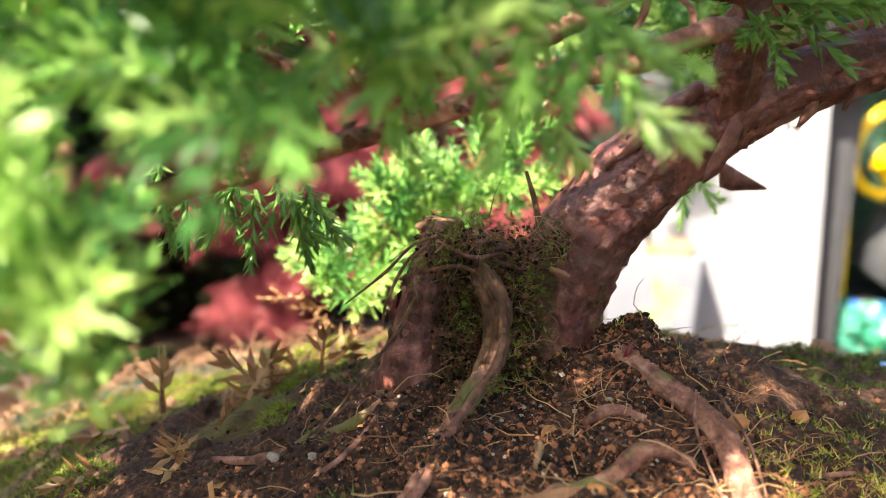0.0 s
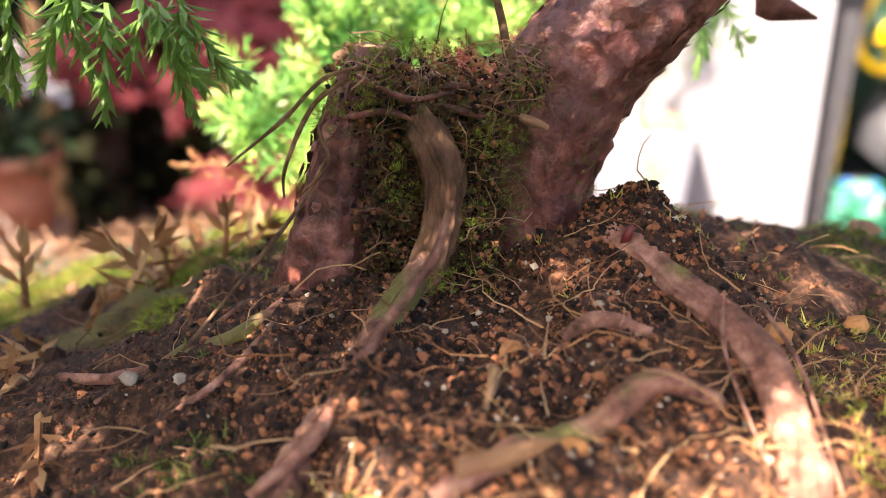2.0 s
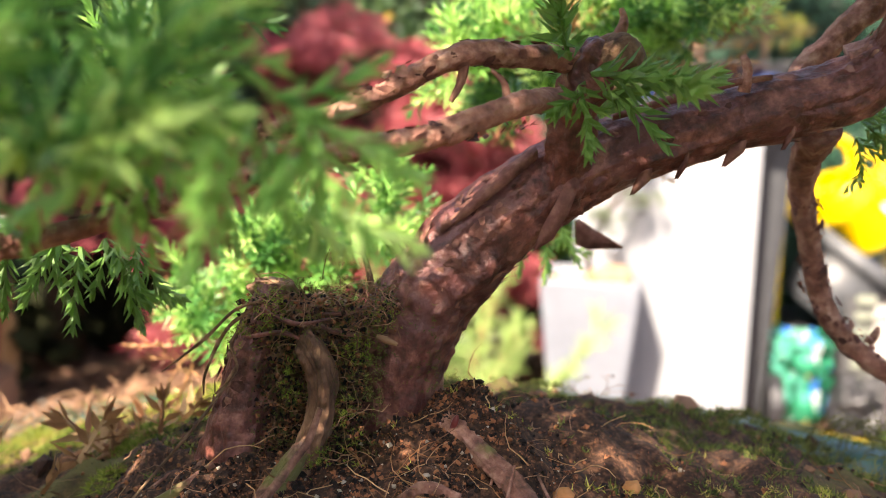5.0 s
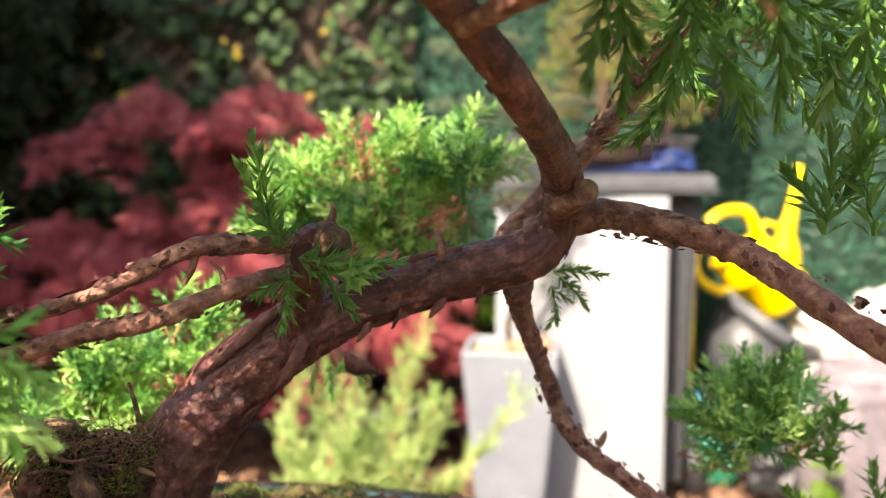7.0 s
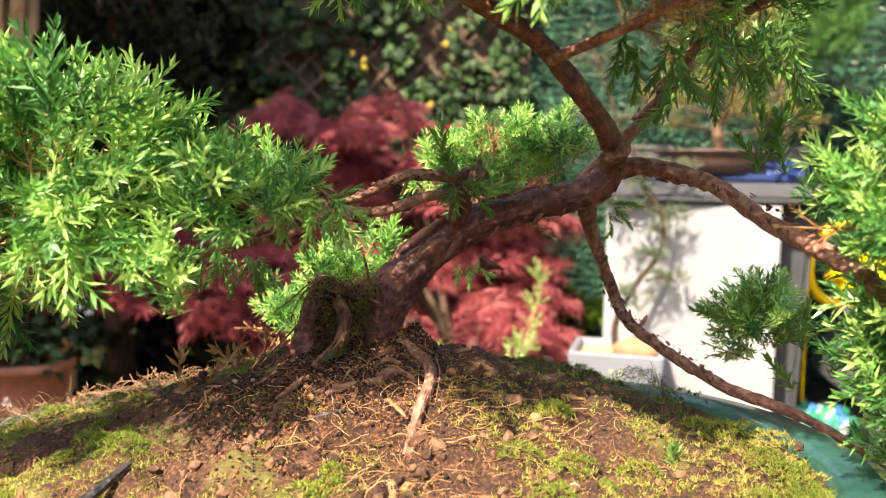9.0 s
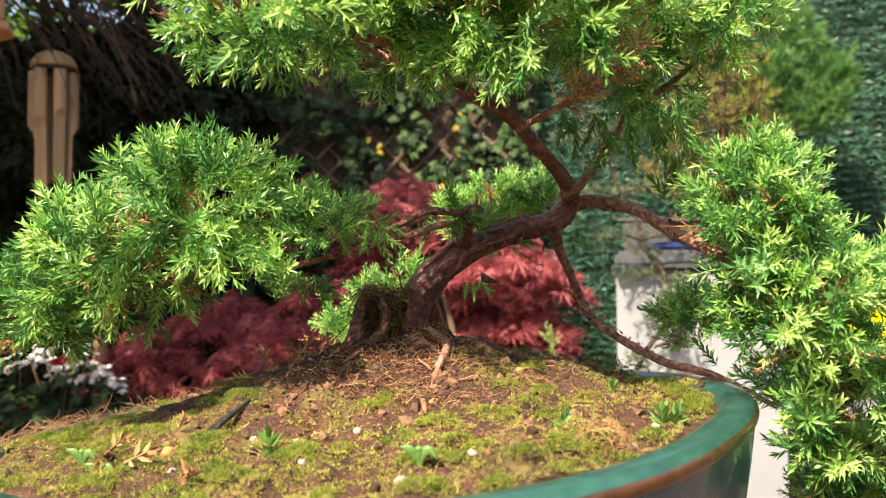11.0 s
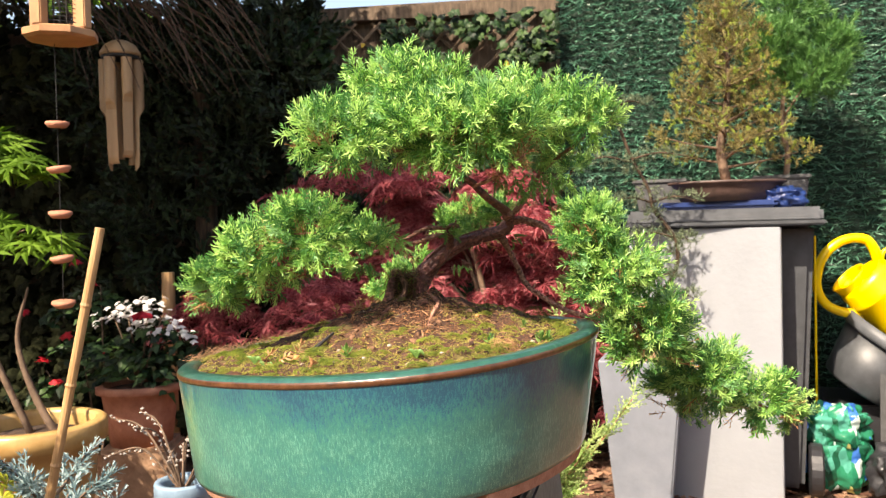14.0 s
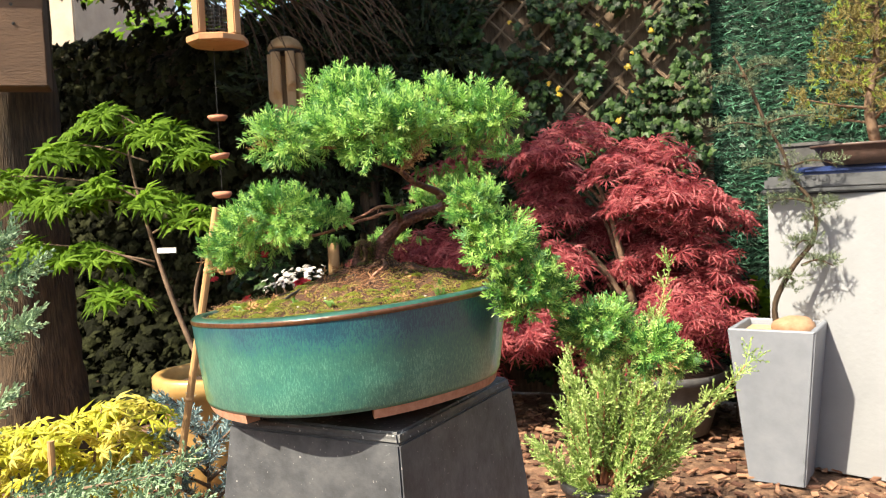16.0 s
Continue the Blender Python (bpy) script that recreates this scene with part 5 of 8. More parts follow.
for k, (a, b, r) in enumerate((((0.071, 0.112), (0.082, 0.138), 0.0015), ((0.0745, 0.111), (0.0855, 0.137), 0.0013), ((0.122, 0.152), (0.146, 0.150), 0.0008))):
    za, zb = soil_height(*a) + r * 1.2, soil_height(*b) + r * 1.2
    v, f = tube([(*a, za, r * 0.8), ((a[0] + b[0]) / 2, (a[1] + b[1]) / 2, (za + zb) / 2 + 0.0005, r), (*b, zb, r * 0.7)], 8, 6, 0.3, 260)
    tagged(mesh_object("charred_stick", v, f, CHAR), "thin black charred stick lying on the moss", "stick", group="sticks on the soil")
TAN = material("tan_stick", [(0.24, 0.11, 0.05), (0.40, 0.22, 0.11)], 150, 0.8, 0.4, 300)
for a, b, r in (((0.1635, 0.123), (0.1655, 0.108), 0.0013), ((0.158, 0.16), (0.165, 0.153), 0.0009), ((0.14, 0.164), (0.149, 0.167), 0.0010), ((0.216, 0.19), (0.222, 0.18), 0.0009)):
    za, zb = soil_height(*a) + r * 1.3, soil_height(*b) + r * 1.3
    v, f = tube([(*a, za, r), ((a[0] + b[0]) / 2, (a[1] + b[1]) / 2, (za + zb) / 2, r), (*b, zb, r * 0.5)], 8, 5, 0.25, 300)
    tagged(mesh_object("wood_splinter", v, f, TAN), "short tan wood splinter on the soil", "stick", group="sticks on the soil")

# little plants in the moss
FRESH = material("fresh_seedling", [(0.10, 0.22, 0.045), (0.2, 0.36, 0.10)], 60, 0.4, 0, island=0.4, leaf=0.3)
ROSETTE = [needle_shoot(18, 0.008, 0.0085, 0.0011, 420 + k, side=0, spread=(1.2, 0.3)) for k in range(2)]
for k, (x, y, sc, n, mt) in enumerate(((0.258, 0.108, 0.9, 2, FRESH), (0.219, 0.098, 0.7, 1, NEEDLE), (0.108, 0.088, 1.0, 1, NEEDLE_SHADE), (0.274, 0.28, 0.6, 1, FRESH), (0.245, 0.15, 0.6, 1, FRESH))):
    if not inside(x, y):
        continue
    t = thing("seedling", "tiny green rosette seedling growing in the moss", "seedling", (x, y, soil_height(x, y)), group="seedlings in the moss")
    for j in range(n):
        v, f = scatter(ROSETTE, [(0.004 * j, 0.002 * j, -0.001)], [(0.3 * j, -0.1, 1)], [sc])
        mesh_object("rosette", v, f, mt, t)["kind"] = "stuff"
for x, y in ((0.168, 0.052), (0.045, 0.085), (0.03, 0.10)):
    if not inside(x, y):
        continue
    t = thing("broad_seedling", "tiny broad-leaved seedling in the moss", "seedling", (x, y, soil_height(x, y)), group="seedlings in the moss")
    for j in range(3):
        v, f = tube([(0, 0, 0, 0.0006), (0.001 * (j - 1), -0.001, 0.003, 0.0012), (0.003 * (j - 1), -0.002, 0.006, 0.0016), (0.006 * (j - 1), -0.003, 0.007 - 0.002 * j, 0.0003)], 8, 4)
        o = mesh_object("leaf", [(a, b * 0.5, c) for a, b, c in v], f, FRESH, t, smooth=True)
for x, y, r, mt in ((0.231, 0.078, 0.011, NEEDLE_DEAD), (0.254, 0.246, 0.012, MOSS_BED)):
    q = rng.normal(size=(260, 3))
    q = q / np.linalg.norm(q, axis=1, keepdims=True) * np.array([r, r * 0.9, r * 0.7])
    v, f = scatter(STRANDS, q * 0.85 + np.array([x, y, soil_height(x, y) + r * 0.2]), q, rng.uniform(0.006, 0.012, len(q)))
    tagged(mesh_object("fibre_clump", v, f, mt), "matted fibrous clump of dry moss", "moss clump", kind="stuff")

# ---- the garden: ground and walls ----
MULCH = material("bark_mulch_ground", [(0.05, 0.025, 0.015), (0.13, 0.07, 0.042), (0.24, 0.14, 0.085)], 22, 0.95, 1.0, 60, coarse=0.35)
CHIP = material("bark_chip", [(0.07, 0.028, 0.016), (0.18, 0.085, 0.05), (0.32, 0.18, 0.11)], 20, 0.9, 0.4, 120, island=0.8)
FENCE_WOOD = material("fence_board", [(0.05, 0.034, 0.022), (0.105, 0.072, 0.047), (0.16, 0.112, 0.074)], 9, 0.85, 0.5, 60, stretch=(6, 6, 1), coarse=0.3)
TRELLIS_WOOD = material("trellis_slat", [(0.11, 0.078, 0.052), (0.23, 0.165, 0.11)], 14, 0.85, 0.4, 70, coarse=0.25)
HEDGE_BACK = material("hedge_backing", [(0.006, 0.018, 0.011), (0.014, 0.036, 0.022)], 30, 0.9, 0.5)
HEDGE_BLADE = material("plastic_hedge_blade", [(0.012, 0.058, 0.037), (0.040, 0.145, 0.09), (0.10, 0.26, 0.165)], 12, 0.36, 0, island=0.7, leaf=0.1)
IVY = material("ivy_leaf", [(0.006, 0.019, 0.006), (0.017, 0.046, 0.013), (0.045, 0.09, 0.024)], 20, 0.5, 0, island=0.7, leaf=0.15, spec=0.28)
IVY_YELLOW = material("yellow_ivy_leaf", [(0.3, 0.2, 0.02), (0.46, 0.33, 0.03)], 20, 0.5, 0, island=0.5, leaf=0.2)
# Ivy hedge leaf: the deep shade there is put into its colour.
LEAF_IN_SHADE = material("hedge_leaf_painted_shade", [(0.006, 0.007, 0.003), (0.013, 0.015, 0.006), (0.024, 0.027, 0.011)], 20, 0.8, 0, island=0.7, leaf=0.1, spec=0.08)
RED_LEAF = material("red_maple_leaf", [(0.24, 0.036, 0.05), (0.41, 0.08, 0.095), (0.55, 0.16, 0.17)], 9, 0.5, 0, island=0.5, leaf=0.5)
GREEN_LEAF = material("green_maple_leaf", [(0.06, 0.13, 0.010), (0.11, 0.22, 0.018), (0.17, 0.30, 0.035)], 9, 0.65, 0, island=0.5, leaf=0.5, spec=0.15)
YELLOW_LEAF = material("golden_maple_leaf", [(0.34, 0.36, 0.025), (0.52, 0.50, 0.05), (0.62, 0.52, 0.12)], 9, 0.6, 0, island=0.5, leaf=0.35)
GOLD_NEEDLE = material("golden_juniper_needles", [(0.20, 0.34, 0.08), (0.36, 0.51, 0.16), (0.54, 0.64, 0.27)], 14, 0.55, 0, island=0.5, leaf=0.3)
BLUE_NEEDLE = material("blue_spruce_needles", [(0.10, 0.18, 0.19), (0.20, 0.31, 0.32), (0.34, 0.44, 0.44)], 14, 0.55, 0, island=0.5, leaf=0.2)
GREY_NEEDLE = material("grey_green_cypress", [(0.10, 0.18, 0.11), (0.18, 0.29, 0.17), (0.30, 0.42, 0.25)], 14, 0.55, 0, island=0.5, leaf=0.2)
CEDAR_NEEDLE = material("cedar_needles", [(0.06, 0.09, 0.05), (0.12, 0.16, 0.09), (0.22, 0.27, 0.16)], 14, 0.6, 0, island=0.5, leaf=0.2)
SPRUCE_OLD = material("ochre_spruce_needles", [(0.085, 0.075, 0.025), (0.20, 0.165, 0.05), (0.33, 0.27, 0.09)], 14, 0.6, 0, island=0.5, leaf=0.25)
SPRUCE_NEW = material("fresh_spruce_tips", [(0.22, 0.32, 0.04), (0.38, 0.48, 0.07)], 14, 0.55, 0, island=0.5, leaf=0.3)
PINE_NEEDLE = material("pine_needles", [(0.04, 0.13, 0.03), (0.09, 0.24, 0.06), (0.16, 0.34, 0.09)], 14, 0.5, 0, island=0.5, leaf=0.3)
# Tree shade is put into this near-black crown colour.
CROWN_SHADE_NEEDLE = material("conifer_shade_needles", [(0.012, 0.014, 0.007), (0.03, 0.028, 0.015)], 14, 0.7, 0, island=0.6, leaf=0.1)
# Needles of the conifer by the fence, its shade put into the green.
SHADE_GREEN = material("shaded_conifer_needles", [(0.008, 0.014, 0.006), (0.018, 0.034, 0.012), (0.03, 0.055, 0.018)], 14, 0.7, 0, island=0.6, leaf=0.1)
DEAD_TWIG = material("bare_brown_twig", [(0.035, 0.018, 0.010), (0.085, 0.046, 0.024)], 30, 0.85, 0.4, 120)
WOODY = material("woody_stem", [(0.09, 0.055, 0.035), (0.2, 0.13, 0.085)], 30, 0.85, 0.6, 120, coarse=0.3)
TREE_BARK = material("fibrous_tree_bark", [(0.018, 0.011, 0.006), (0.055, 0.034, 0.019), (0.105, 0.066, 0.038)], 22, 0.9, 1.0, 60, stretch=(3, 3, 0.35), coarse=0.3)
WHITE_PANEL = material("white_painted_board", [(0.222, 0.235, 0.255), (0.258, 0.272, 0.293)], 5, 0.55, 0.1, 50, spot=((0.237, 0.242, 0.247), 6, 0.66), coarse=0.05)
BIN_GREY = material("grey_bin_plastic", [(0.035, 0.038, 0.042), (0.06, 0.064, 0.07)], 25, 0.45, 0.15, 200)
BIN_LID = material("bin_lid_plastic", [(0.055, 0.06, 0.067), (0.09, 0.096, 0.105)], 18, 0.5, 0.2, 160, coarse=0.2)
BLUE_PLASTIC = material("blue_plastic", [(0.008, 0.022, 0.09), (0.014, 0.038, 0.15)], 20, 0.4, 0.1, 100)
GREY_PLANTER = material("grey_planter", [(0.16, 0.178, 0.21), (0.205, 0.223, 0.258)], 12, 0.5, 0.1, 90, coarse=0.08)
BROWN_POT = material("brown_bonsai_pot", [(0.05, 0.03, 0.025), (0.10, 0.06, 0.05)], 40, 0.5, 0.2, 120)
DARK_POT = material("dark_grey_pot", [(0.05, 0.05, 0.052), (0.09, 0.09, 0.092)], 30, 0.6, 0.2, 120, coarse=0.2)
TERRACOTTA = material("terracotta", [(0.30, 0.11, 0.06), (0.46, 0.2, 0.12)], 20, 0.8, 0.3, 120, coarse=0.2)
OCHRE_GLAZE = material("ochre_glaze", [(0.34, 0.19, 0.06), (0.52, 0.33, 0.13)], 14, 0.35, 0.1, 80, coarse=0.2)
REDDISH_SOIL = material("reddish_grit", [(0.14, 0.06, 0.035), (0.30, 0.15, 0.09), (0.44, 0.26, 0.17)], 90, 0.95, 1.0, 160)
GRAVEL = material("tan_gravel", [(0.30, 0.2, 0.1), (0.6, 0.46, 0.28)], 90, 0.9, 0.8, 160)
STONE = material("brown_stone", [(0.24, 0.13, 0.07), (0.38, 0.23, 0.14)], 22, 0.8, 0.4, 90)
YELLOW_PLASTIC = material("yellow_plastic", [(0.75, 0.50, 0.005), (0.85, 0.60, 0.01)], 8, 0.32, 0.05, 60, coarse=0.05)
BLACK_PLASTIC = material("black_plastic", [(0.012, 0.012, 0.014), (0.03, 0.03, 0.033)], 20, 0.4, 0.15, 100)
WOVEN_WHITE = material("white_woven_sack", [(0.40, 0.38, 0.35), (0.58, 0.56, 0.52)], 14, 0.8, 0.5, 80, coarse=0.12)
def print_material():
    """Glossy plastic with a printed patchwork of green, blue, white and cream blocks."""
    m = material("printed_plastic_bag", [(0.01, 0.11, 0.05), (0.02, 0.2, 0.1)], 24, 0.25, 0.5, 30)
    nt, b = m.node_tree, m.node_tree.nodes["Principled BSDF"]
    co, mp, vo, ramp = [nt.nodes.new("ShaderNode" + k) for k in ("TexCoord", "Mapping", "TexVoronoi", "ValToRGB")]
    mp.inputs["Rotation"].default_value, mp.inputs["Scale"].default_value = (0, radians(28), 0), (34, 20, 17)
    vo.distance, vo.inputs["Scale"].default_value, vo.inputs["Randomness"].default_value = "CHEBYCHEV", 1.0, 0.6
    ramp.color_ramp.interpolation = "CONSTANT"
    el = ramp.color_ramp.elements
    el[0].color, el[1].position, el[1].color = (0.006, 0.075, 0.04, 1), 0.28, (0.012, 0.17, 0.09, 1)
    for k, c in ((0.52, (0.05, 0.26, 0.19, 1)), (0.66, (0.03, 0.13, 0.42, 1)), (0.78, (0.42, 0.52, 0.5, 1)), (0.9, (0.42, 0.4, 0.14, 1))):
        el.new(k).color = c
    for x, y in ((co.outputs["Object"], mp.inputs["Vector"]), (mp.outputs["Vector"], vo.inputs["Vector"]), (vo.outputs["Color"], ramp.inputs["Fac"]), (ramp.outputs["Color"], b.inputs["Base Color"])):
        nt.links.new(x, y)
    return m


GREEN_BAG = print_material()
RIB_GREY = material("grey_green_rib", [(0.16, 0.18, 0.14), (0.26, 0.28, 0.22)], 20, 0.6, 0.2, 100)
FABRIC = material("purple_grey_fabric", [(0.13, 0.11, 0.125), (0.21, 0.18, 0.2)], 30, 0.9, 0.6, 180, coarse=0.25)
BAMBOO = material("bamboo_cane", [(0.34, 0.19, 0.08), (0.52, 0.32, 0.15)], 30, 0.5, 0.2, 120, stretch=(1, 1, 0.2), coarse=0.2)
CHIME_WOOD = material("chime_bamboo", [(0.26, 0.15, 0.07), (0.46, 0.29, 0.15)], 16, 0.55, 0.2, 80, stretch=(1, 1, 0.15), coarse=0.25)
FEEDER_WOOD = material("feeder_wood", [(0.30, 0.14, 0.06), (0.46, 0.24, 0.11)], 14, 0.6, 0.2, 80, stretch=(1, 1, 0.3))
BOX_WOOD = material("box_wood", [(0.085, 0.045, 0.026), (0.14, 0.078, 0.045)], 10, 0.75, 0.3, 70, stretch=(0.3, 1, 2), coarse=0.2)
WIRE = material("dark_wire", [(0.02, 0.02, 0.02), (0.05, 0.05, 0.05)], 50, 0.5, 0, metal=0.6)
HOUSE_WALL = material("cream_render", [(0.36, 0.29, 0.23), (0.46, 0.38, 0.31)], 4, 0.85, 0.2, 40)
WHITE_PETAL = material("white_petal", [(0.6, 0.57, 0.55), (0.8, 0.77, 0.75)], 30, 0.6, 0, island=0.4, leaf=0.3)
RED_PETAL = material("red_petal", [(0.45, 0.008, 0.02), (0.65, 0.02, 0.04)], 30, 0.5, 0, island=0.4, leaf=0.3)
LABEL_WHITE = material("plant_label", [(0.55, 0.55, 0.52), (0.68, 0.68, 0.65)], 20, 0.5, 0.1)
PALE_STEM = material("pale_woolly_stem", [(0.25, 0.22, 0.19), (0.42, 0.38, 0.34)], 60, 0.85, 0.4, 200)
BLUE_BOWL = material("blue_grey_bowl", [(0.14, 0.22, 0.30), (0.22, 0.32, 0.41)], 20, 0.4, 0.1)


def sheet(name, mat, cx, cy, half, step, amp, freq, label, category):
    n = int(2 * half / step)
    verts = [(cx - half + i * step, cy - half + j * step, amp * noise.noise(((cx + i * step) * freq, (cy + j * step) * freq, 0)) - amp) for j in range(n + 1) for i in range(n + 1)]
    faces = [(j * (n + 1) + i, j * (n + 1) + i + 1, (j + 1) * (n + 1) + i + 1, (j + 1) * (n + 1) + i) for j in range(n) for i in range(n)]
    outer = 300
    o = len(verts)
    ring = [j * (n + 1) for j in range(n, -1, -1)]
    verts += [(-outer, -outer, -amp), (outer, -outer, -amp), (outer, outer, -amp), (-outer, outer, -amp)]
    c = [0, n, (n + 1) ** 2 - 1, n * (n + 1)]
    for k in range(4):
        faces.append((c[k], o + k, o + (k + 1) % 4, c[(k + 1) % 4]))
    ob = mesh_object(name, verts, faces, mat, smooth=True)
    return tagged(ob, label, category, kind="structure")


sheet("ground", MULCH, 0.0, 1.5, 4.0, 0.05, 0.012, 6.0, "brown bark mulch ground with dry litter", "ground")


def box_mesh(cx, cy, cz, sx, sy, sz, turn=0.0, bevel=0.004, taper=1.0):
    """Box with base centre at (cx, cy, cz); taper scales the foot against the top."""
    bm = bmesh.new()
    bmesh.ops.create_cube(bm, size=1.0)
    for q in bm.verts:
        k = taper if q.co.z < 0 else 1.0
        q.co = Vector((q.co.x * sx * k, q.co.y * sy * k, (q.co.z + 0.5) * sz))
    if bevel:
        bmesh.ops.bevel(bm, geom=list(bm.edges), offset=bevel, segments=2, affect="EDGES", clamp_overlap=True)
    bm.transform(Matrix.Translation((cx, cy, cz)) @ Matrix.Rotation(turn, 4, "Z"))
    return bm


def lathe(profile, seg=40, at=(0, 0, 0), sx=1.0, sy=1.0, wob=0.0):
    verts, faces = [], []
    for r, z in profile:
        for k in range(seg):
            w = 2 * math.pi * k / seg
            q = r * (1 + wob * noise.noise((math.cos(w) * 2, math.sin(w) * 2, z * 9)))
            verts.append((at[0] + q * sx * math.cos(w), at[1] + q * sy * math.sin(w), at[2] + z))
    for r in range(len(profile) - 1):
        for k in range(seg):
            a, b = r * seg + k, r * seg + (k + 1) % seg
            faces.append((a, b, b + seg, a + seg))
    return verts, faces


def pot_profile(r, h, lip=0.015, foot=0.78, wall=0.015):
    return [(0.002, 0.0), (r * foot, 0.0), (r * (foot + 0.5 * (1 - foot)), h * 0.5), (r * 0.97, h * 0.86), (r + lip, h * 0.88), (r + lip, h * 0.985), (r + lip * 0.6, h),
            (r - wall * 0.7, h), (r - wall, h * 0.97), (r - wall, h * 0.86), (0.002, h * 0.86)]


def round_pot(name, at, r, h, mat, soil_mat, label, sx=1.0, sy=1.0, lip=0.015, foot=0.78):
    t = thing(name, label, "plant pot", at)
    prof = pot_profile(r, h, lip, foot)
    v, f = lathe(prof[:-1], 44, (0, 0, 0), sx, sy)
    mesh_object("body", v, f, mat, t, smooth=True)
    v, f = lathe([(r - 0.014, h * 0.90), (r * 0.6, h * 0.93), (0.002, h * 0.945)], 44, (0, 0, 0), sx, sy, 0.05)
    mesh_object("soil", v, f, soil_mat, t, "soil filling the pot", smooth=True)
    return t


def palmate(lobes, width, seed, spread=2.2, teeth=0):
    """A hand-shaped leaf one unit long, lying in x-y with z as normal, drooping at the tips."""
    g = np.random.default_rng(seed)
    v, f = [np.array([0, 0, 0.0])], []
    for k in range(lobes):
        a = spread * (k / (lobes - 1) - 0.5) * 2 if lobes > 1 else 0
        ln = (1.0 - 0.42 * abs(a) / spread) * (0.9 + 0.2 * g.random())
        d, s = np.array([math.sin(a), math.cos(a), 0]), np.array([math.cos(a), -math.sin(a), 0])
        o = len(v)
        v += [d * ln * 0.45 + s * width, d * ln + np.array([0, 0, -0.22 * ln]), d * ln * 0.45 - s * width, d * ln * 0.5 + np.array([0, 0, 0.05])]
        f += [(0, o, o + 3), (0, o + 3, o + 2), (o, o + 1, o + 3), (o + 3, o + 1, o + 2)]
        for q in range(teeth):
            t = 0.4 + 0.35 * q / max(teeth - 1, 1)
            for sg in (-1, 1):
                o = len(v)
                b = d * ln * t
                v += [b + s * sg * width * 0.4, b + d * 0.06, b + d * ln * 0.2 + s * sg * ln * 0.15 + np.array([0, 0, -0.06])]
                f.append((o, o + 1, o + 2))
    return np.array(v), np.array(f)


RED_LEAVES = [palmate(7, 0.045, 30 + k, 1.9, 1) for k in range(5)]
GREEN_LEAVES = [palmate(7, 0.092, 40 + k, 1.9) for k in range(5)]
IVY_LEAVES = [palmate(5, 0.3, 50 + k, 1.3) for k in range(4)]
OVAL_LEAVES = [palmate(1, 0.3, 60 + k) for k in range(3)]
BLADES = [(np.array([[-0.05, 0, 0], [0.05, 0, 0], [0.03, 0.12, 0.6], [0, 0.32, 1.0]]), np.array([[0, 1, 2], [0, 2, 3]]))]


def wall_run(name, a, b, h, thick, mat, label, category="fence"):
    a, b = Vector((*a, 0)), Vector((*b, 0))
    d = b - a
    bm = box_mesh(0, 0, 0, d.length, thick, h, 0, 0.004)
    ob = part(name, bm, mat)
    ob.location = (a + b) / 2
    ob.rotation_euler = (0, 0, math.atan2(d.y, d.x))
    return tagged(ob, label, category, kind="structure")


IV_A, IV_B = (-5.2, 3.72), (0.42, 3.60)
GR_A, GR_B = (0.42, 3.60), (4.2, 2.72)
wall_run("wall_north", IV_A, IV_B, 2.2, 0.04, FENCE_WOOD, "brown board fence behind ivy and a diagonal trellis")
wall_run("wall_east", GR_A, GR_B, 2.55, 0.04, HEDGE_BACK, "fence clad in dark green artificial hedge matting")
wall_run("wall_west", (-5.2, 3.72), (-5.2, -4.0), 2.1, 0.04, FENCE_WOOD, "plain brown board fence closing the garden")
wall_run("wall_south", (-5.2, -4.0), (4.2, -4.0), 2.1, 0.04, FENCE_WOOD, "plain brown board fence closing the garden")
wall_run("wall_side", (4.2, -4.0), (4.2, 2.72), 2.1, 0.04, FENCE_WOOD, "plain brown board fence closing the garden")


def along(a, b, t):
    return np.array(a)[None] + (np.array(b) - np.array(a))[None] * t[:, None]


# artificial hedge: rows of drooping blades
n = 64000
t = rng.random(n) ** 1.0 * 0.75
p = along(GR_A, GR_B, t)
rows = 2.5 * rng.random(n)
rows = np.round(rows / 0.035) * 0.035 + rng.normal(size=n) * 0.006
keep = rows > 0.15
pos = np.column_stack([p[:, 0] - 0.007, p[:, 1] - 0.03, rows])[keep]
d = np.column_stack([rng.normal(size=n) * 0.9, -0.45 - 0.3 * rng.random(n), rng.normal(size=n) * 0.22 - 0.1])[keep]
v, f = scatter(BLADES, pos, d, rng.uniform(0.025, 0.06, len(pos)))
tagged(mesh_object("hedge_matting", v, f, HEDGE_BLADE), "dark green artificial hedge matting of drooping plastic blades", "artificial hedge", kind="stuff")

# trellis
trellis = thing("trellis", "diagonal brown wooden trellis on the fence under ivy", "trellis", (-1.0, 3.55, 0))
for k in range(-4, 22):
    for s in (-1, 1):
        x0 = -2.0 + k * 0.13
        pts = []
        for q in (0.25, 2.10):
            pts.append((x0 + s * (q - 1.1), q))
        lo, hi = pts
        def cut(x, a, b):
            return a[1] + (b[1] - a[1]) * (x - a[0]) / (b[0] - a[0])
        xs = sorted((max(-1.6, min(0.38, lo[0])), max(-1.6, min(0.38, hi[0]))))
        if xs[1] - xs[0] < 0.05:
            continue
        z0, z1 = cut(xs[0], lo, hi), cut(xs[1], lo, hi)
        y = 3.555 - 0.006 * s
        v, f = tube([(xs[0] + 1.0, y - 3.55, z0, 0.009), (xs[1] + 1.0, y - 3.55, z1, 0.009)], 4, 1)
        mesh_object("slat", v, f, TRELLIS_WOOD, trellis)
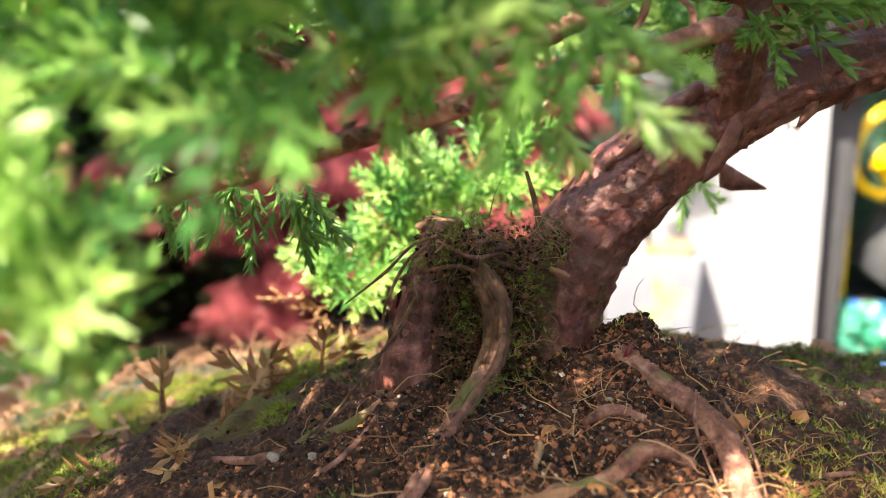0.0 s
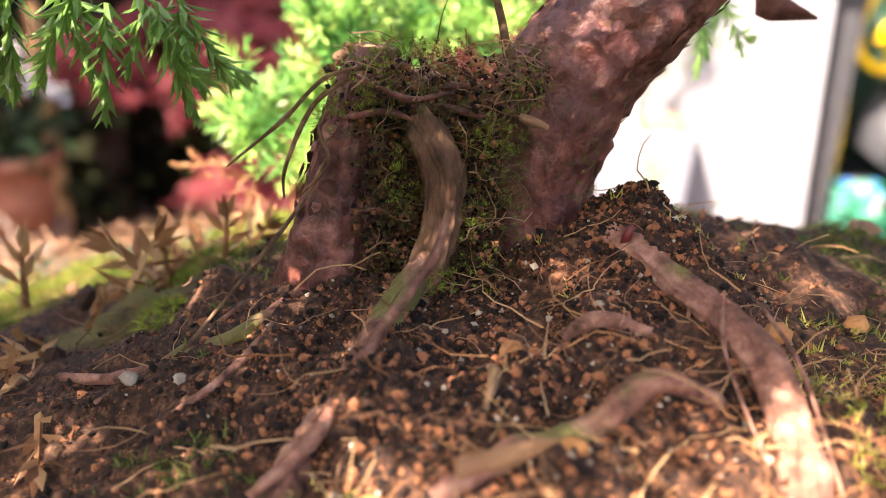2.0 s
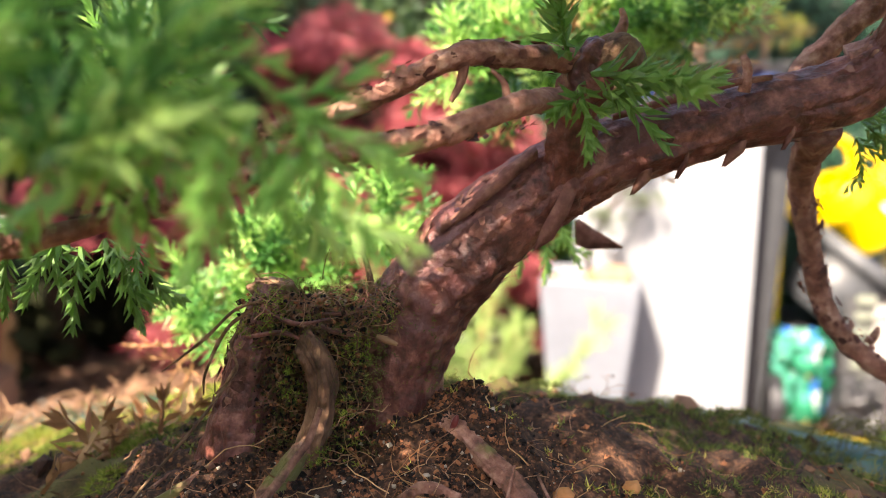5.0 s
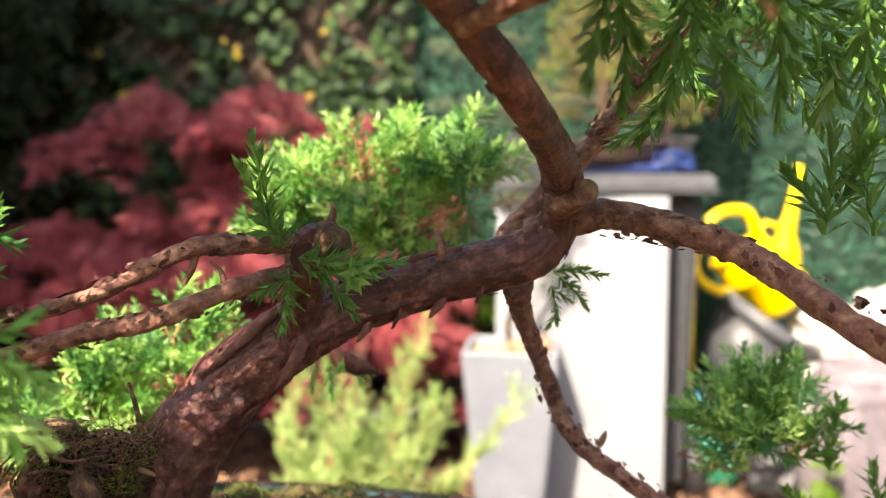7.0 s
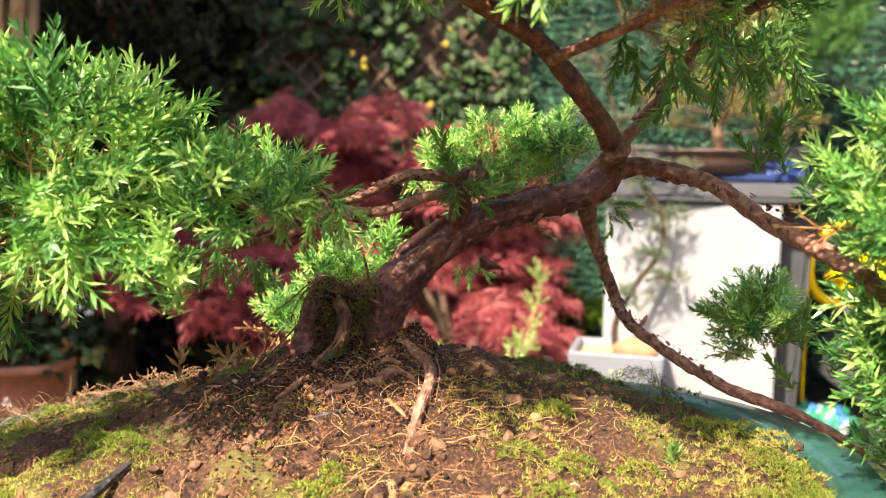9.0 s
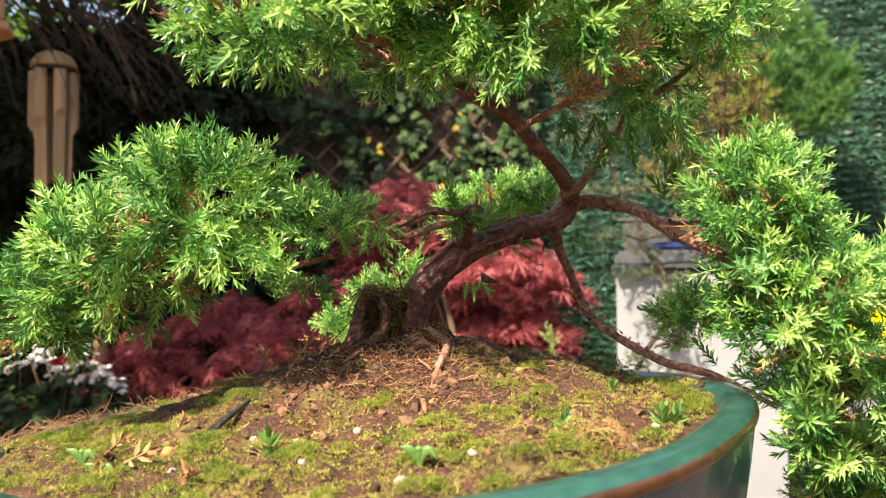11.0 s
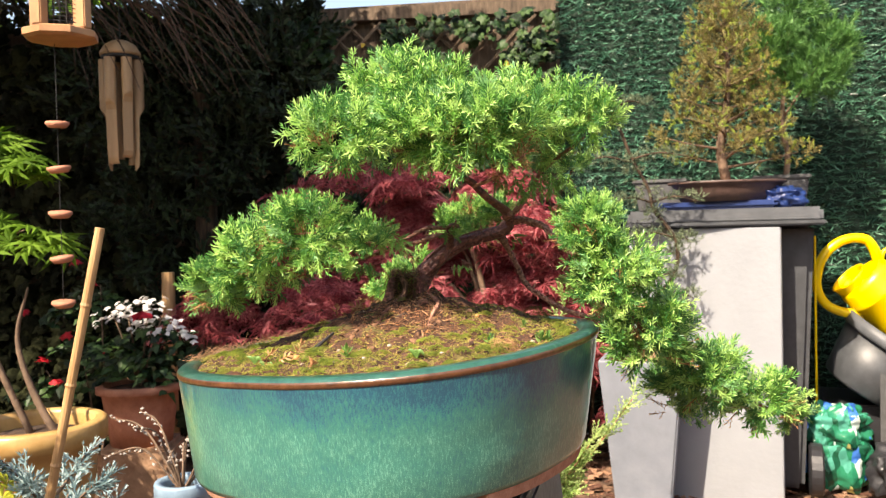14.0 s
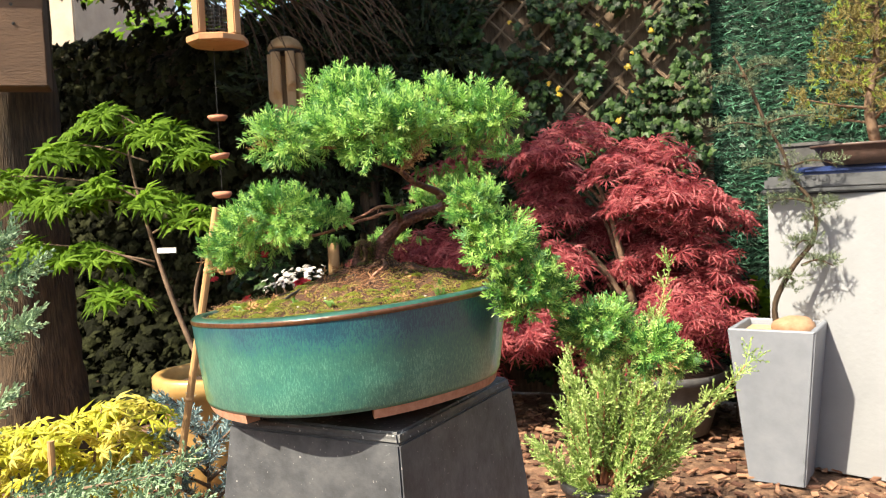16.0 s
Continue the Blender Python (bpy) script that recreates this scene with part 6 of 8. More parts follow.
v, f = join([(lambda b: ([tuple(q.co) for q in b.verts], [tuple(w.index for w in g.verts) for g in b.faces]))(box_mesh(0.3, 0.02, 2.11, 2.2, 0.07, 0.06, 0, 0))])
mesh_object("top_rail", v, f, FENCE_WOOD, trellis)

# ivy: leaves over the fence, thinner towards the corner
def ivy_patch(name, x0, x1, z0, z1, n, mat, label, size=(0.03, 0.065), lumps=9.0, cut=-0.1, y=3.52):
    px, pz = rng.uniform(x0, x1, n), rng.uniform(z0, z1, n)
    keep = np.array([noise.noise((a * lumps * 0.5, b * lumps * 0.5, 3.3)) > cut for a, b in zip(px, pz)])
    px, pz = px[keep], pz[keep]
    pos = np.column_stack([px, np.full(len(px), y) - rng.random(len(px)) * 0.09 + 0.02 * (0.42 - px) * 0, pz])
    d = np.column_stack([rng.normal(size=len(px)) * 0.45, -1 + rng.normal(size=len(px)) * 0.3, rng.random(len(px)) * 0.9])
    v, f = scatter(IVY_LEAVES, pos, d, rng.uniform(*size, len(px)))
    return tagged(mesh_object(name, v, f, mat), label, "ivy", kind="stuff")


ivy_patch("ivy", -0.95, 0.40, 0.1, 2.1, 4300, IVY, "green ivy leaves climbing the trellis", (0.03, 0.062), 14.0, cut=-0.04)
ivy_patch("yellow_ivy", -0.95, 0.36, 0.9, 2.0, 60, IVY_YELLOW, "a few yellowed ivy leaves on the trellis", (0.02, 0.04), 9, 0.12, 3.44)
ivy_patch("shade_hedge", -5.0, -0.8, 0.0, 2.22, 6500, LEAF_IN_SHADE, "dense ivy hedge, deep shade put into its leaf colour", (0.05, 0.10), 5, -0.8, 3.58)


# Near-black leaves added over sunlit ground to stand for tree shade.
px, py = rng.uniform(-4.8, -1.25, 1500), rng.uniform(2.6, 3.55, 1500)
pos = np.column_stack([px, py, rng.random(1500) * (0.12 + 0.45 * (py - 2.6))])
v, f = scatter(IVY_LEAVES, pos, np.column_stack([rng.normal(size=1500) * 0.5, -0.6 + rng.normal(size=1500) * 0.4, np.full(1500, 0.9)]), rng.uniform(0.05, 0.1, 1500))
tagged(mesh_object("ground_shade_ivy", v, f, LEAF_IN_SHADE), "near-black leaves added to darken the ground below the hedge", "ivy", kind="stuff")


def stems(paths, mat, parent, name="branch", sides=6, n=4, label=""):
    for p in paths:
        v, f = tube(p, sides, n, 0.15, 60)
        mesh_object(name, v, f, mat, parent, label, smooth=True)


def leafy_layers(centres, n, leaves, size, droop=0.35, flat=0.35):
    """Leaves in flat tiers round branch ends: rows of (x, y, z, spread)."""
    pos, dirs = [], []
    tot = sum(c[3] ** 2 for c in centres)
    for x, y, z, r in centres:
        k = max(4, int(n * r * r / tot))
        w, q = rng.uniform(0, 6.283, k), np.sqrt(rng.random(k)) * r
        pos.append(np.column_stack([x + q * np.cos(w), y + q * np.sin(w) * 0.8, z - droop * q * q / r + rng.normal(size=k) * r * flat * 0.35]))
        dirs.append(np.column_stack([np.cos(w) * 0.5 + rng.normal(size=k) * 0.35, np.sin(w) * 0.5 - 0.25 + rng.normal(size=k) * 0.35, np.full(k, 1.0)]))
    pos, dirs = np.vstack(pos), np.vstack(dirs)
    return scatter(leaves, pos, dirs, rng.uniform(*size, len(pos)))


# red laceleaf maple in a dark pot
round_pot("maple_pot", (0.2, 2.98, 0.02), 0.27, 0.27, DARK_POT, SOIL_DARK, "wide dark grey round pot holding the red maple", lip=0.01, foot=0.7)
maple = thing("red_maple", "red laceleaf maple with cascading feathery leaves in a dark pot", "tree", (0.2, 2.98, 0.27))
tiers, limbs = [], []
for k in range(46):
    a = rnd.uniform(0, 6.283)
    hgt = rnd.random() ** 0.8
    r = (0.80 * (1 - 0.55 * hgt ** 2)) * rnd.uniform(0.35, 1.0)
    x, y = -0.42 + r * math.cos(a) * 1.05, min(0.3, -0.05 + r * math.sin(a) * 0.55)
    z = 0.10 + 0.95 * hgt - 0.18 * (r / 0.8) ** 2
    x = x + 0.10 if hgt < 0.6 else x + 0.16
    tiers.append((x, y, z, rnd.uniform(0.12, 0.2)))
    if k % 3 == 0:
        limbs.append([(0, 0, -0.02, 0.022), (x * 0.15 - 0.02, y * 0.2, 0.2, 0.018), (x * 0.5, y * 0.5, z * 0.7 + 0.1, 0.009), (x, y, z, 0.003)])
tiers += [(0.22, -0.1, 0.45, 0.16), (0.24, -0.15, 0.30, 0.16), (0.15, -0.1, 0.6, 0.18), (0.25, -0.05, 0.18, 0.14), (0.05, -0.1, 0.75, 0.18), (-0.1, 0, 1.0, 0.18), (-0.35, 0, 1.1, 0.2), (-0.75, 0, 1.08, 0.2), (-0.95, 0, 0.95, 0.2)]
tiers += [(-1.45 + 0.11 * k, -0.1, 0.42 + 0.05 * k + 0.08 * math.sin(k * 2.3), 0.17) for k in range(6)]
tiers += [(-0.9 + 0.12 * k, -0.2, 0.35 + 0.22 * math.sin(k * 1.9), 0.17) for k in range(7)]
v, f = leafy_layers(tiers, 5600, RED_LEAVES, (0.05, 0.10), 0.6)
mesh_object("crown", v, f, RED_LEAF, maple, "layers of feathery red leaves")
stems(limbs, WOODY, maple, "branch")

shrub = thing("green_shrub", "low light-green leafy shrub behind the grey planter", "shrub", (0.5, 3.2, 0))
v, f = leafy_layers([(0, 0, 0.55, 0.14), (0.1, -0.05, 0.62, 0.12), (-0.05, -0.02, 0.42, 0.14), (0.12, 0, 0.45, 0.12)], 260, OVAL_LEAVES, (0.05, 0.09))
mesh_object("crown", v, f, GREEN_LEAF, shrub)
stems([[(0, 0, 0, 0.01), (0.02, 0, 0.3, 0.008), (0, 0, 0.55, 0.004)], [(0, 0, 0, 0.01), (0.08, -0.02, 0.3, 0.007), (0.1, -0.05, 0.6, 0.003)]], WOODY, shrub, "stem")

# white board leaning on the wheeled bin
BIN_T = math.atan2(2.38 - 2.544, 1.239 - 0.648)
bd = Vector((1.131 - 0.632, 2.442 - 2.669, 0))
board = part("white_board", box_mesh(0, 0.016, 0.0, bd.length, 0.03, 1.02, 0, 0.003), WHITE_PANEL)
board.location, board.rotation_euler = (0.8815, 2.5555, 0), (0, 0, math.atan2(bd.y, bd.x))
tagged(board, "tall white painted board standing against a wheeled bin", "board")

BX, BY = 1.045, 2.80
wbin = thing("wheeled_bin", "grey plastic wheeled bin with a flat lid", "wheelie bin", (BX, BY, 0))
wbin.rotation_euler = (0, 0, BIN_T)
part("body", box_mesh(0.012, 0.05, 0.03, 0.57, 0.44, 1.0, 0, 0.02, 0.85), BIN_GREY, wbin)
bin_lid = part("lid", box_mesh(-0.02, -0.02, 1.035, 0.68, 0.56, 0.055, 0, 0.012), BIN_LID, wbin, "flat grey lid with a raised edge")
part("lid_edge", box_mesh(-0.02, -0.02, 1.025, 0.70, 0.58, 0.018, 0, 0.006), BIN_GREY, bin_lid)
for sx in (-0.2, 0.24):
    v, f = lathe([(0.002, -0.025), (0.09, -0.025), (0.1, -0.018), (0.1, 0.018), (0.09, 0.025), (0.002, 0.025)], 24)
    w = mesh_object("wheel", v, f, BLACK_PLASTIC, wbin)
    w.matrix_local = pose(0.295, 0.1 if sx < 0 else -0.1, 0.1, 90, 0, 90)
tray = part("blue_tray", box_mesh(-0.05, 0, 0, 0.46, 0.36, 0.03, 0, 0.012), BLUE_PLASTIC)
tray.location, tray.rotation_euler = (1.02, 2.74, 1.0905), (0, 0, BIN_T)
tagged(tray, "blue plastic tray lying on the bin lid", "tray")

# spruce bonsai on the tray
round_pot("oval_bonsai_pot", (1.0, 2.66, 1.121), 0.21, 0.075, BROWN_POT, REDDISH_SOIL, "shallow dark brown oval bonsai pot with reddish grit", 1.0, 0.68, 0.008, 0.8)
spruce = thing("spruce_bonsai", "ochre spruce bonsai with fresh light green tips", "bonsai tree", (1.0, 2.66, 1.19))
SPRUCE_SHOOT = [needle_shoot(13, 0.9, 0.34, 0.040, 300 + k, side=2) for k in range(4)]
limbs, cl = [[(0, 0, 0, 0.02), (-0.02, 0, 0.15, 0.016), (0.01, 0.0, 0.35, 0.011), (0, 0, 0.68, 0.004)]], []
for k in range(34):
    h = 0.08 + 0.58 * (k / 34)
    r = 0.24 * (1 - h / 0.78) + 0.03
    a = k * 2.4
    e = (r * math.cos(a) * rnd.uniform(0.7, 1.1), r * math.sin(a) * 0.8, h + 0.03)
    limbs.append([(0, 0, h - 0.02, 0.006), (e[0] * 0.5, e[1] * 0.5, h, 0.004), (*e, 0.002)])
    cl.append((e[0], e[1], e[2], 0.055, 0.055, 0.032, 1.0))
    cl.append((e[0] * 0.55, e[1] * 0.55, e[2] - 0.01, 0.05, 0.05, 0.03, 0.8))
p, d = blob_points(cl, 950, 0.2)
v, f = scatter(SPRUCE_SHOOT, p, d, rng.uniform(0.022, 0.04, len(p)))
mesh_object("crown", v, f, SPRUCE_OLD, spruce, "ochre brown needle clumps")
p, d = blob_points([c for k, c in enumerate(cl) if k % 2 == 0], 560, 0.9)
v, f = scatter(SPRUCE_SHOOT, p, d, rng.uniform(0.018, 0.028, len(p)))
mesh_object("new_growth", v, f, SPRUCE_NEW, spruce, "fresh yellow-green tips")
stems(limbs, WOODY, spruce, "branch")

for nm, x, y, sz in (("grey_plastic_pot", 0.80, 2.92, 0.12), ("grey_plastic_pot", 1.26, 2.86, 0.12)):
    tt = thing(nm, "square grey plastic pot standing on the bin lid", "plant pot", (x, y, 1.09), group="pots on the bin")
    part("body", box_mesh(0, 0, 0, 0.2, 0.18, sz, BIN_T, 0.006, 0.85), DARK_POT, tt)
    part("rim", box_mesh(0, 0, sz - 0.004, 0.215, 0.195, 0.016, BIN_T, 0.004), DARK_POT, tt)
pine = thing("pine_bonsai", "bright green airy pine with a bare leaning trunk", "bonsai tree", (1.27, 2.87, 1.2))
cl = [(0.1, 0, 0.42, 0.16, 0.12, 0.1, 0.7), (-0.02, 0.02, 0.55, 0.14, 0.12, 0.12, 0.7), (0.2, 0.02, 0.55, 0.12, 0.1, 0.1, 0.7), (0.05, 0, 0.7, 0.12, 0.1, 0.1, 0.6), (-0.12, 0, 0.38, 0.1, 0.08, 0.06, 0.6)]
p, d = blob_points(cl, 1500, 0.1)
PINE_SHOOT = [needle_shoot(16, 0.6, 0.7, 0.025, 320 + k, side=1, spread=(0.9, 0.4)) for k in range(4)]
v, f = scatter(PINE_SHOOT, p, d, rng.uniform(0.04, 0.07, len(p)))
mesh_object("crown", v, f, PINE_NEEDLE, pine)
stems([[(0, 0, -0.06, 0.014), (0.02, 0, 0.1, 0.012), (0.0, 0, 0.25, 0.01), (0.03, 0, 0.6, 0.005)], [(0, 0, 0.25, 0.006), (0.1, 0, 0.4, 0.004), (0.2, 0, 0.55, 0.002)], [(0, 0, 0.25, 0.006), (-0.12, 0, 0.36, 0.003)]], WOODY, pine, "branch")

# tall grey planter with a trained cedar
planter = thing("tall_planter", "tall tapered light grey planter filled with tan gravel", "planter", (0.655, 2.50, 0))
planter.rotation_euler = (0, 0, radians(-13))
bm = bmesh.new()
rings = []
for h, z in ((0.095, 0.0), (0.145, 0.553), (0.142, 0.557), (0.126, 0.557), (0.124, 0.553), (0.118, 0.515)):
    rings.append([bm.verts.new((sx * h, sy * h, z)) for sx, sy in ((-1, -1), (1, -1), (1, 1), (-1, 1))])
for a, b in zip(rings[:-1], rings[1:]):
    for k in range(4):
        bm.faces.new((a[k], a[(k + 1) % 4], b[(k + 1) % 4], b[k]))
bm.faces.new(rings[0][::-1])
bmesh.ops.bevel(bm, geom=[e for e in bm.edges if abs(e.verts[0].co.z - e.verts[1].co.z) > 0.3], offset=0.006, segments=3, affect="EDGES")
part("body", bm, GREY_PLANTER, planter)
part("gravel", box_mesh(0, 0, 0.50, 0.24, 0.24, 0.035, 0, 0.004), GRAVEL, planter, "tan gravel")
bm = bmesh.new()
bmesh.ops.create_icosphere(bm, subdivisions=3, radius=1)
for q in bm.verts:
    q.co *= 1 + 0.12 * noise.noise(q.co * 1.6)
    q.co = Vector((q.co.x * 0.075, q.co.y * 0.05, q.co.z * 0.042))
stone = part("stone", bm, STONE, smooth=True)
stone.location = (0.705, 2.45, 0.555)
tagged(stone, "smooth brown stone lying on the planter gravel", "stone")
cedar = thing("trained_cedar", "thin grey-green cedar with a twisting stem in the tall planter", "bonsai tree", (0.655, 2.50, 0.53))
stem = [(0.0, 0, 0, 0.012), (-0.01, 0, 0.1, 0.010), (0.05, 0, 0.23, 0.009), (0.12, 0, 0.33, 0.008), (0.125, 0, 0.45, 0.007), (0.05, 0, 0.56, 0.007), (0.03, 0, 0.64, 0.006), (-0.03, 0, 0.76, 0.006), (-0.09, 0, 0.92, 0.006), (-0.13, 0, 1.0, 0.003)]
br = [stem]
cl = []
for h, x, r, side in ((0.93, -0.09, 0.15, -1), (0.95, -0.09, 0.12, 1), (0.75, -0.03, 0.19, -1), (0.76, -0.03, 0.2, 1), (0.6, 0.04, 0.15, -1), (0.6, 0.04, 0.16, 1), (0.47, 0.12, 0.16, -1), (0.45, 0.125, 0.05, 1), (0.32, 0.12, 0.06, -1), (0.25, 0.08, 0.1, 1), (0.2, 0.05, 0.05, -1)):
    br.append([(x, 0, h - 0.01, 0.005), (x + side * r * 0.5, -0.02, h + 0.01, 0.003), (x + side * r, -0.03, h - 0.01, 0.0015)])
    for q in (0.3, 0.55, 0.8, 1.0):
        cl.append((x + side * r * q, -0.02 * q, h + 0.004, 0.03, 0.028, 0.012, 1.0))
    cl.append((x, 0, h - 0.05, 0.03, 0.03, 0.035, 0.5))
for x, _, z, r in stem[3:]:
    cl.append((x, -0.01, z, 0.03, 0.03, 0.03, 0.7))
stems(br, TREE_BARK, cedar, "branch")
p, d = blob_points(cl, 1700, 0.1)
v, f = scatter(SPRUCE_SHOOT, p, d, rng.uniform(0.02, 0.032, len(p)))
mesh_object("foliage", v, f, CEDAR_NEEDLE, cedar)

# golden juniper behind the plinth
SPRAY = [needle_shoot(20, 1.0, 0.18, 0.036, 340 + k, side=3, spread=(0.8, 0.35)) for k in range(5)]
gold = thing("golden_juniper", "yellow-green feathery juniper with upright sprays", "shrub", (0.12, 1.76, 0.06))
limbs, p, d = [], [], []
for k in range(44):
    a = rnd.uniform(0, 6.283)
    r = rnd.uniform(0.05, 0.2)
    e = Vector((r * math.cos(a) * 1.15 + 0.04, r * math.sin(a) * 0.7, rnd.uniform(0.30, 0.58) - 0.3 * r))
    if k > 30:
        e = Vector((math.cos(a) * rnd.uniform(0.16, 0.24), math.sin(a) * 0.17, rnd.uniform(0.08, 0.26)))
    if k < 5:
        e = Vector(((0.22, 0.0, 0.76), (0.42, 0.12, 0.47), (0.30, 0.02, 0.38), (-0.08, 0.0, 0.58), (0.17, 0.0, 0.60))[k])
    b = Vector((0, 0, 0.08)) + Vector((e.x * 0.15, e.y * 0.15, 0.02))
    m = b.lerp(e, 0.5) + Vector((0, 0, -0.03))
    limbs.append([(*b, 0.007), (*m, 0.004), (*e, 0.0012)])
    for q in np.linspace(0.25, 1, 11):
        c = b.lerp(m, q * 2) if q < 0.5 else m.lerp(e, q * 2 - 1)
        for _ in range(2):
            p.append(c)
            d.append((e - b).normalized() + Vector((rnd.gauss(0, 0.45), rnd.gauss(0, 0.45), 0.3)))
v, f = scatter(SPRAY, np.array(p), np.array(d), rng.uniform(0.05, 0.085, len(p)))
mesh_object("foliage", v, f, GOLD_NEEDLE, gold)
stems(limbs, TERRACOTTA, gold, "stem", label="reddish brown stems")
round_pot("black_pot", (0.14, 1.76, 0.0), 0.13, 0.2, BLACK_PLASTIC, SOIL_DARK, "black plastic pot of the golden juniper", lip=0.008)

# green maple in an ochre pot
round_pot("ochre_pot", (-1.225, 1.72, 0.0), 0.178, 0.5, OCHRE_GLAZE, SOIL_DARK, "ochre glazed round garden pot", lip=0.022, foot=0.74)
gm = thing("green_maple", "young green maple with hand-shaped leaves and a thin stem", "tree", (-1.24, 1.7, 0.45))
tiers = [(-0.45, -0.05, 0.85, 0.16), (-0.28, -0.05, 0.95, 0.15), (-0.1, 0, 0.9, 0.15), (0.02, 0, 0.82, 0.14), (-0.5, -0.1, 0.68, 0.16), (-0.3, -0.08, 0.70, 0.15), (-0.12, -0.02, 0.66, 0.13), (0.05, 0.0, 0.6, 0.13),
         (-0.6, -0.1, 0.5, 0.14), (-0.35, -0.1, 0.48, 0.14), (-0.25, -0.1, 0.34, 0.12), (-0.7, -0.1, 0.75, 0.14)]
tiers = [(x - 0.03, y, z + 0.02, r * 0.9) for x, y, z, r in tiers]
v, f = leafy_layers(tiers, 330, GREEN_LEAVES, (0.075, 0.11), 0.5, 0.2)
mesh_object("crown", v, f, GREEN_LEAF, gm)
limbs = [[(0.02, 0.0, 0.0, 0.011), (-0.08, -0.02, 0.25, 0.009), (-0.16, -0.03, 0.5, 0.007), (-0.22, -0.04, 0.75, 0.005), (-0.24, -0.05, 0.95, 0.003)], [(0.1, 0, 0.0, 0.012), (0.02, 0, 0.15, 0.01), (-0.02, 0, 0.3, 0.007), (0.02, 0, 0.45, 0.003)]]
limbs += [[(-0.16, -0.03, c[2] - 0.08, 0.004), (c[0] * 0.6 - 0.05, c[1], c[2] - 0.02, 0.003), (c[0], c[1], c[2], 0.0015)] for c in tiers]
stems(limbs, WOODY, gm, "stem")
part("label", box_mesh(-0.08, -0.06, 0.47, 0.07, 0.002, 0.018, radians(10), 0), LABEL_WHITE, gm, "blank white plant label")

# golden maple and blue spruce low down
ym = thing("golden_maple", "low golden-yellow leafy maple shrub", "shrub", (-1.05, 0.92, 0.0))
tiers = [(rnd.uniform(-0.34, 0.14), rnd.uniform(-0.15, 0.15), rnd.uniform(0.36, 0.60), rnd.uniform(0.08, 0.13)) for _ in range(26)]
v, f = leafy_layers(tiers, 380, GREEN_LEAVES, (0.045, 0.075), 0.5)
mesh_object("crown", v, f, YELLOW_LEAF, ym)
stems([[(0, 0, 0, 0.01), (c[0] * 0.4, c[1] * 0.4, c[2] * 0.6, 0.005), (c[0], c[1], c[2], 0.002)] for c in tiers[::2]], WOODY, ym, "stem")
bs = thing("blue_spruce", "small young blue-grey spruce shrub", "shrub", (-0.83, 1.15, 0.0))
p, d, limbs = [], [], []
for k in range(26):
    a, h = k * 2.4, 0.12 + 0.4 * k / 26
    r = 0.2 * (1 - h / 0.62) + 0.05
    e = Vector((r * math.cos(a), r * math.sin(a), h + 0.05))
    limbs.append([(0, 0, h - 0.04, 0.006), (*(e * 0.5 + Vector((0, 0, h * 0.45))), 0.004), (*e, 0.002)])
    for q in np.linspace(0.3, 1.0, 8):
        p.append(Vector((0, 0, h - 0.04)).lerp(e, q))
        d.append(e - Vector((0, 0, h)) + Vector((rnd.gauss(0, 0.1), rnd.gauss(0, 0.1), 0.03)))
v, f = scatter(SPRUCE_SHOOT, np.array(p), np.array(d), rng.uniform(0.05, 0.075, len(p)))
mesh_object("foliage", v, f, BLUE_NEEDLE, bs)
stems(limbs, WOODY, bs, "stem")

# grey-green cypress reaching in at the near side
cy = thing("grey_cypress", "grey-green feathery cypress with drooping sprays", "shrub", (-0.95, 0.48, 0.0))
p, d, limbs = [], [], []
for e in ((0.55, 0.0, 0.60), (0.50, -0.06, 0.54), (0.62, -0.04, 0.55), (0.3, -0.05, 0.86), (0.26, 0.0, 0.95), (0.2, 0, 1.0), (0.40, -0.1, 0.56), (0.24, -0.08, 0.7)):
    e = Vector(e)
    b = Vector((0, 0, e.z - 0.12))
    limbs.append([(*b, 0.008), (*b.lerp(e, 0.5), 0.005), (*e, 0.0015)])
    for q in np.linspace(0.3, 1.0, 16):
        for s in (-1, 1):
            p.append(b.lerp(e, q))
            d.append((e - b).normalized() + Vector((0, 0, 0.35 * s)) + Vector((rnd.gauss(0, 0.15), s * 0.4, rnd.gauss(0, 0.15))))
v, f = scatter(SPRAY, np.array(p), np.array(d), rng.uniform(0.05, 0.09, len(p)))
mesh_object("foliage", v, f, GREY_NEEDLE, cy)
stems(limbs + [[(0, 0, 0, 0.02), (0, 0, 1.0, 0.008)]], WOODY, cy, "stem")

# bamboo cane
cane = thing("bamboo_cane", "leaning tan bamboo cane stuck in the ground", "garden cane", (-0.68, 0.70, 0.0))
top = Vector((-0.457 + 0.68, 0.745 - 0.70, 1.057))
pts = []
for k in range(9):
    q = k / 8
    c = top * q
    pts += [(*c, 0.0078), (*(c + top * 0.004), 0.0092), (*(c + top * 0.008), 0.0078)] if 0 < k < 8 else [(*c, 0.0078)]
v, f = tube(pts, 12, 1)
mesh_object("pole", v, f, BAMBOO, cane)
sc = thing("short_cane", "short pale cane end among the flowers", "garden cane", (-1.35, 2.9, 0.0))
v, f = tube([(0, 0, 0, 0.03), (0.0, 0, 0.4, 0.029), (0.0, 0, 0.88, 0.028)], 12, 1)
mesh_object("pole", v, f, BAMBOO, sc)

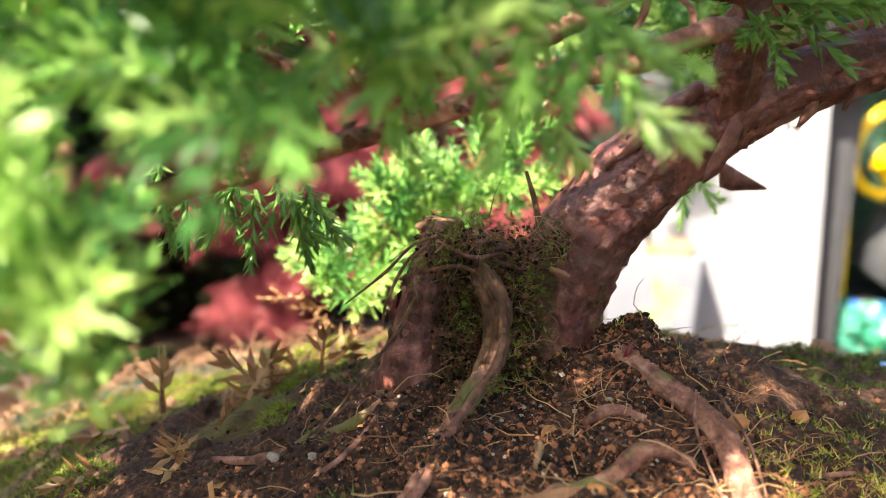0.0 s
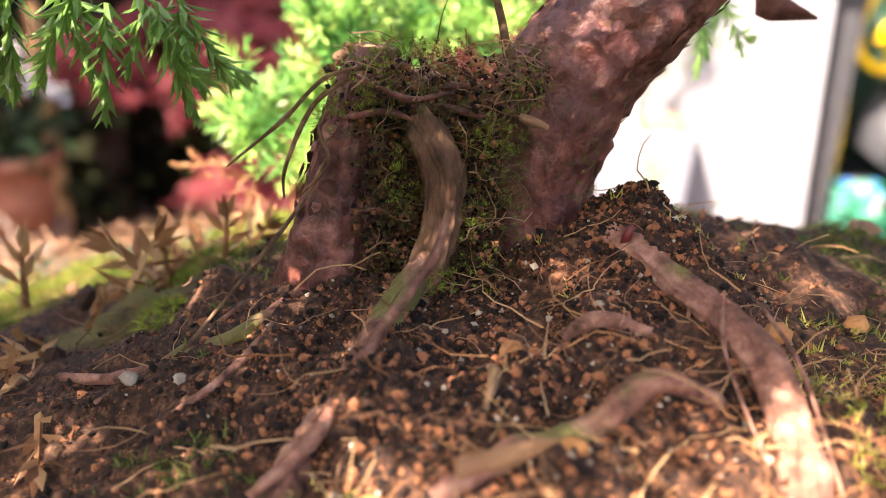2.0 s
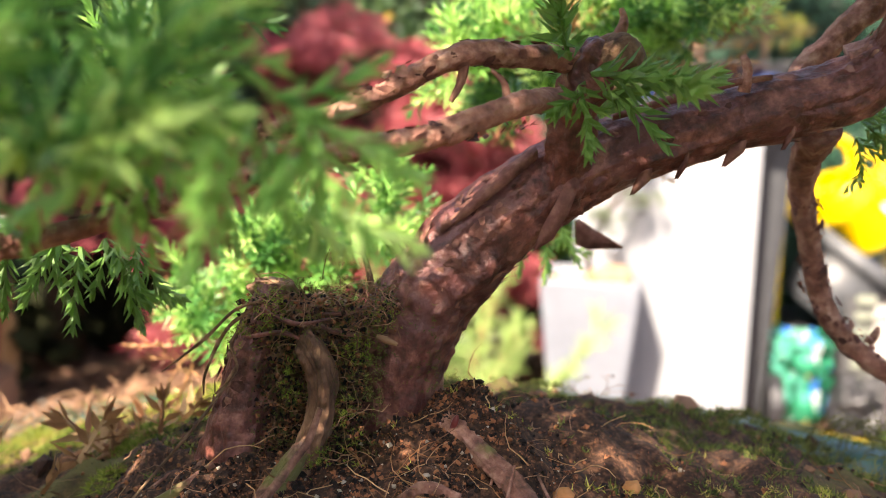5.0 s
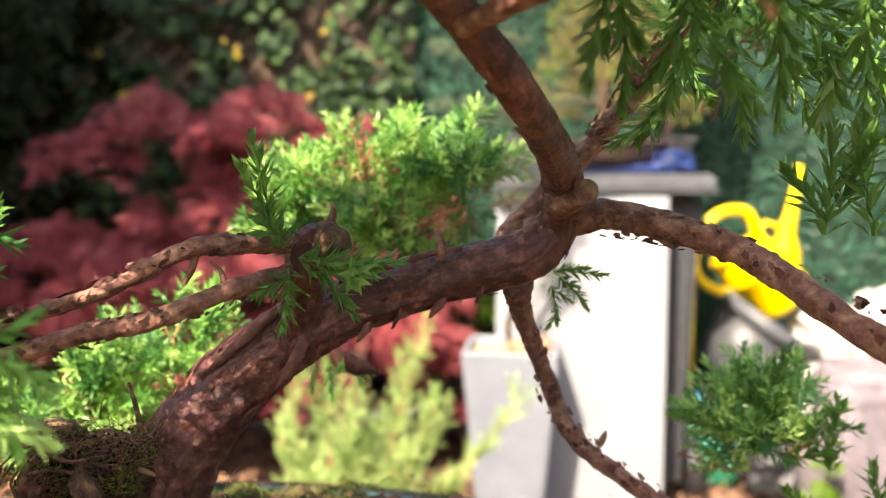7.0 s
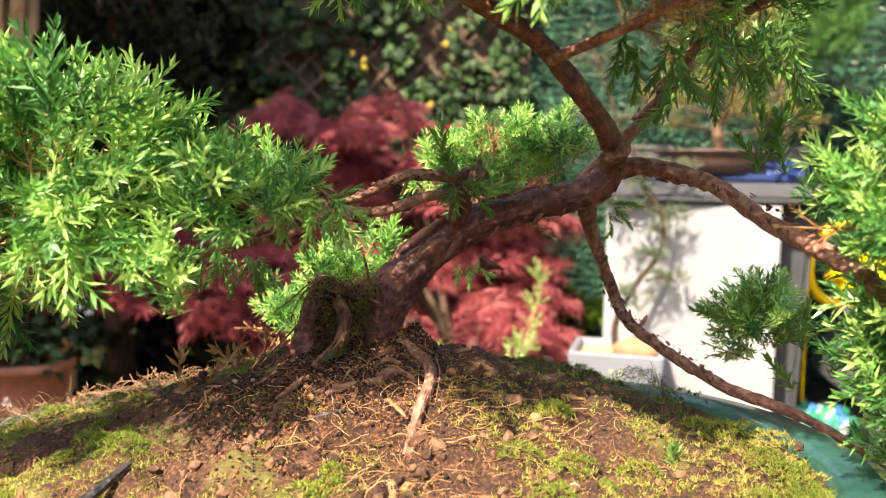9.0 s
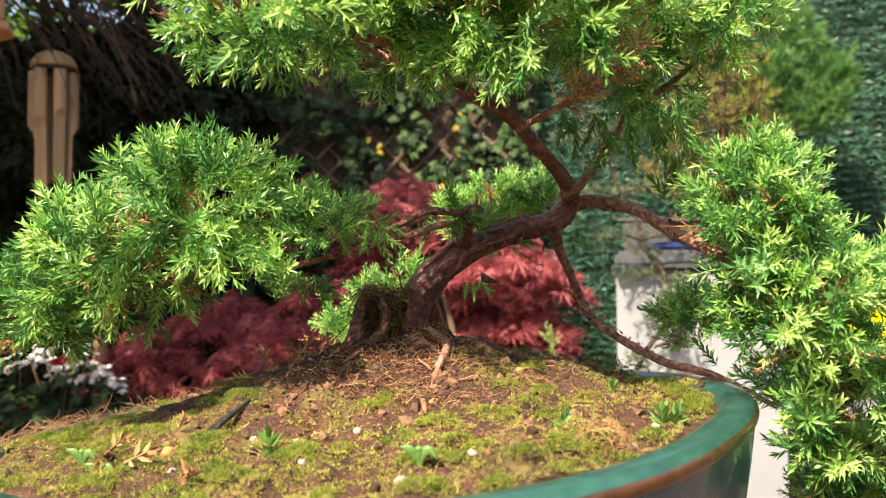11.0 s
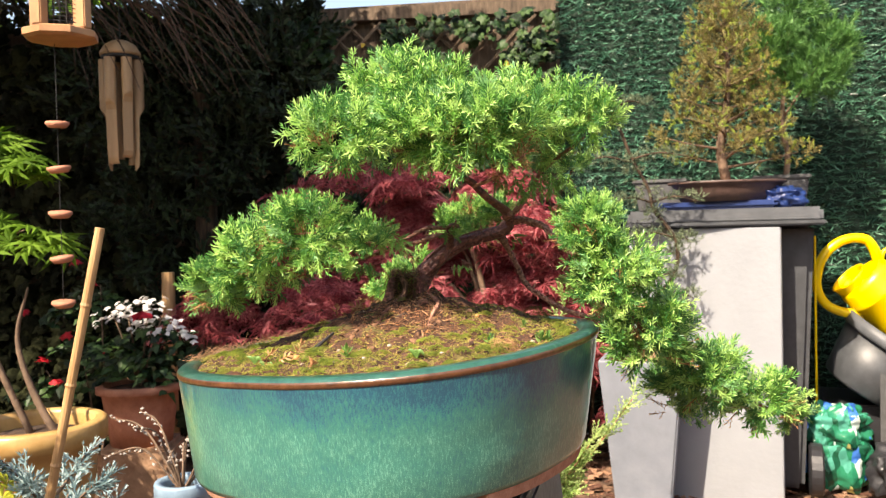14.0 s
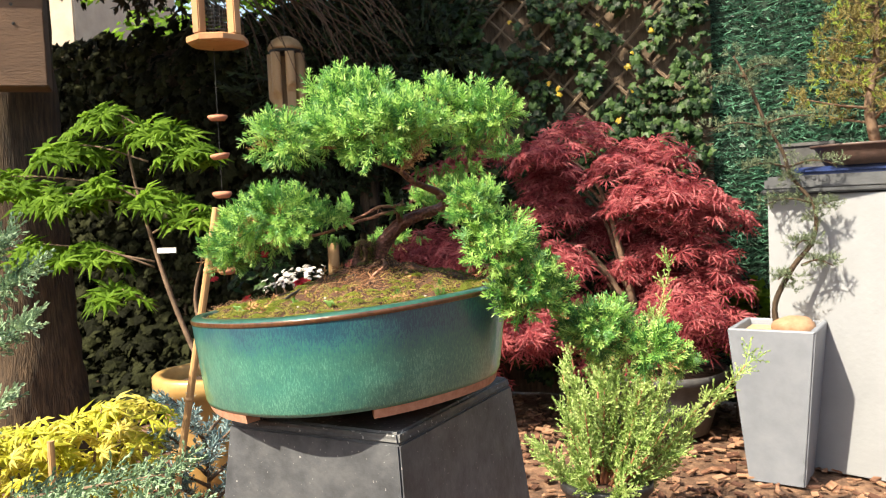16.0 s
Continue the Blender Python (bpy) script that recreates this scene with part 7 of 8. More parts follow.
# bird feeder
fd = thing("bird_feeder", "hanging wooden bird feeder with mesh sides", "bird feeder", (-1.005, 1.56, 1.578))
v, f = lathe([(0.002, 0), (0.085, 0), (0.097, 0.006), (0.097, 0.022), (0.09, 0.026), (0.002, 0.026)], 8)
mesh_object("tray", v, f, FEEDER_WOOD, fd, "octagonal wooden tray")
for k in range(4):
    a = k * math.pi / 2 + 1.4
    part("post", box_mesh(0.075 * math.cos(a), 0.075 * math.sin(a), 0.026, 0.03, 0.03, 0.36, a, 0.003), FEEDER_WOOD, fd)
g = []
for k in range(24):
    w = 2 * math.pi * k / 24
    g.append(tube([(0.062 * math.cos(w), 0.062 * math.sin(w), 0.026, 0.0012), (0.062 * math.cos(w), 0.062 * math.sin(w), 0.135, 0.0012)], 4, 1))
for z in np.arange(0.04, 0.14, 0.012):
    g.append(lathe([(0.0612, z), (0.0628, z), (0.0628, z + 0.002), (0.0612, z + 0.002)], 24))
v, f = join(g)
mesh_object("mesh_screen", v, f, WIRE, fd)
v, f = lathe([(0.002, 0.386), (0.11, 0.386), (0.12, 0.4), (0.05, 0.46), (0.002, 0.47)], 8)
mesh_object("roof", v, f, FEEDER_WOOD, fd)
v, f = tube([(0, 0, 0.46, 0.0015), (0, 0, 1.2, 0.0015)], 5, 1)
mesh_object("cord", v, f, WIRE, fd)

# bamboo wind chime
ch = thing("wind_chime", "bamboo wind chime hanging from a dark branch", "wind chime", (-1.38, 2.6, 1.31))
v, f = lathe([(0.002, 0.462), (0.078, 0.462), (0.078, 0.476), (0.06, 0.505), (0.03, 0.522), (0.002, 0.525)], 24)
mesh_object("cap", v, f, CHIME_WOOD, ch, "domed half-coconut cap", smooth=True)
v, f = lathe([(0.002, 0.448), (0.07, 0.448), (0.074, 0.452), (0.074, 0.46), (0.002, 0.462)], 24)
mesh_object("disc", v, f, WIRE, ch, "dark disc under the cap", smooth=True)


def chime_tube(x, y, top, cut, low, r, face):
    """A bamboo pipe, scooped open below the cut and ending in a tongue."""
    verts, faces, n = [], [], 16
    zs = [top, cut + 0.012, cut, cut - 0.012, cut - 0.03, (cut + low) / 2, low + 0.025, low + 0.008, low]
    for k, z in enumerate(zs):
        flat = (1.0, 1.0, 0.75, 0.25, -0.05, -0.15, -0.25, -0.5, -0.8)[k]
        for q in range(n):
            w = 2 * math.pi * q / n
            u, t = math.cos(w), math.sin(w)
            u = min(u, flat)
            verts.append((x + r * (u * math.cos(face) - t * math.sin(face)), y + r * (u * math.sin(face) + t * math.cos(face)), z))
    for k in range(len(zs) - 1):
        for q in range(n):
            a, b = k * n + q, k * n + (q + 1) % n
            faces.append((a, b, b + n, a + n))
    faces += [tuple(range(n - 1, -1, -1)), tuple(range((len(zs) - 1) * n, len(zs) * n))]
    return verts, faces


for k in range(6):
    a = k * 1.047 + 0.3
    v, f = chime_tube(0.064 * math.cos(a), 0.064 * math.sin(a), 0.446, 0.24 + 0.03 * (k % 3), 0.0 + 0.025 * (k % 3), 0.0215, a + 0.25)
    mesh_object("tube", v, f, CHIME_WOOD, ch, smooth=False)
v, f = tube([(0, 0, 0.52, 0.0015), (0, 0, 1.1, 0.0015)], 5, 1)
mesh_object("cord", v, f, WIRE, ch)

# string of clay saucers
sa = thing("saucer_string", "string of small red clay saucers hanging one below another", "garden ornament", (-1.04, 1.585, 0.82))
for k in range(5):
    v, f = lathe([(0.002, 0.0), (0.022, 0.0), (0.032, 0.012), (0.030, 0.018), (0.018, 0.02), (0.002, 0.021)], 20)
    q = mesh_object("saucer", v, f, TERRACOTTA, sa, smooth=True)
    q.location = (0.002 * (k % 2), 0, 0.03 + 0.124 * k)
    q.rotation_euler = (radians(6), radians(4 * (-1) ** k), 0)
v, f = tube([(0, 0, 0.0, 0.001), (0, 0, 1.2, 0.001)], 4, 1)
mesh_object("wire", v, f, WIRE, sa)

# tree at the side: trunk, nest box, mostly unseen crown added for shade
tr = thing("conifer_tree", "large dark conifer with a fibrous trunk shading the hedge", "tree", (-2.32, 1.95, 0))
v, f = tube([(0, 0, -0.05, 0.24), (0.02, 0, 0.3, 0.19), (0.0, 0, 1.0, 0.17), (0.0, 0, 2.0, 0.16), (0.0, 0, 3.4, 0.1), (0, 0, 4.2, 0.03)], 28, 8, 0.12, 9, 0.12)
mesh_object("trunk", v, f, TREE_BARK, tr, smooth=True)
limbs, p, d = [], [], []
CON_SPRAY = [needle_shoot(8, 1.0, 0.36, 0.07, 360 + k, side=2, spread=(0.9, 0.4)) for k in range(4)]
for k in range(135):
    a = rnd.uniform(-1.3, 3.9)
    L = rnd.uniform(0.9, 2.4)
    h = rnd.uniform(2.4, 3.6)
    e = Vector((L * math.cos(a), L * math.sin(a) * 0.85 + 0.15, h + rnd.uniform(-0.15, 0.25)))
    if e.y < -1.0 or (e.y < -0.6 and e.x > 0.9) or e.x > 1.3 + 0.3 * rnd.random():
        continue
    b = Vector((0, 0, h - 0.1))
    limbs.append([(*b, 0.03), (*(b.lerp(e, 0.5) + Vector((0, 0, 0.08))), 0.014), (*e, 0.003)])
    for q in np.linspace(0.2, 1.0, 14):
        c = b.lerp(e, q)
        for _ in range(2):
            p.append(c + Vector((rnd.gauss(0, 0.09), rnd.gauss(0, 0.09), rnd.gauss(0, 0.05))))
            d.append((e - b).normalized() + Vector((rnd.gauss(0, 0.6), rnd.gauss(0, 0.6), rnd.gauss(-0.25, 0.3))))
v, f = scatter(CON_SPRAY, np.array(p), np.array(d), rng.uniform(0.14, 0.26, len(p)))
mesh_object("crown", v, f, CROWN_SHADE_NEEDLE, tr, "drooping conifer sprays with shade in their colour")
stems(limbs, TREE_BARK, tr, "limb")
twigs = []
for k in range(64):
    a = Vector((rnd.uniform(-1.75, -1.15), 2.6 + rnd.gauss(0, 0.12), rnd.uniform(2.0, 2.3)))
    e = Vector((a.x + rnd.uniform(0.2, 0.5), a.y + rnd.gauss(0, 0.06), a.z - rnd.uniform(0.3, 0.52)))
    m = a.lerp(e, 0.5) + Vector((rnd.gauss(0.02, 0.03), rnd.gauss(0, 0.02), rnd.gauss(0.03, 0.03)))
    twigs.append([(*(q - Vector((-2.32, 1.95, 0))), r) for q, r in ((a, 0.004), (m, 0.0028), (e, 0.0012))])
v, f = join([tube(t, 4, 4, 0.1, 30) for t in twigs])
mesh_object("twig_curtain", v, f, DEAD_TWIG, tr, "bare brown drooping twigs")["kind"] = "stuff"
stems([[(0, 0, 2.5, 0.03), (0.5, 0.35, 2.38, 0.02), (0.95, 0.65, 2.22, 0.012), (1.25, 0.68, 2.0, 0.005)], [(0, 0, 2.6, 0.03), (0.4, 0.3, 2.45, 0.016), (0.75, 0.6, 2.3, 0.006)]], TREE_BARK, tr, "limb")

dk = thing("shaded_conifer", "dense green conifer before the fence with shade in its needle colour", "tree", (-1.35, 3.3, 0))
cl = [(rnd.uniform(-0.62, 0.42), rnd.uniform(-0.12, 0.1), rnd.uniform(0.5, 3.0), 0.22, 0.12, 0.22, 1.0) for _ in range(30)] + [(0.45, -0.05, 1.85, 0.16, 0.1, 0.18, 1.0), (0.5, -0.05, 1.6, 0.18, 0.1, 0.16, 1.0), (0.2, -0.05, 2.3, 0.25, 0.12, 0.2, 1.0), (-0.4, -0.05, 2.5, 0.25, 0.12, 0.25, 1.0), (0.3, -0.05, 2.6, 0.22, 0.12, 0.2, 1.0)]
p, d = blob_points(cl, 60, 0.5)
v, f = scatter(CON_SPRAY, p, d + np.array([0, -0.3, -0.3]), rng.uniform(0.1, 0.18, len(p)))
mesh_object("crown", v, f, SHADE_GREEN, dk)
v, f = tube([(0, 0.05, 0, 0.07), (0, 0.05, 1.5, 0.05), (0, 0.05, 3.0, 0.015)], 12, 5, 0.1, 20)
mesh_object("trunk", v, f, TREE_BARK, dk, smooth=True)

nb = thing("nest_box", "brown wooden nest box fixed to the tree trunk", "nest box", (-2.06, 1.70, 1.555))
part("box", box_mesh(0, 0, 0, 0.30, 0.16, 0.42, radians(40), 0.004), BOX_WOOD, nb)
part("roof", box_mesh(0, -0.01, 0.422, 0.34, 0.22, 0.02, radians(40), 0.003), BOX_WOOD, nb)
for dx, dz in ((0.035, 0.30), (0.038, 0.23)):
    v, f = lathe([(0.001, 0), (0.006, 0), (0.006, 0.004), (0.001, 0.005)], 10)
    q = mesh_object("screw", v, f, WIRE, nb)
    q.matrix_local = pose(0.05 + dx, -0.062 + dx * 0.84, dz, 90, 0, 40)

# flowers in a terracotta pot
round_pot("terracotta_pot", (-1.2, 2.32, 0.28), 0.14, 0.22, TERRACOTTA, SOIL_DARK, "terracotta flower pot on a low block", lip=0.015)
part_b = part("stone_block", box_mesh(-1.2, 2.32, -0.02, 0.26, 0.24, 0.3, 0.2, 0.015), STONE)
tagged(part_b, "rough low stone block under the flower pot", "block")
fl = thing("flower_plant", "white flower clusters with red blooms over dark leaves", "flowering plant", (-1.2, 2.32, 0.48))
v, f = leafy_layers([(0, 0, 0.08, 0.16), (0.1, 0, 0.14, 0.14), (-0.1, 0, 0.16, 0.14), (0.05, 0, 0.22, 0.14)], 300, OVAL_LEAVES, (0.04, 0.07))
mesh_object("leaves", v, f, IVY, fl)
PETAL = [palmate(5, 0.3, 70, 2.6)]
v, f = leafy_layers([(-0.05, -0.02, 0.29, 0.11), (0.08, -0.02, 0.26, 0.11), (0.02, 0, 0.33, 0.1), (0.16, 0.02, 0.2, 0.07)], 170, PETAL, (0.012, 0.022))
mesh_object("blossom", v, f, WHITE_PETAL, fl, "white blossom clusters")
v, f = leafy_layers([(0.07, -0.1, 0.285, 0.025)], 26, PETAL, (0.02, 0.03))
mesh_object("red_bloom", v, f, RED_PETAL, fl)
stems([[(0, 0, 0, 0.006), (x * 0.5, 0, 0.15, 0.004), (x, 0, 0.28, 0.002)] for x in (-0.1, -0.04, 0.04, 0.1)], WOODY, fl, "stem")
rs = thing("red_flower_plant", "dark-leaved plant with small red blooms", "flowering plant", (-1.5, 2.6, 0.0))
v, f = leafy_layers([(0.02, 0, 0.5, 0.14), (-0.1, 0, 0.62, 0.13), (-0.25, 0, 0.45, 0.14), (0.0, 0, 0.8, 0.1), (-0.2, 0.1, 0.75, 0.12)], 260, OVAL_LEAVES, (0.04, 0.07))
mesh_object("leaves", v, f, IVY, rs)
for x, y, z in ((0.02, -0.1, 0.86), (-0.08, -0.12, 0.66), (-0.2, -0.1, 0.56), (-0.12, -0.14, 0.48), (0.06, -0.1, 0.58), (-0.3, -0.05, 0.75), (-0.02, -0.14, 0.95)):
    v, f = leafy_layers([(x, y, z, 0.016)], 10, PETAL, (0.018, 0.028))
    mesh_object("red_bloom", v, f, RED_PETAL, rs)
stems([[(-0.05, 0, 0, 0.006), (x * 0.5, 0, 0.3, 0.004), (x, 0, z, 0.002)] for x, z in ((0, 0.85), (-0.1, 0.62), (-0.25, 0.5))], WOODY, rs, "stem")
pw = thing("woolly_twigs", "pale woolly bare twigs in a blue-grey pot", "plant", (-0.72, 1.6, 0.33))
buds = []
for k in range(11):
    a = k * 2.4
    e = Vector((math.cos(a) * rnd.uniform(0.12, 0.26), math.sin(a) * 0.13, rnd.uniform(0.02, 0.22)))
    m = e * 0.5 + Vector((0, 0, 0.07))
    v, f = tube([(0, 0, 0, 0.004), (*m, 0.003), (*e, 0.0018)], 6, 8, 0.3, 90)
    mesh_object("twig", v, f, WOODY, pw)
    for q in np.linspace(0.35, 1.0, 13):
        c = m.lerp(e, q * 2 - 1) if q > 0.5 else (m * (q * 2))
        buds.append(c + Vector((rnd.gauss(0, 0.003), rnd.gauss(0, 0.003), rnd.gauss(0, 0.003))))
v, f = scatter(GRAINS, np.array(buds), rng.normal(size=(len(buds), 3)), rng.uniform(0.007, 0.013, len(buds)))
mesh_object("buds", v, f, PALE_STEM, pw, "pale woolly buds")["kind"] = "stuff"
round_pot("blue_pot", (-0.715, 1.6, 0.0), 0.074, 0.365, BLUE_BOWL, SOIL_DARK, "tall blue-grey glazed plant pot", lip=0.006)

# yellow watering can on a black bucket
wc = thing("watering_can", "bright yellow plastic watering can tipped on its side", "watering can", (1.742, 2.86, 0.635))
wc.rotation_euler = (0, radians(-46), 0)
v, f = lathe([(0.002, 0), (0.108, 0), (0.117, 0.008), (0.118, 0.03), (0.116, 0.05), (0.116, 0.165), (0.119, 0.17), (0.119, 0.18), (0.115, 0.186), (0.112, 0.232), (0.102, 0.252), (0.08, 0.26), (0.002, 0.262)], 48, (0, 0, 0), 1.0, 0.92)
can_body = mesh_object("body", v, f, YELLOW_PLASTIC, wc, smooth=True)
v, f = lathe([(0.070, 0.25), (0.073, 0.28), (0.076, 0.286), (0.070, 0.288), (0.066, 0.28), (0.062, 0.255)], 40, (-0.036, 0, 0), 1.0, 1.0)
mesh_object("filling_collar", v, f, YELLOW_PLASTIC, can_body, "raised collar round the filling opening", smooth=True)
v, f = tube([(0.085, 0, 0.085, 0.058), (0.125, 0, 0.12, 0.052), (0.17, 0, 0.165, 0.036), (0.225, 0, 0.20, 0.027), (0.30, 0, 0.25, 0.021), (0.372, 0, 0.303, 0.018), (0.378, 0, 0.308, 0.019), (0.384, 0, 0.312, 0.0175)], 20, 6)
mesh_object("spout", [(x, y * 0.75, z) for x, y, z in v], f, YELLOW_PLASTIC, wc, smooth=True)
v, f = tube([(0.098, 0, 0.235, 0.010), (0.125, 0, 0.255, 0.009), (0.15, 0, 0.252, 0.009), (0.17, 0, 0.21, 0.010)], 10, 5)
mesh_object("spout_bracket", v, f, YELLOW_PLASTIC, wc, smooth=True)
v, f = tube([(0.085, 0, 0.235, 0.020), (0.118, 0, 0.30, 0.020), (0.118, 0, 0.35, 0.019), (0.06, 0, 0.402, 0.019), (-0.02, 0, 0.415, 0.019), (-0.085, 0, 0.393, 0.018), (-0.145, 0, 0.345, 0.018), (-0.17, 0, 0.275, 0.018), (-0.15, 0, 0.205, 0.019), (-0.105, 0, 0.145, 0.024)], 16, 7)
mesh_object("handle", v, f, YELLOW_PLASTIC, wc, smooth=True)
part("sticker", box_mesh(0.045, -0.106, 0.085, 0.022, 0.002, 0.042, 0.38, 0), LABEL_WHITE, can_body, "small white sticker")
bk = thing("black_bucket", "tilted black plastic bucket under the watering can", "bucket", (1.56, 2.90, 0.36))
bk.rotation_euler = (radians(12), radians(32), 0)
v, f = lathe([(0.002, 0), (0.14, 0), (0.147, 0.01), (0.185, 0.215), (0.175, 0.215), (0.135, 0.02), (0.002, 0.02)], 40)
mesh_object("body", v, f, BIN_GREY, bk, smooth=True)
v, f = lathe([(0.186, 0.205), (0.200, 0.207), (0.204, 0.215), (0.205, 0.255), (0.195, 0.257), (0.184, 0.215)], 40)
mesh_object("rim", v, f, BIN_LID, bk, "broad grey rim", smooth=True)
crate = part("dark_crate", box_mesh(1.66, 2.99, 0.0, 0.42, 0.36, 0.3, BIN_T, 0.01), BLACK_PLASTIC)
tagged(crate, "dark plastic crate under the bucket", "crate")


def sack(name, at, size, mat, label, category, seed, fold=0.16):
    bm = bmesh.new()
    bmesh.ops.create_icosphere(bm, subdivisions=5, radius=1)
    for q in bm.verts:
        c = Vector([math.copysign(abs(w) ** 0.72, w) for w in q.co])
        k = 1 + fold * noise.noise(c * 2.1 + Vector((seed, 0, 0))) + fold * 0.5 * noise.noise(c * 5 + Vector((0, seed, 0))) + fold * 0.22 * abs(noise.noise(c * 11))
        q.co = Vector((c.x * size[0], c.y * size[1], max(c.z, -0.75) * size[2])) * k
        q.co.z += size[2] * 0.75
    ob = part(name, bm, mat, smooth=True)
    ob.location = at
    return tagged(ob, label, category) if category else ob


ws = sack("white_sack", (1.90, 2.80, 0.43), (0.13, 0.12, 0.10), WOVEN_WHITE, "crumpled white woven sack lying on stacked white trays", "sack", 3, 0.3)
ws = sack("white_sack", (2.14, 2.80, 0.40), (0.12, 0.12, 0.15), WOVEN_WHITE, "crumpled white woven sack lying on stacked white trays", "sack", 6, 0.3)
stack = thing("tray_stack", "stack of white plastic trays standing by the fence", "trays", (1.80, 2.80, 0.0))
for k in range(6):
    part("tray", box_mesh(0.02 * math.sin(k * 2.1), 0.0, 0.072 * k, 0.28 + 0.012 * (k % 2), 0.2, 0.064, radians(-10 + 2 * math.sin(k * 3)), 0.010, 0.94), WOVEN_WHITE, stack)
panel = thing("ribbed_panel", "grey-green ribbed plastic panel leaning on the trays", "panel", (1.615, 2.70, 0.0))
panel.rotation_euler = (0, 0, radians(-12))
part("sheet", box_mesh(0, 0.012, 0.0, 0.09, 0.012, 0.53, 0, 0.002), DARK_POT, panel)
for k in range(9):
    part("rib", box_mesh(0.012, 0.0, 0.03 + 0.056 * k, 0.06, 0.014, 0.03, 0, 0.004), RIB_GREY, panel, "grey-green rib")
fb = thing("fabric_pot", "slumped purple-grey fabric grow bag with a torn opening", "grow bag", (1.74, 2.36, 0.0))
v, f = lathe([(0.002, 0.0), (0.15, 0.0), (0.175, 0.1), (0.185, 0.25), (0.165, 0.4), (0.13, 0.5), (0.118, 0.505), (0.15, 0.38), (0.165, 0.25), (0.14, 0.12), (0.002, 0.1)], 48, (0, 0, 0), 1.0, 0.85, 0.28)
mesh_object("body", v, f, FABRIC, fb, smooth=True)
v, f = lathe([(0.16, 0.37), (0.176, 0.41), (0.15, 0.47), (0.155, 0.42)], 48, (0, 0, 0), 1.0, 0.85, 0.35)
mesh_object("folded_rim", v, f, FABRIC, fb, "folded fabric rim", smooth=True)
st = thing("short_stake", "short brown wooden stake among the golden leaves", "stake", (-0.955, 0.75, 0.0))
v, f = tube([(0, 0, 0, 0.009), (0.004, 0, 0.3, 0.0085), (0.006, 0, 0.545, 0.008)], 10, 2, 0.1, 60)
mesh_object("pole", v, f, BAMBOO, st)
bag = thing("plastic_bag", "shiny green and blue printed plastic bag slumped beside the bin", "bag", (1.42, 2.75, 0.0))
for nm, at, size, fold in (("bag_body", (0, 0, 0), (0.125, 0.08, 0.125), 0.2), ("folded_top", (-0.01, -0.01, 0.165), (0.12, 0.07, 0.085), 0.34)):
    piece = sack(nm, at, size, GREEN_BAG, "", "", 5, fold)
    piece.parent = bag
sack("blue_sheet", (1.185, 2.64, 1.091), (0.085, 0.09, 0.045), BLUE_PLASTIC, "crumpled dark blue plastic sheet on the bin lid", "sheet", 4, 0.3)
sack("dark_sack", (1.62, 2.56, 0.0), (0.13, 0.09, 0.12), BLACK_PLASTIC, "dark grey crumpled plastic sheet on the ground", "sheet", 8, 0.3)
sack("white_rag", (1.38, 2.42, 0.0), (0.05, 0.04, 0.02), WOVEN_WHITE, "scrap of white paper on the ground", "paper", 9, 0.3)
yp = thing("yellow_pole", "thin yellow pole standing behind the bin", "pole", (1.36, 2.78, 0.0))
v, f = tube([(0, 0, 0, 0.0045), (0, 0, 0.98, 0.0045)], 8, 1)
mesh_object("pole", v, f, YELLOW_PLASTIC, yp)
round_pot("seedling_pot", (1.5, 2.18, 0.0), 0.075, 0.1, BLACK_PLASTIC, SOIL_DARK, "small black seedling pot on the mulch", lip=0.004)
sd = thing("seedling", "small leafy seedling in a black pot", "plant", (1.5, 2.18, 0.09))
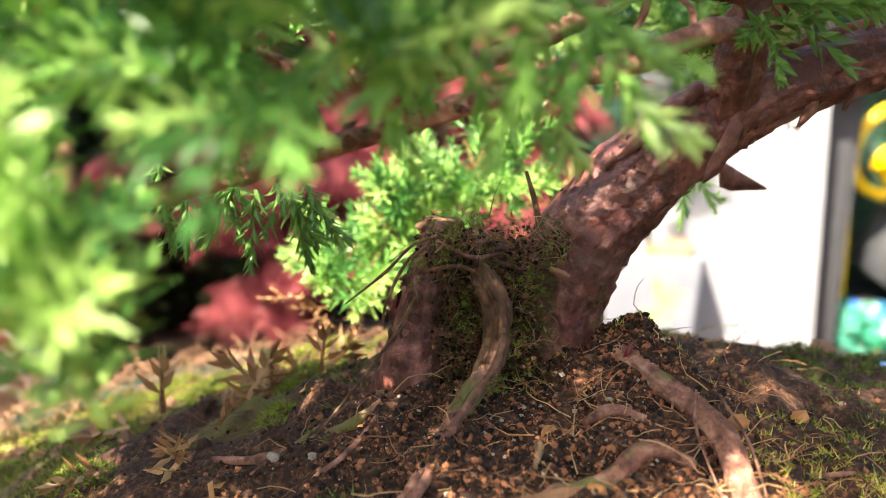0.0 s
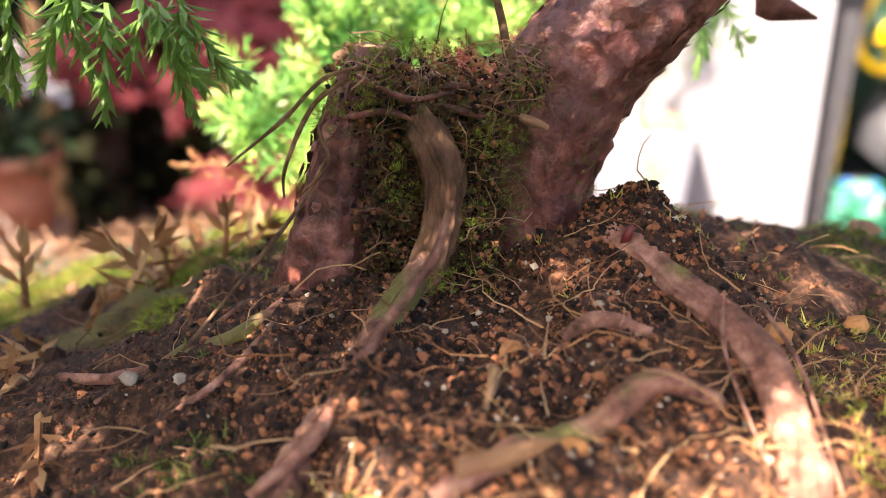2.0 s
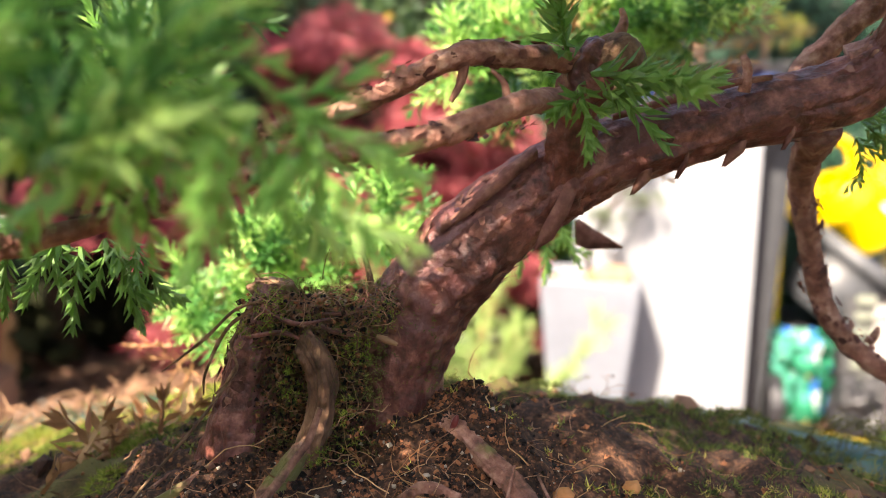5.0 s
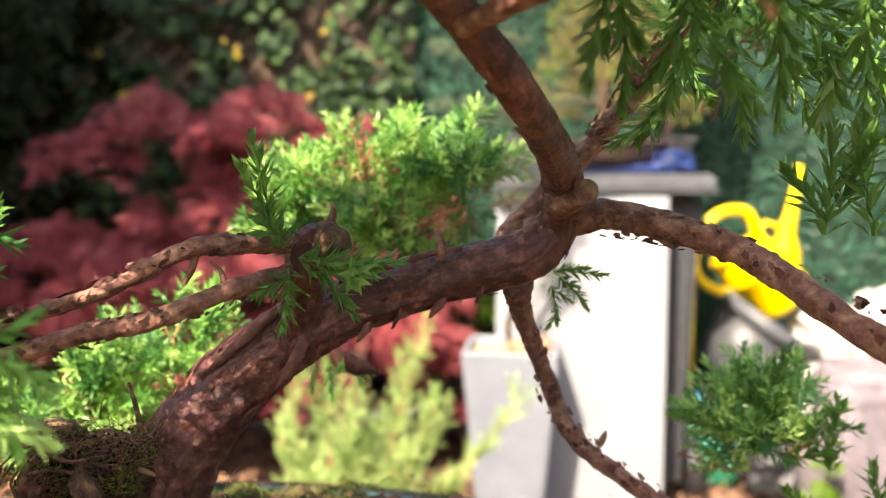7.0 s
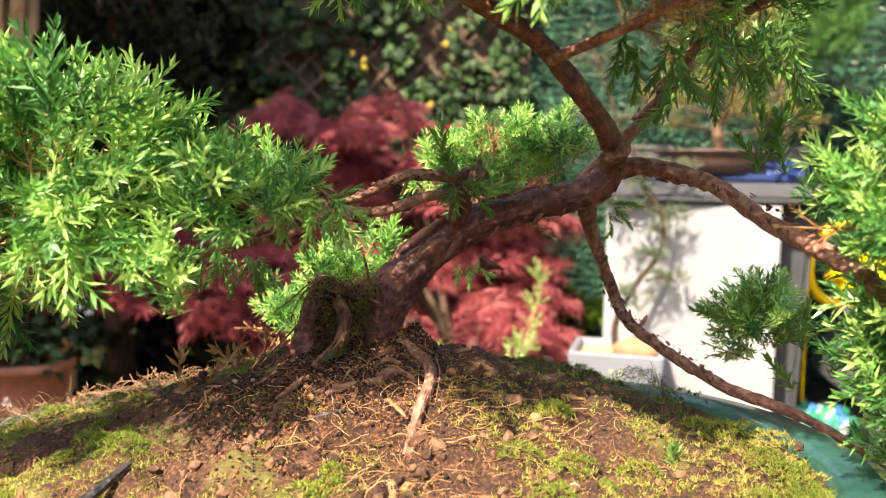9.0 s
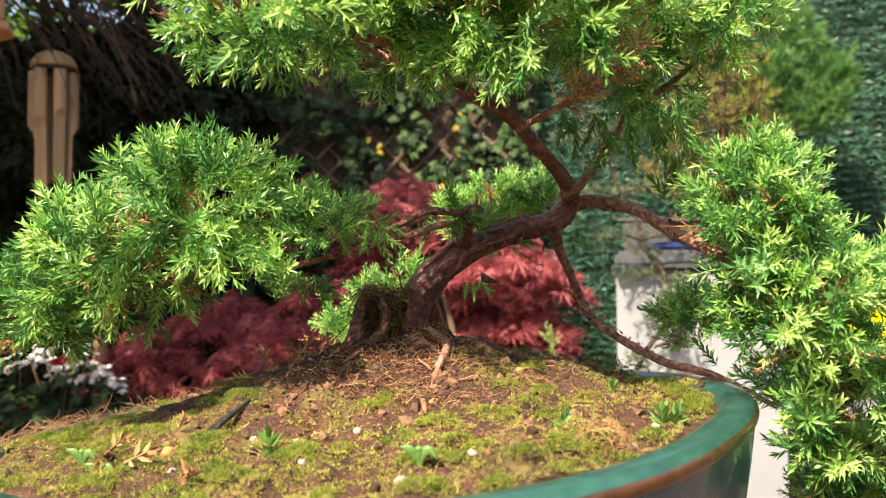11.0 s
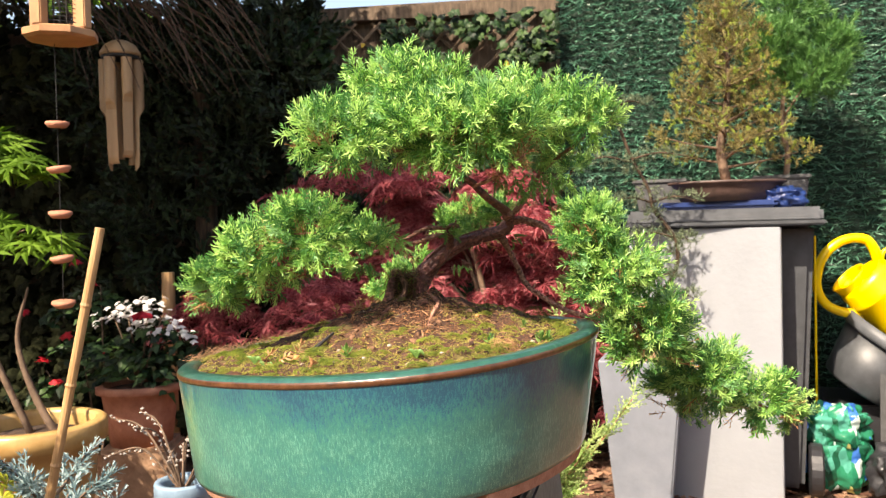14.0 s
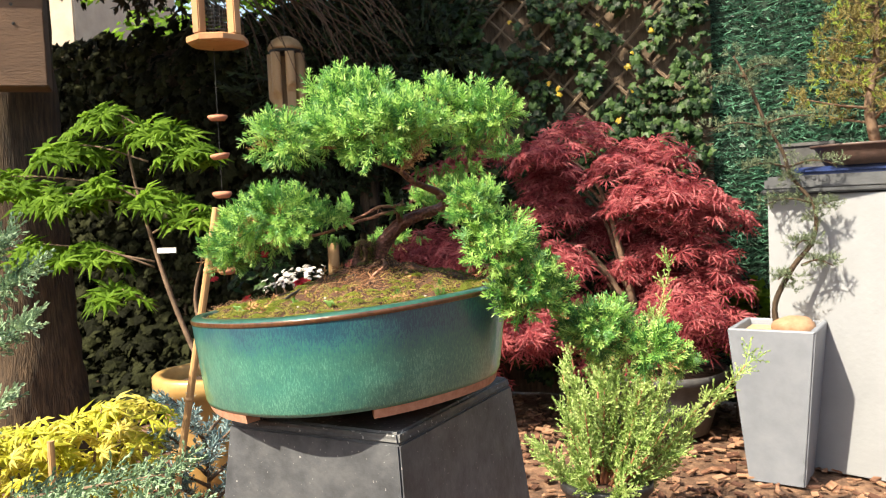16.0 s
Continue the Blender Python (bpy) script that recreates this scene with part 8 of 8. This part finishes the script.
v, f = leafy_layers([(0, 0, 0.1, 0.05), (0.02, 0, 0.17, 0.045), (0.05, 0, 0.06, 0.04)], 90, OVAL_LEAVES, (0.025, 0.04))
mesh_object("leaves", v, f, GREEN_LEAF, sd)
stems([[(0, 0, 0, 0.003), (0.01, 0, 0.1, 0.002), (0.02, 0, 0.17, 0.001)]], WOODY, sd, "stem")

# beyond the fence
hs = thing("neighbour_house", "cream rendered house beyond the fence", "house", (-10.3, 9.2, 0))
part("wall", box_mesh(0, 0, 0, 4.2, 3.0, 5.2, 0.2, 0.02), HOUSE_WALL, hs)
part("roof", box_mesh(0, 0, 5.2, 4.6, 3.4, 0.3, 0.2, 0.02), TERRACOTTA, hs)
far = thing("far_tree", "sunlit leafy tree beyond the fence", "tree", (-4.7, 6.5, 0))
v, f = leafy_layers([(rnd.uniform(-1.5, 1.9), rnd.uniform(-0.5, 0.5), rnd.uniform(1.8, 5.0), rnd.uniform(0.4, 0.65)) for _ in range(46)], 4200, OVAL_LEAVES, (0.12, 0.2))
mesh_object("crown", v, f, GREEN_LEAF, far)
v, f = tube([(0, 0, 0, 0.14), (0, 0, 1.6, 0.1), (0.1, 0, 3.2, 0.05)], 12, 4)
mesh_object("trunk", v, f, WOODY, far)

# bark chips on the ground
CHIPS = []
for k in range(5):
    bm = box_mesh(0, 0, 0, 1, 0.3 + 0.1 * k, 0.16, 0, 0)
    bmesh.ops.triangulate(bm, faces=bm.faces[:])
    bm.verts.index_update()
    CHIPS.append((np.array([tuple(q.co) for q in bm.verts]), np.array([[w.index for w in g.verts] for g in bm.faces])))
    bm.free()
n = 5200
pos = np.column_stack([rng.uniform(-1.6, 2.3, n), rng.uniform(0.5, 3.5, n), rng.uniform(-0.012, 0.012, n)])
d = np.column_stack([rng.normal(size=n) * 0.25, rng.normal(size=n) * 0.25, np.ones(n)])
v, f = scatter(CHIPS, pos, d, rng.uniform(0.012, 0.05, n))
tagged(mesh_object("bark_chips", v, f, CHIP), "scattered reddish-brown bark chips and dry litter", "bark mulch", kind="stuff")
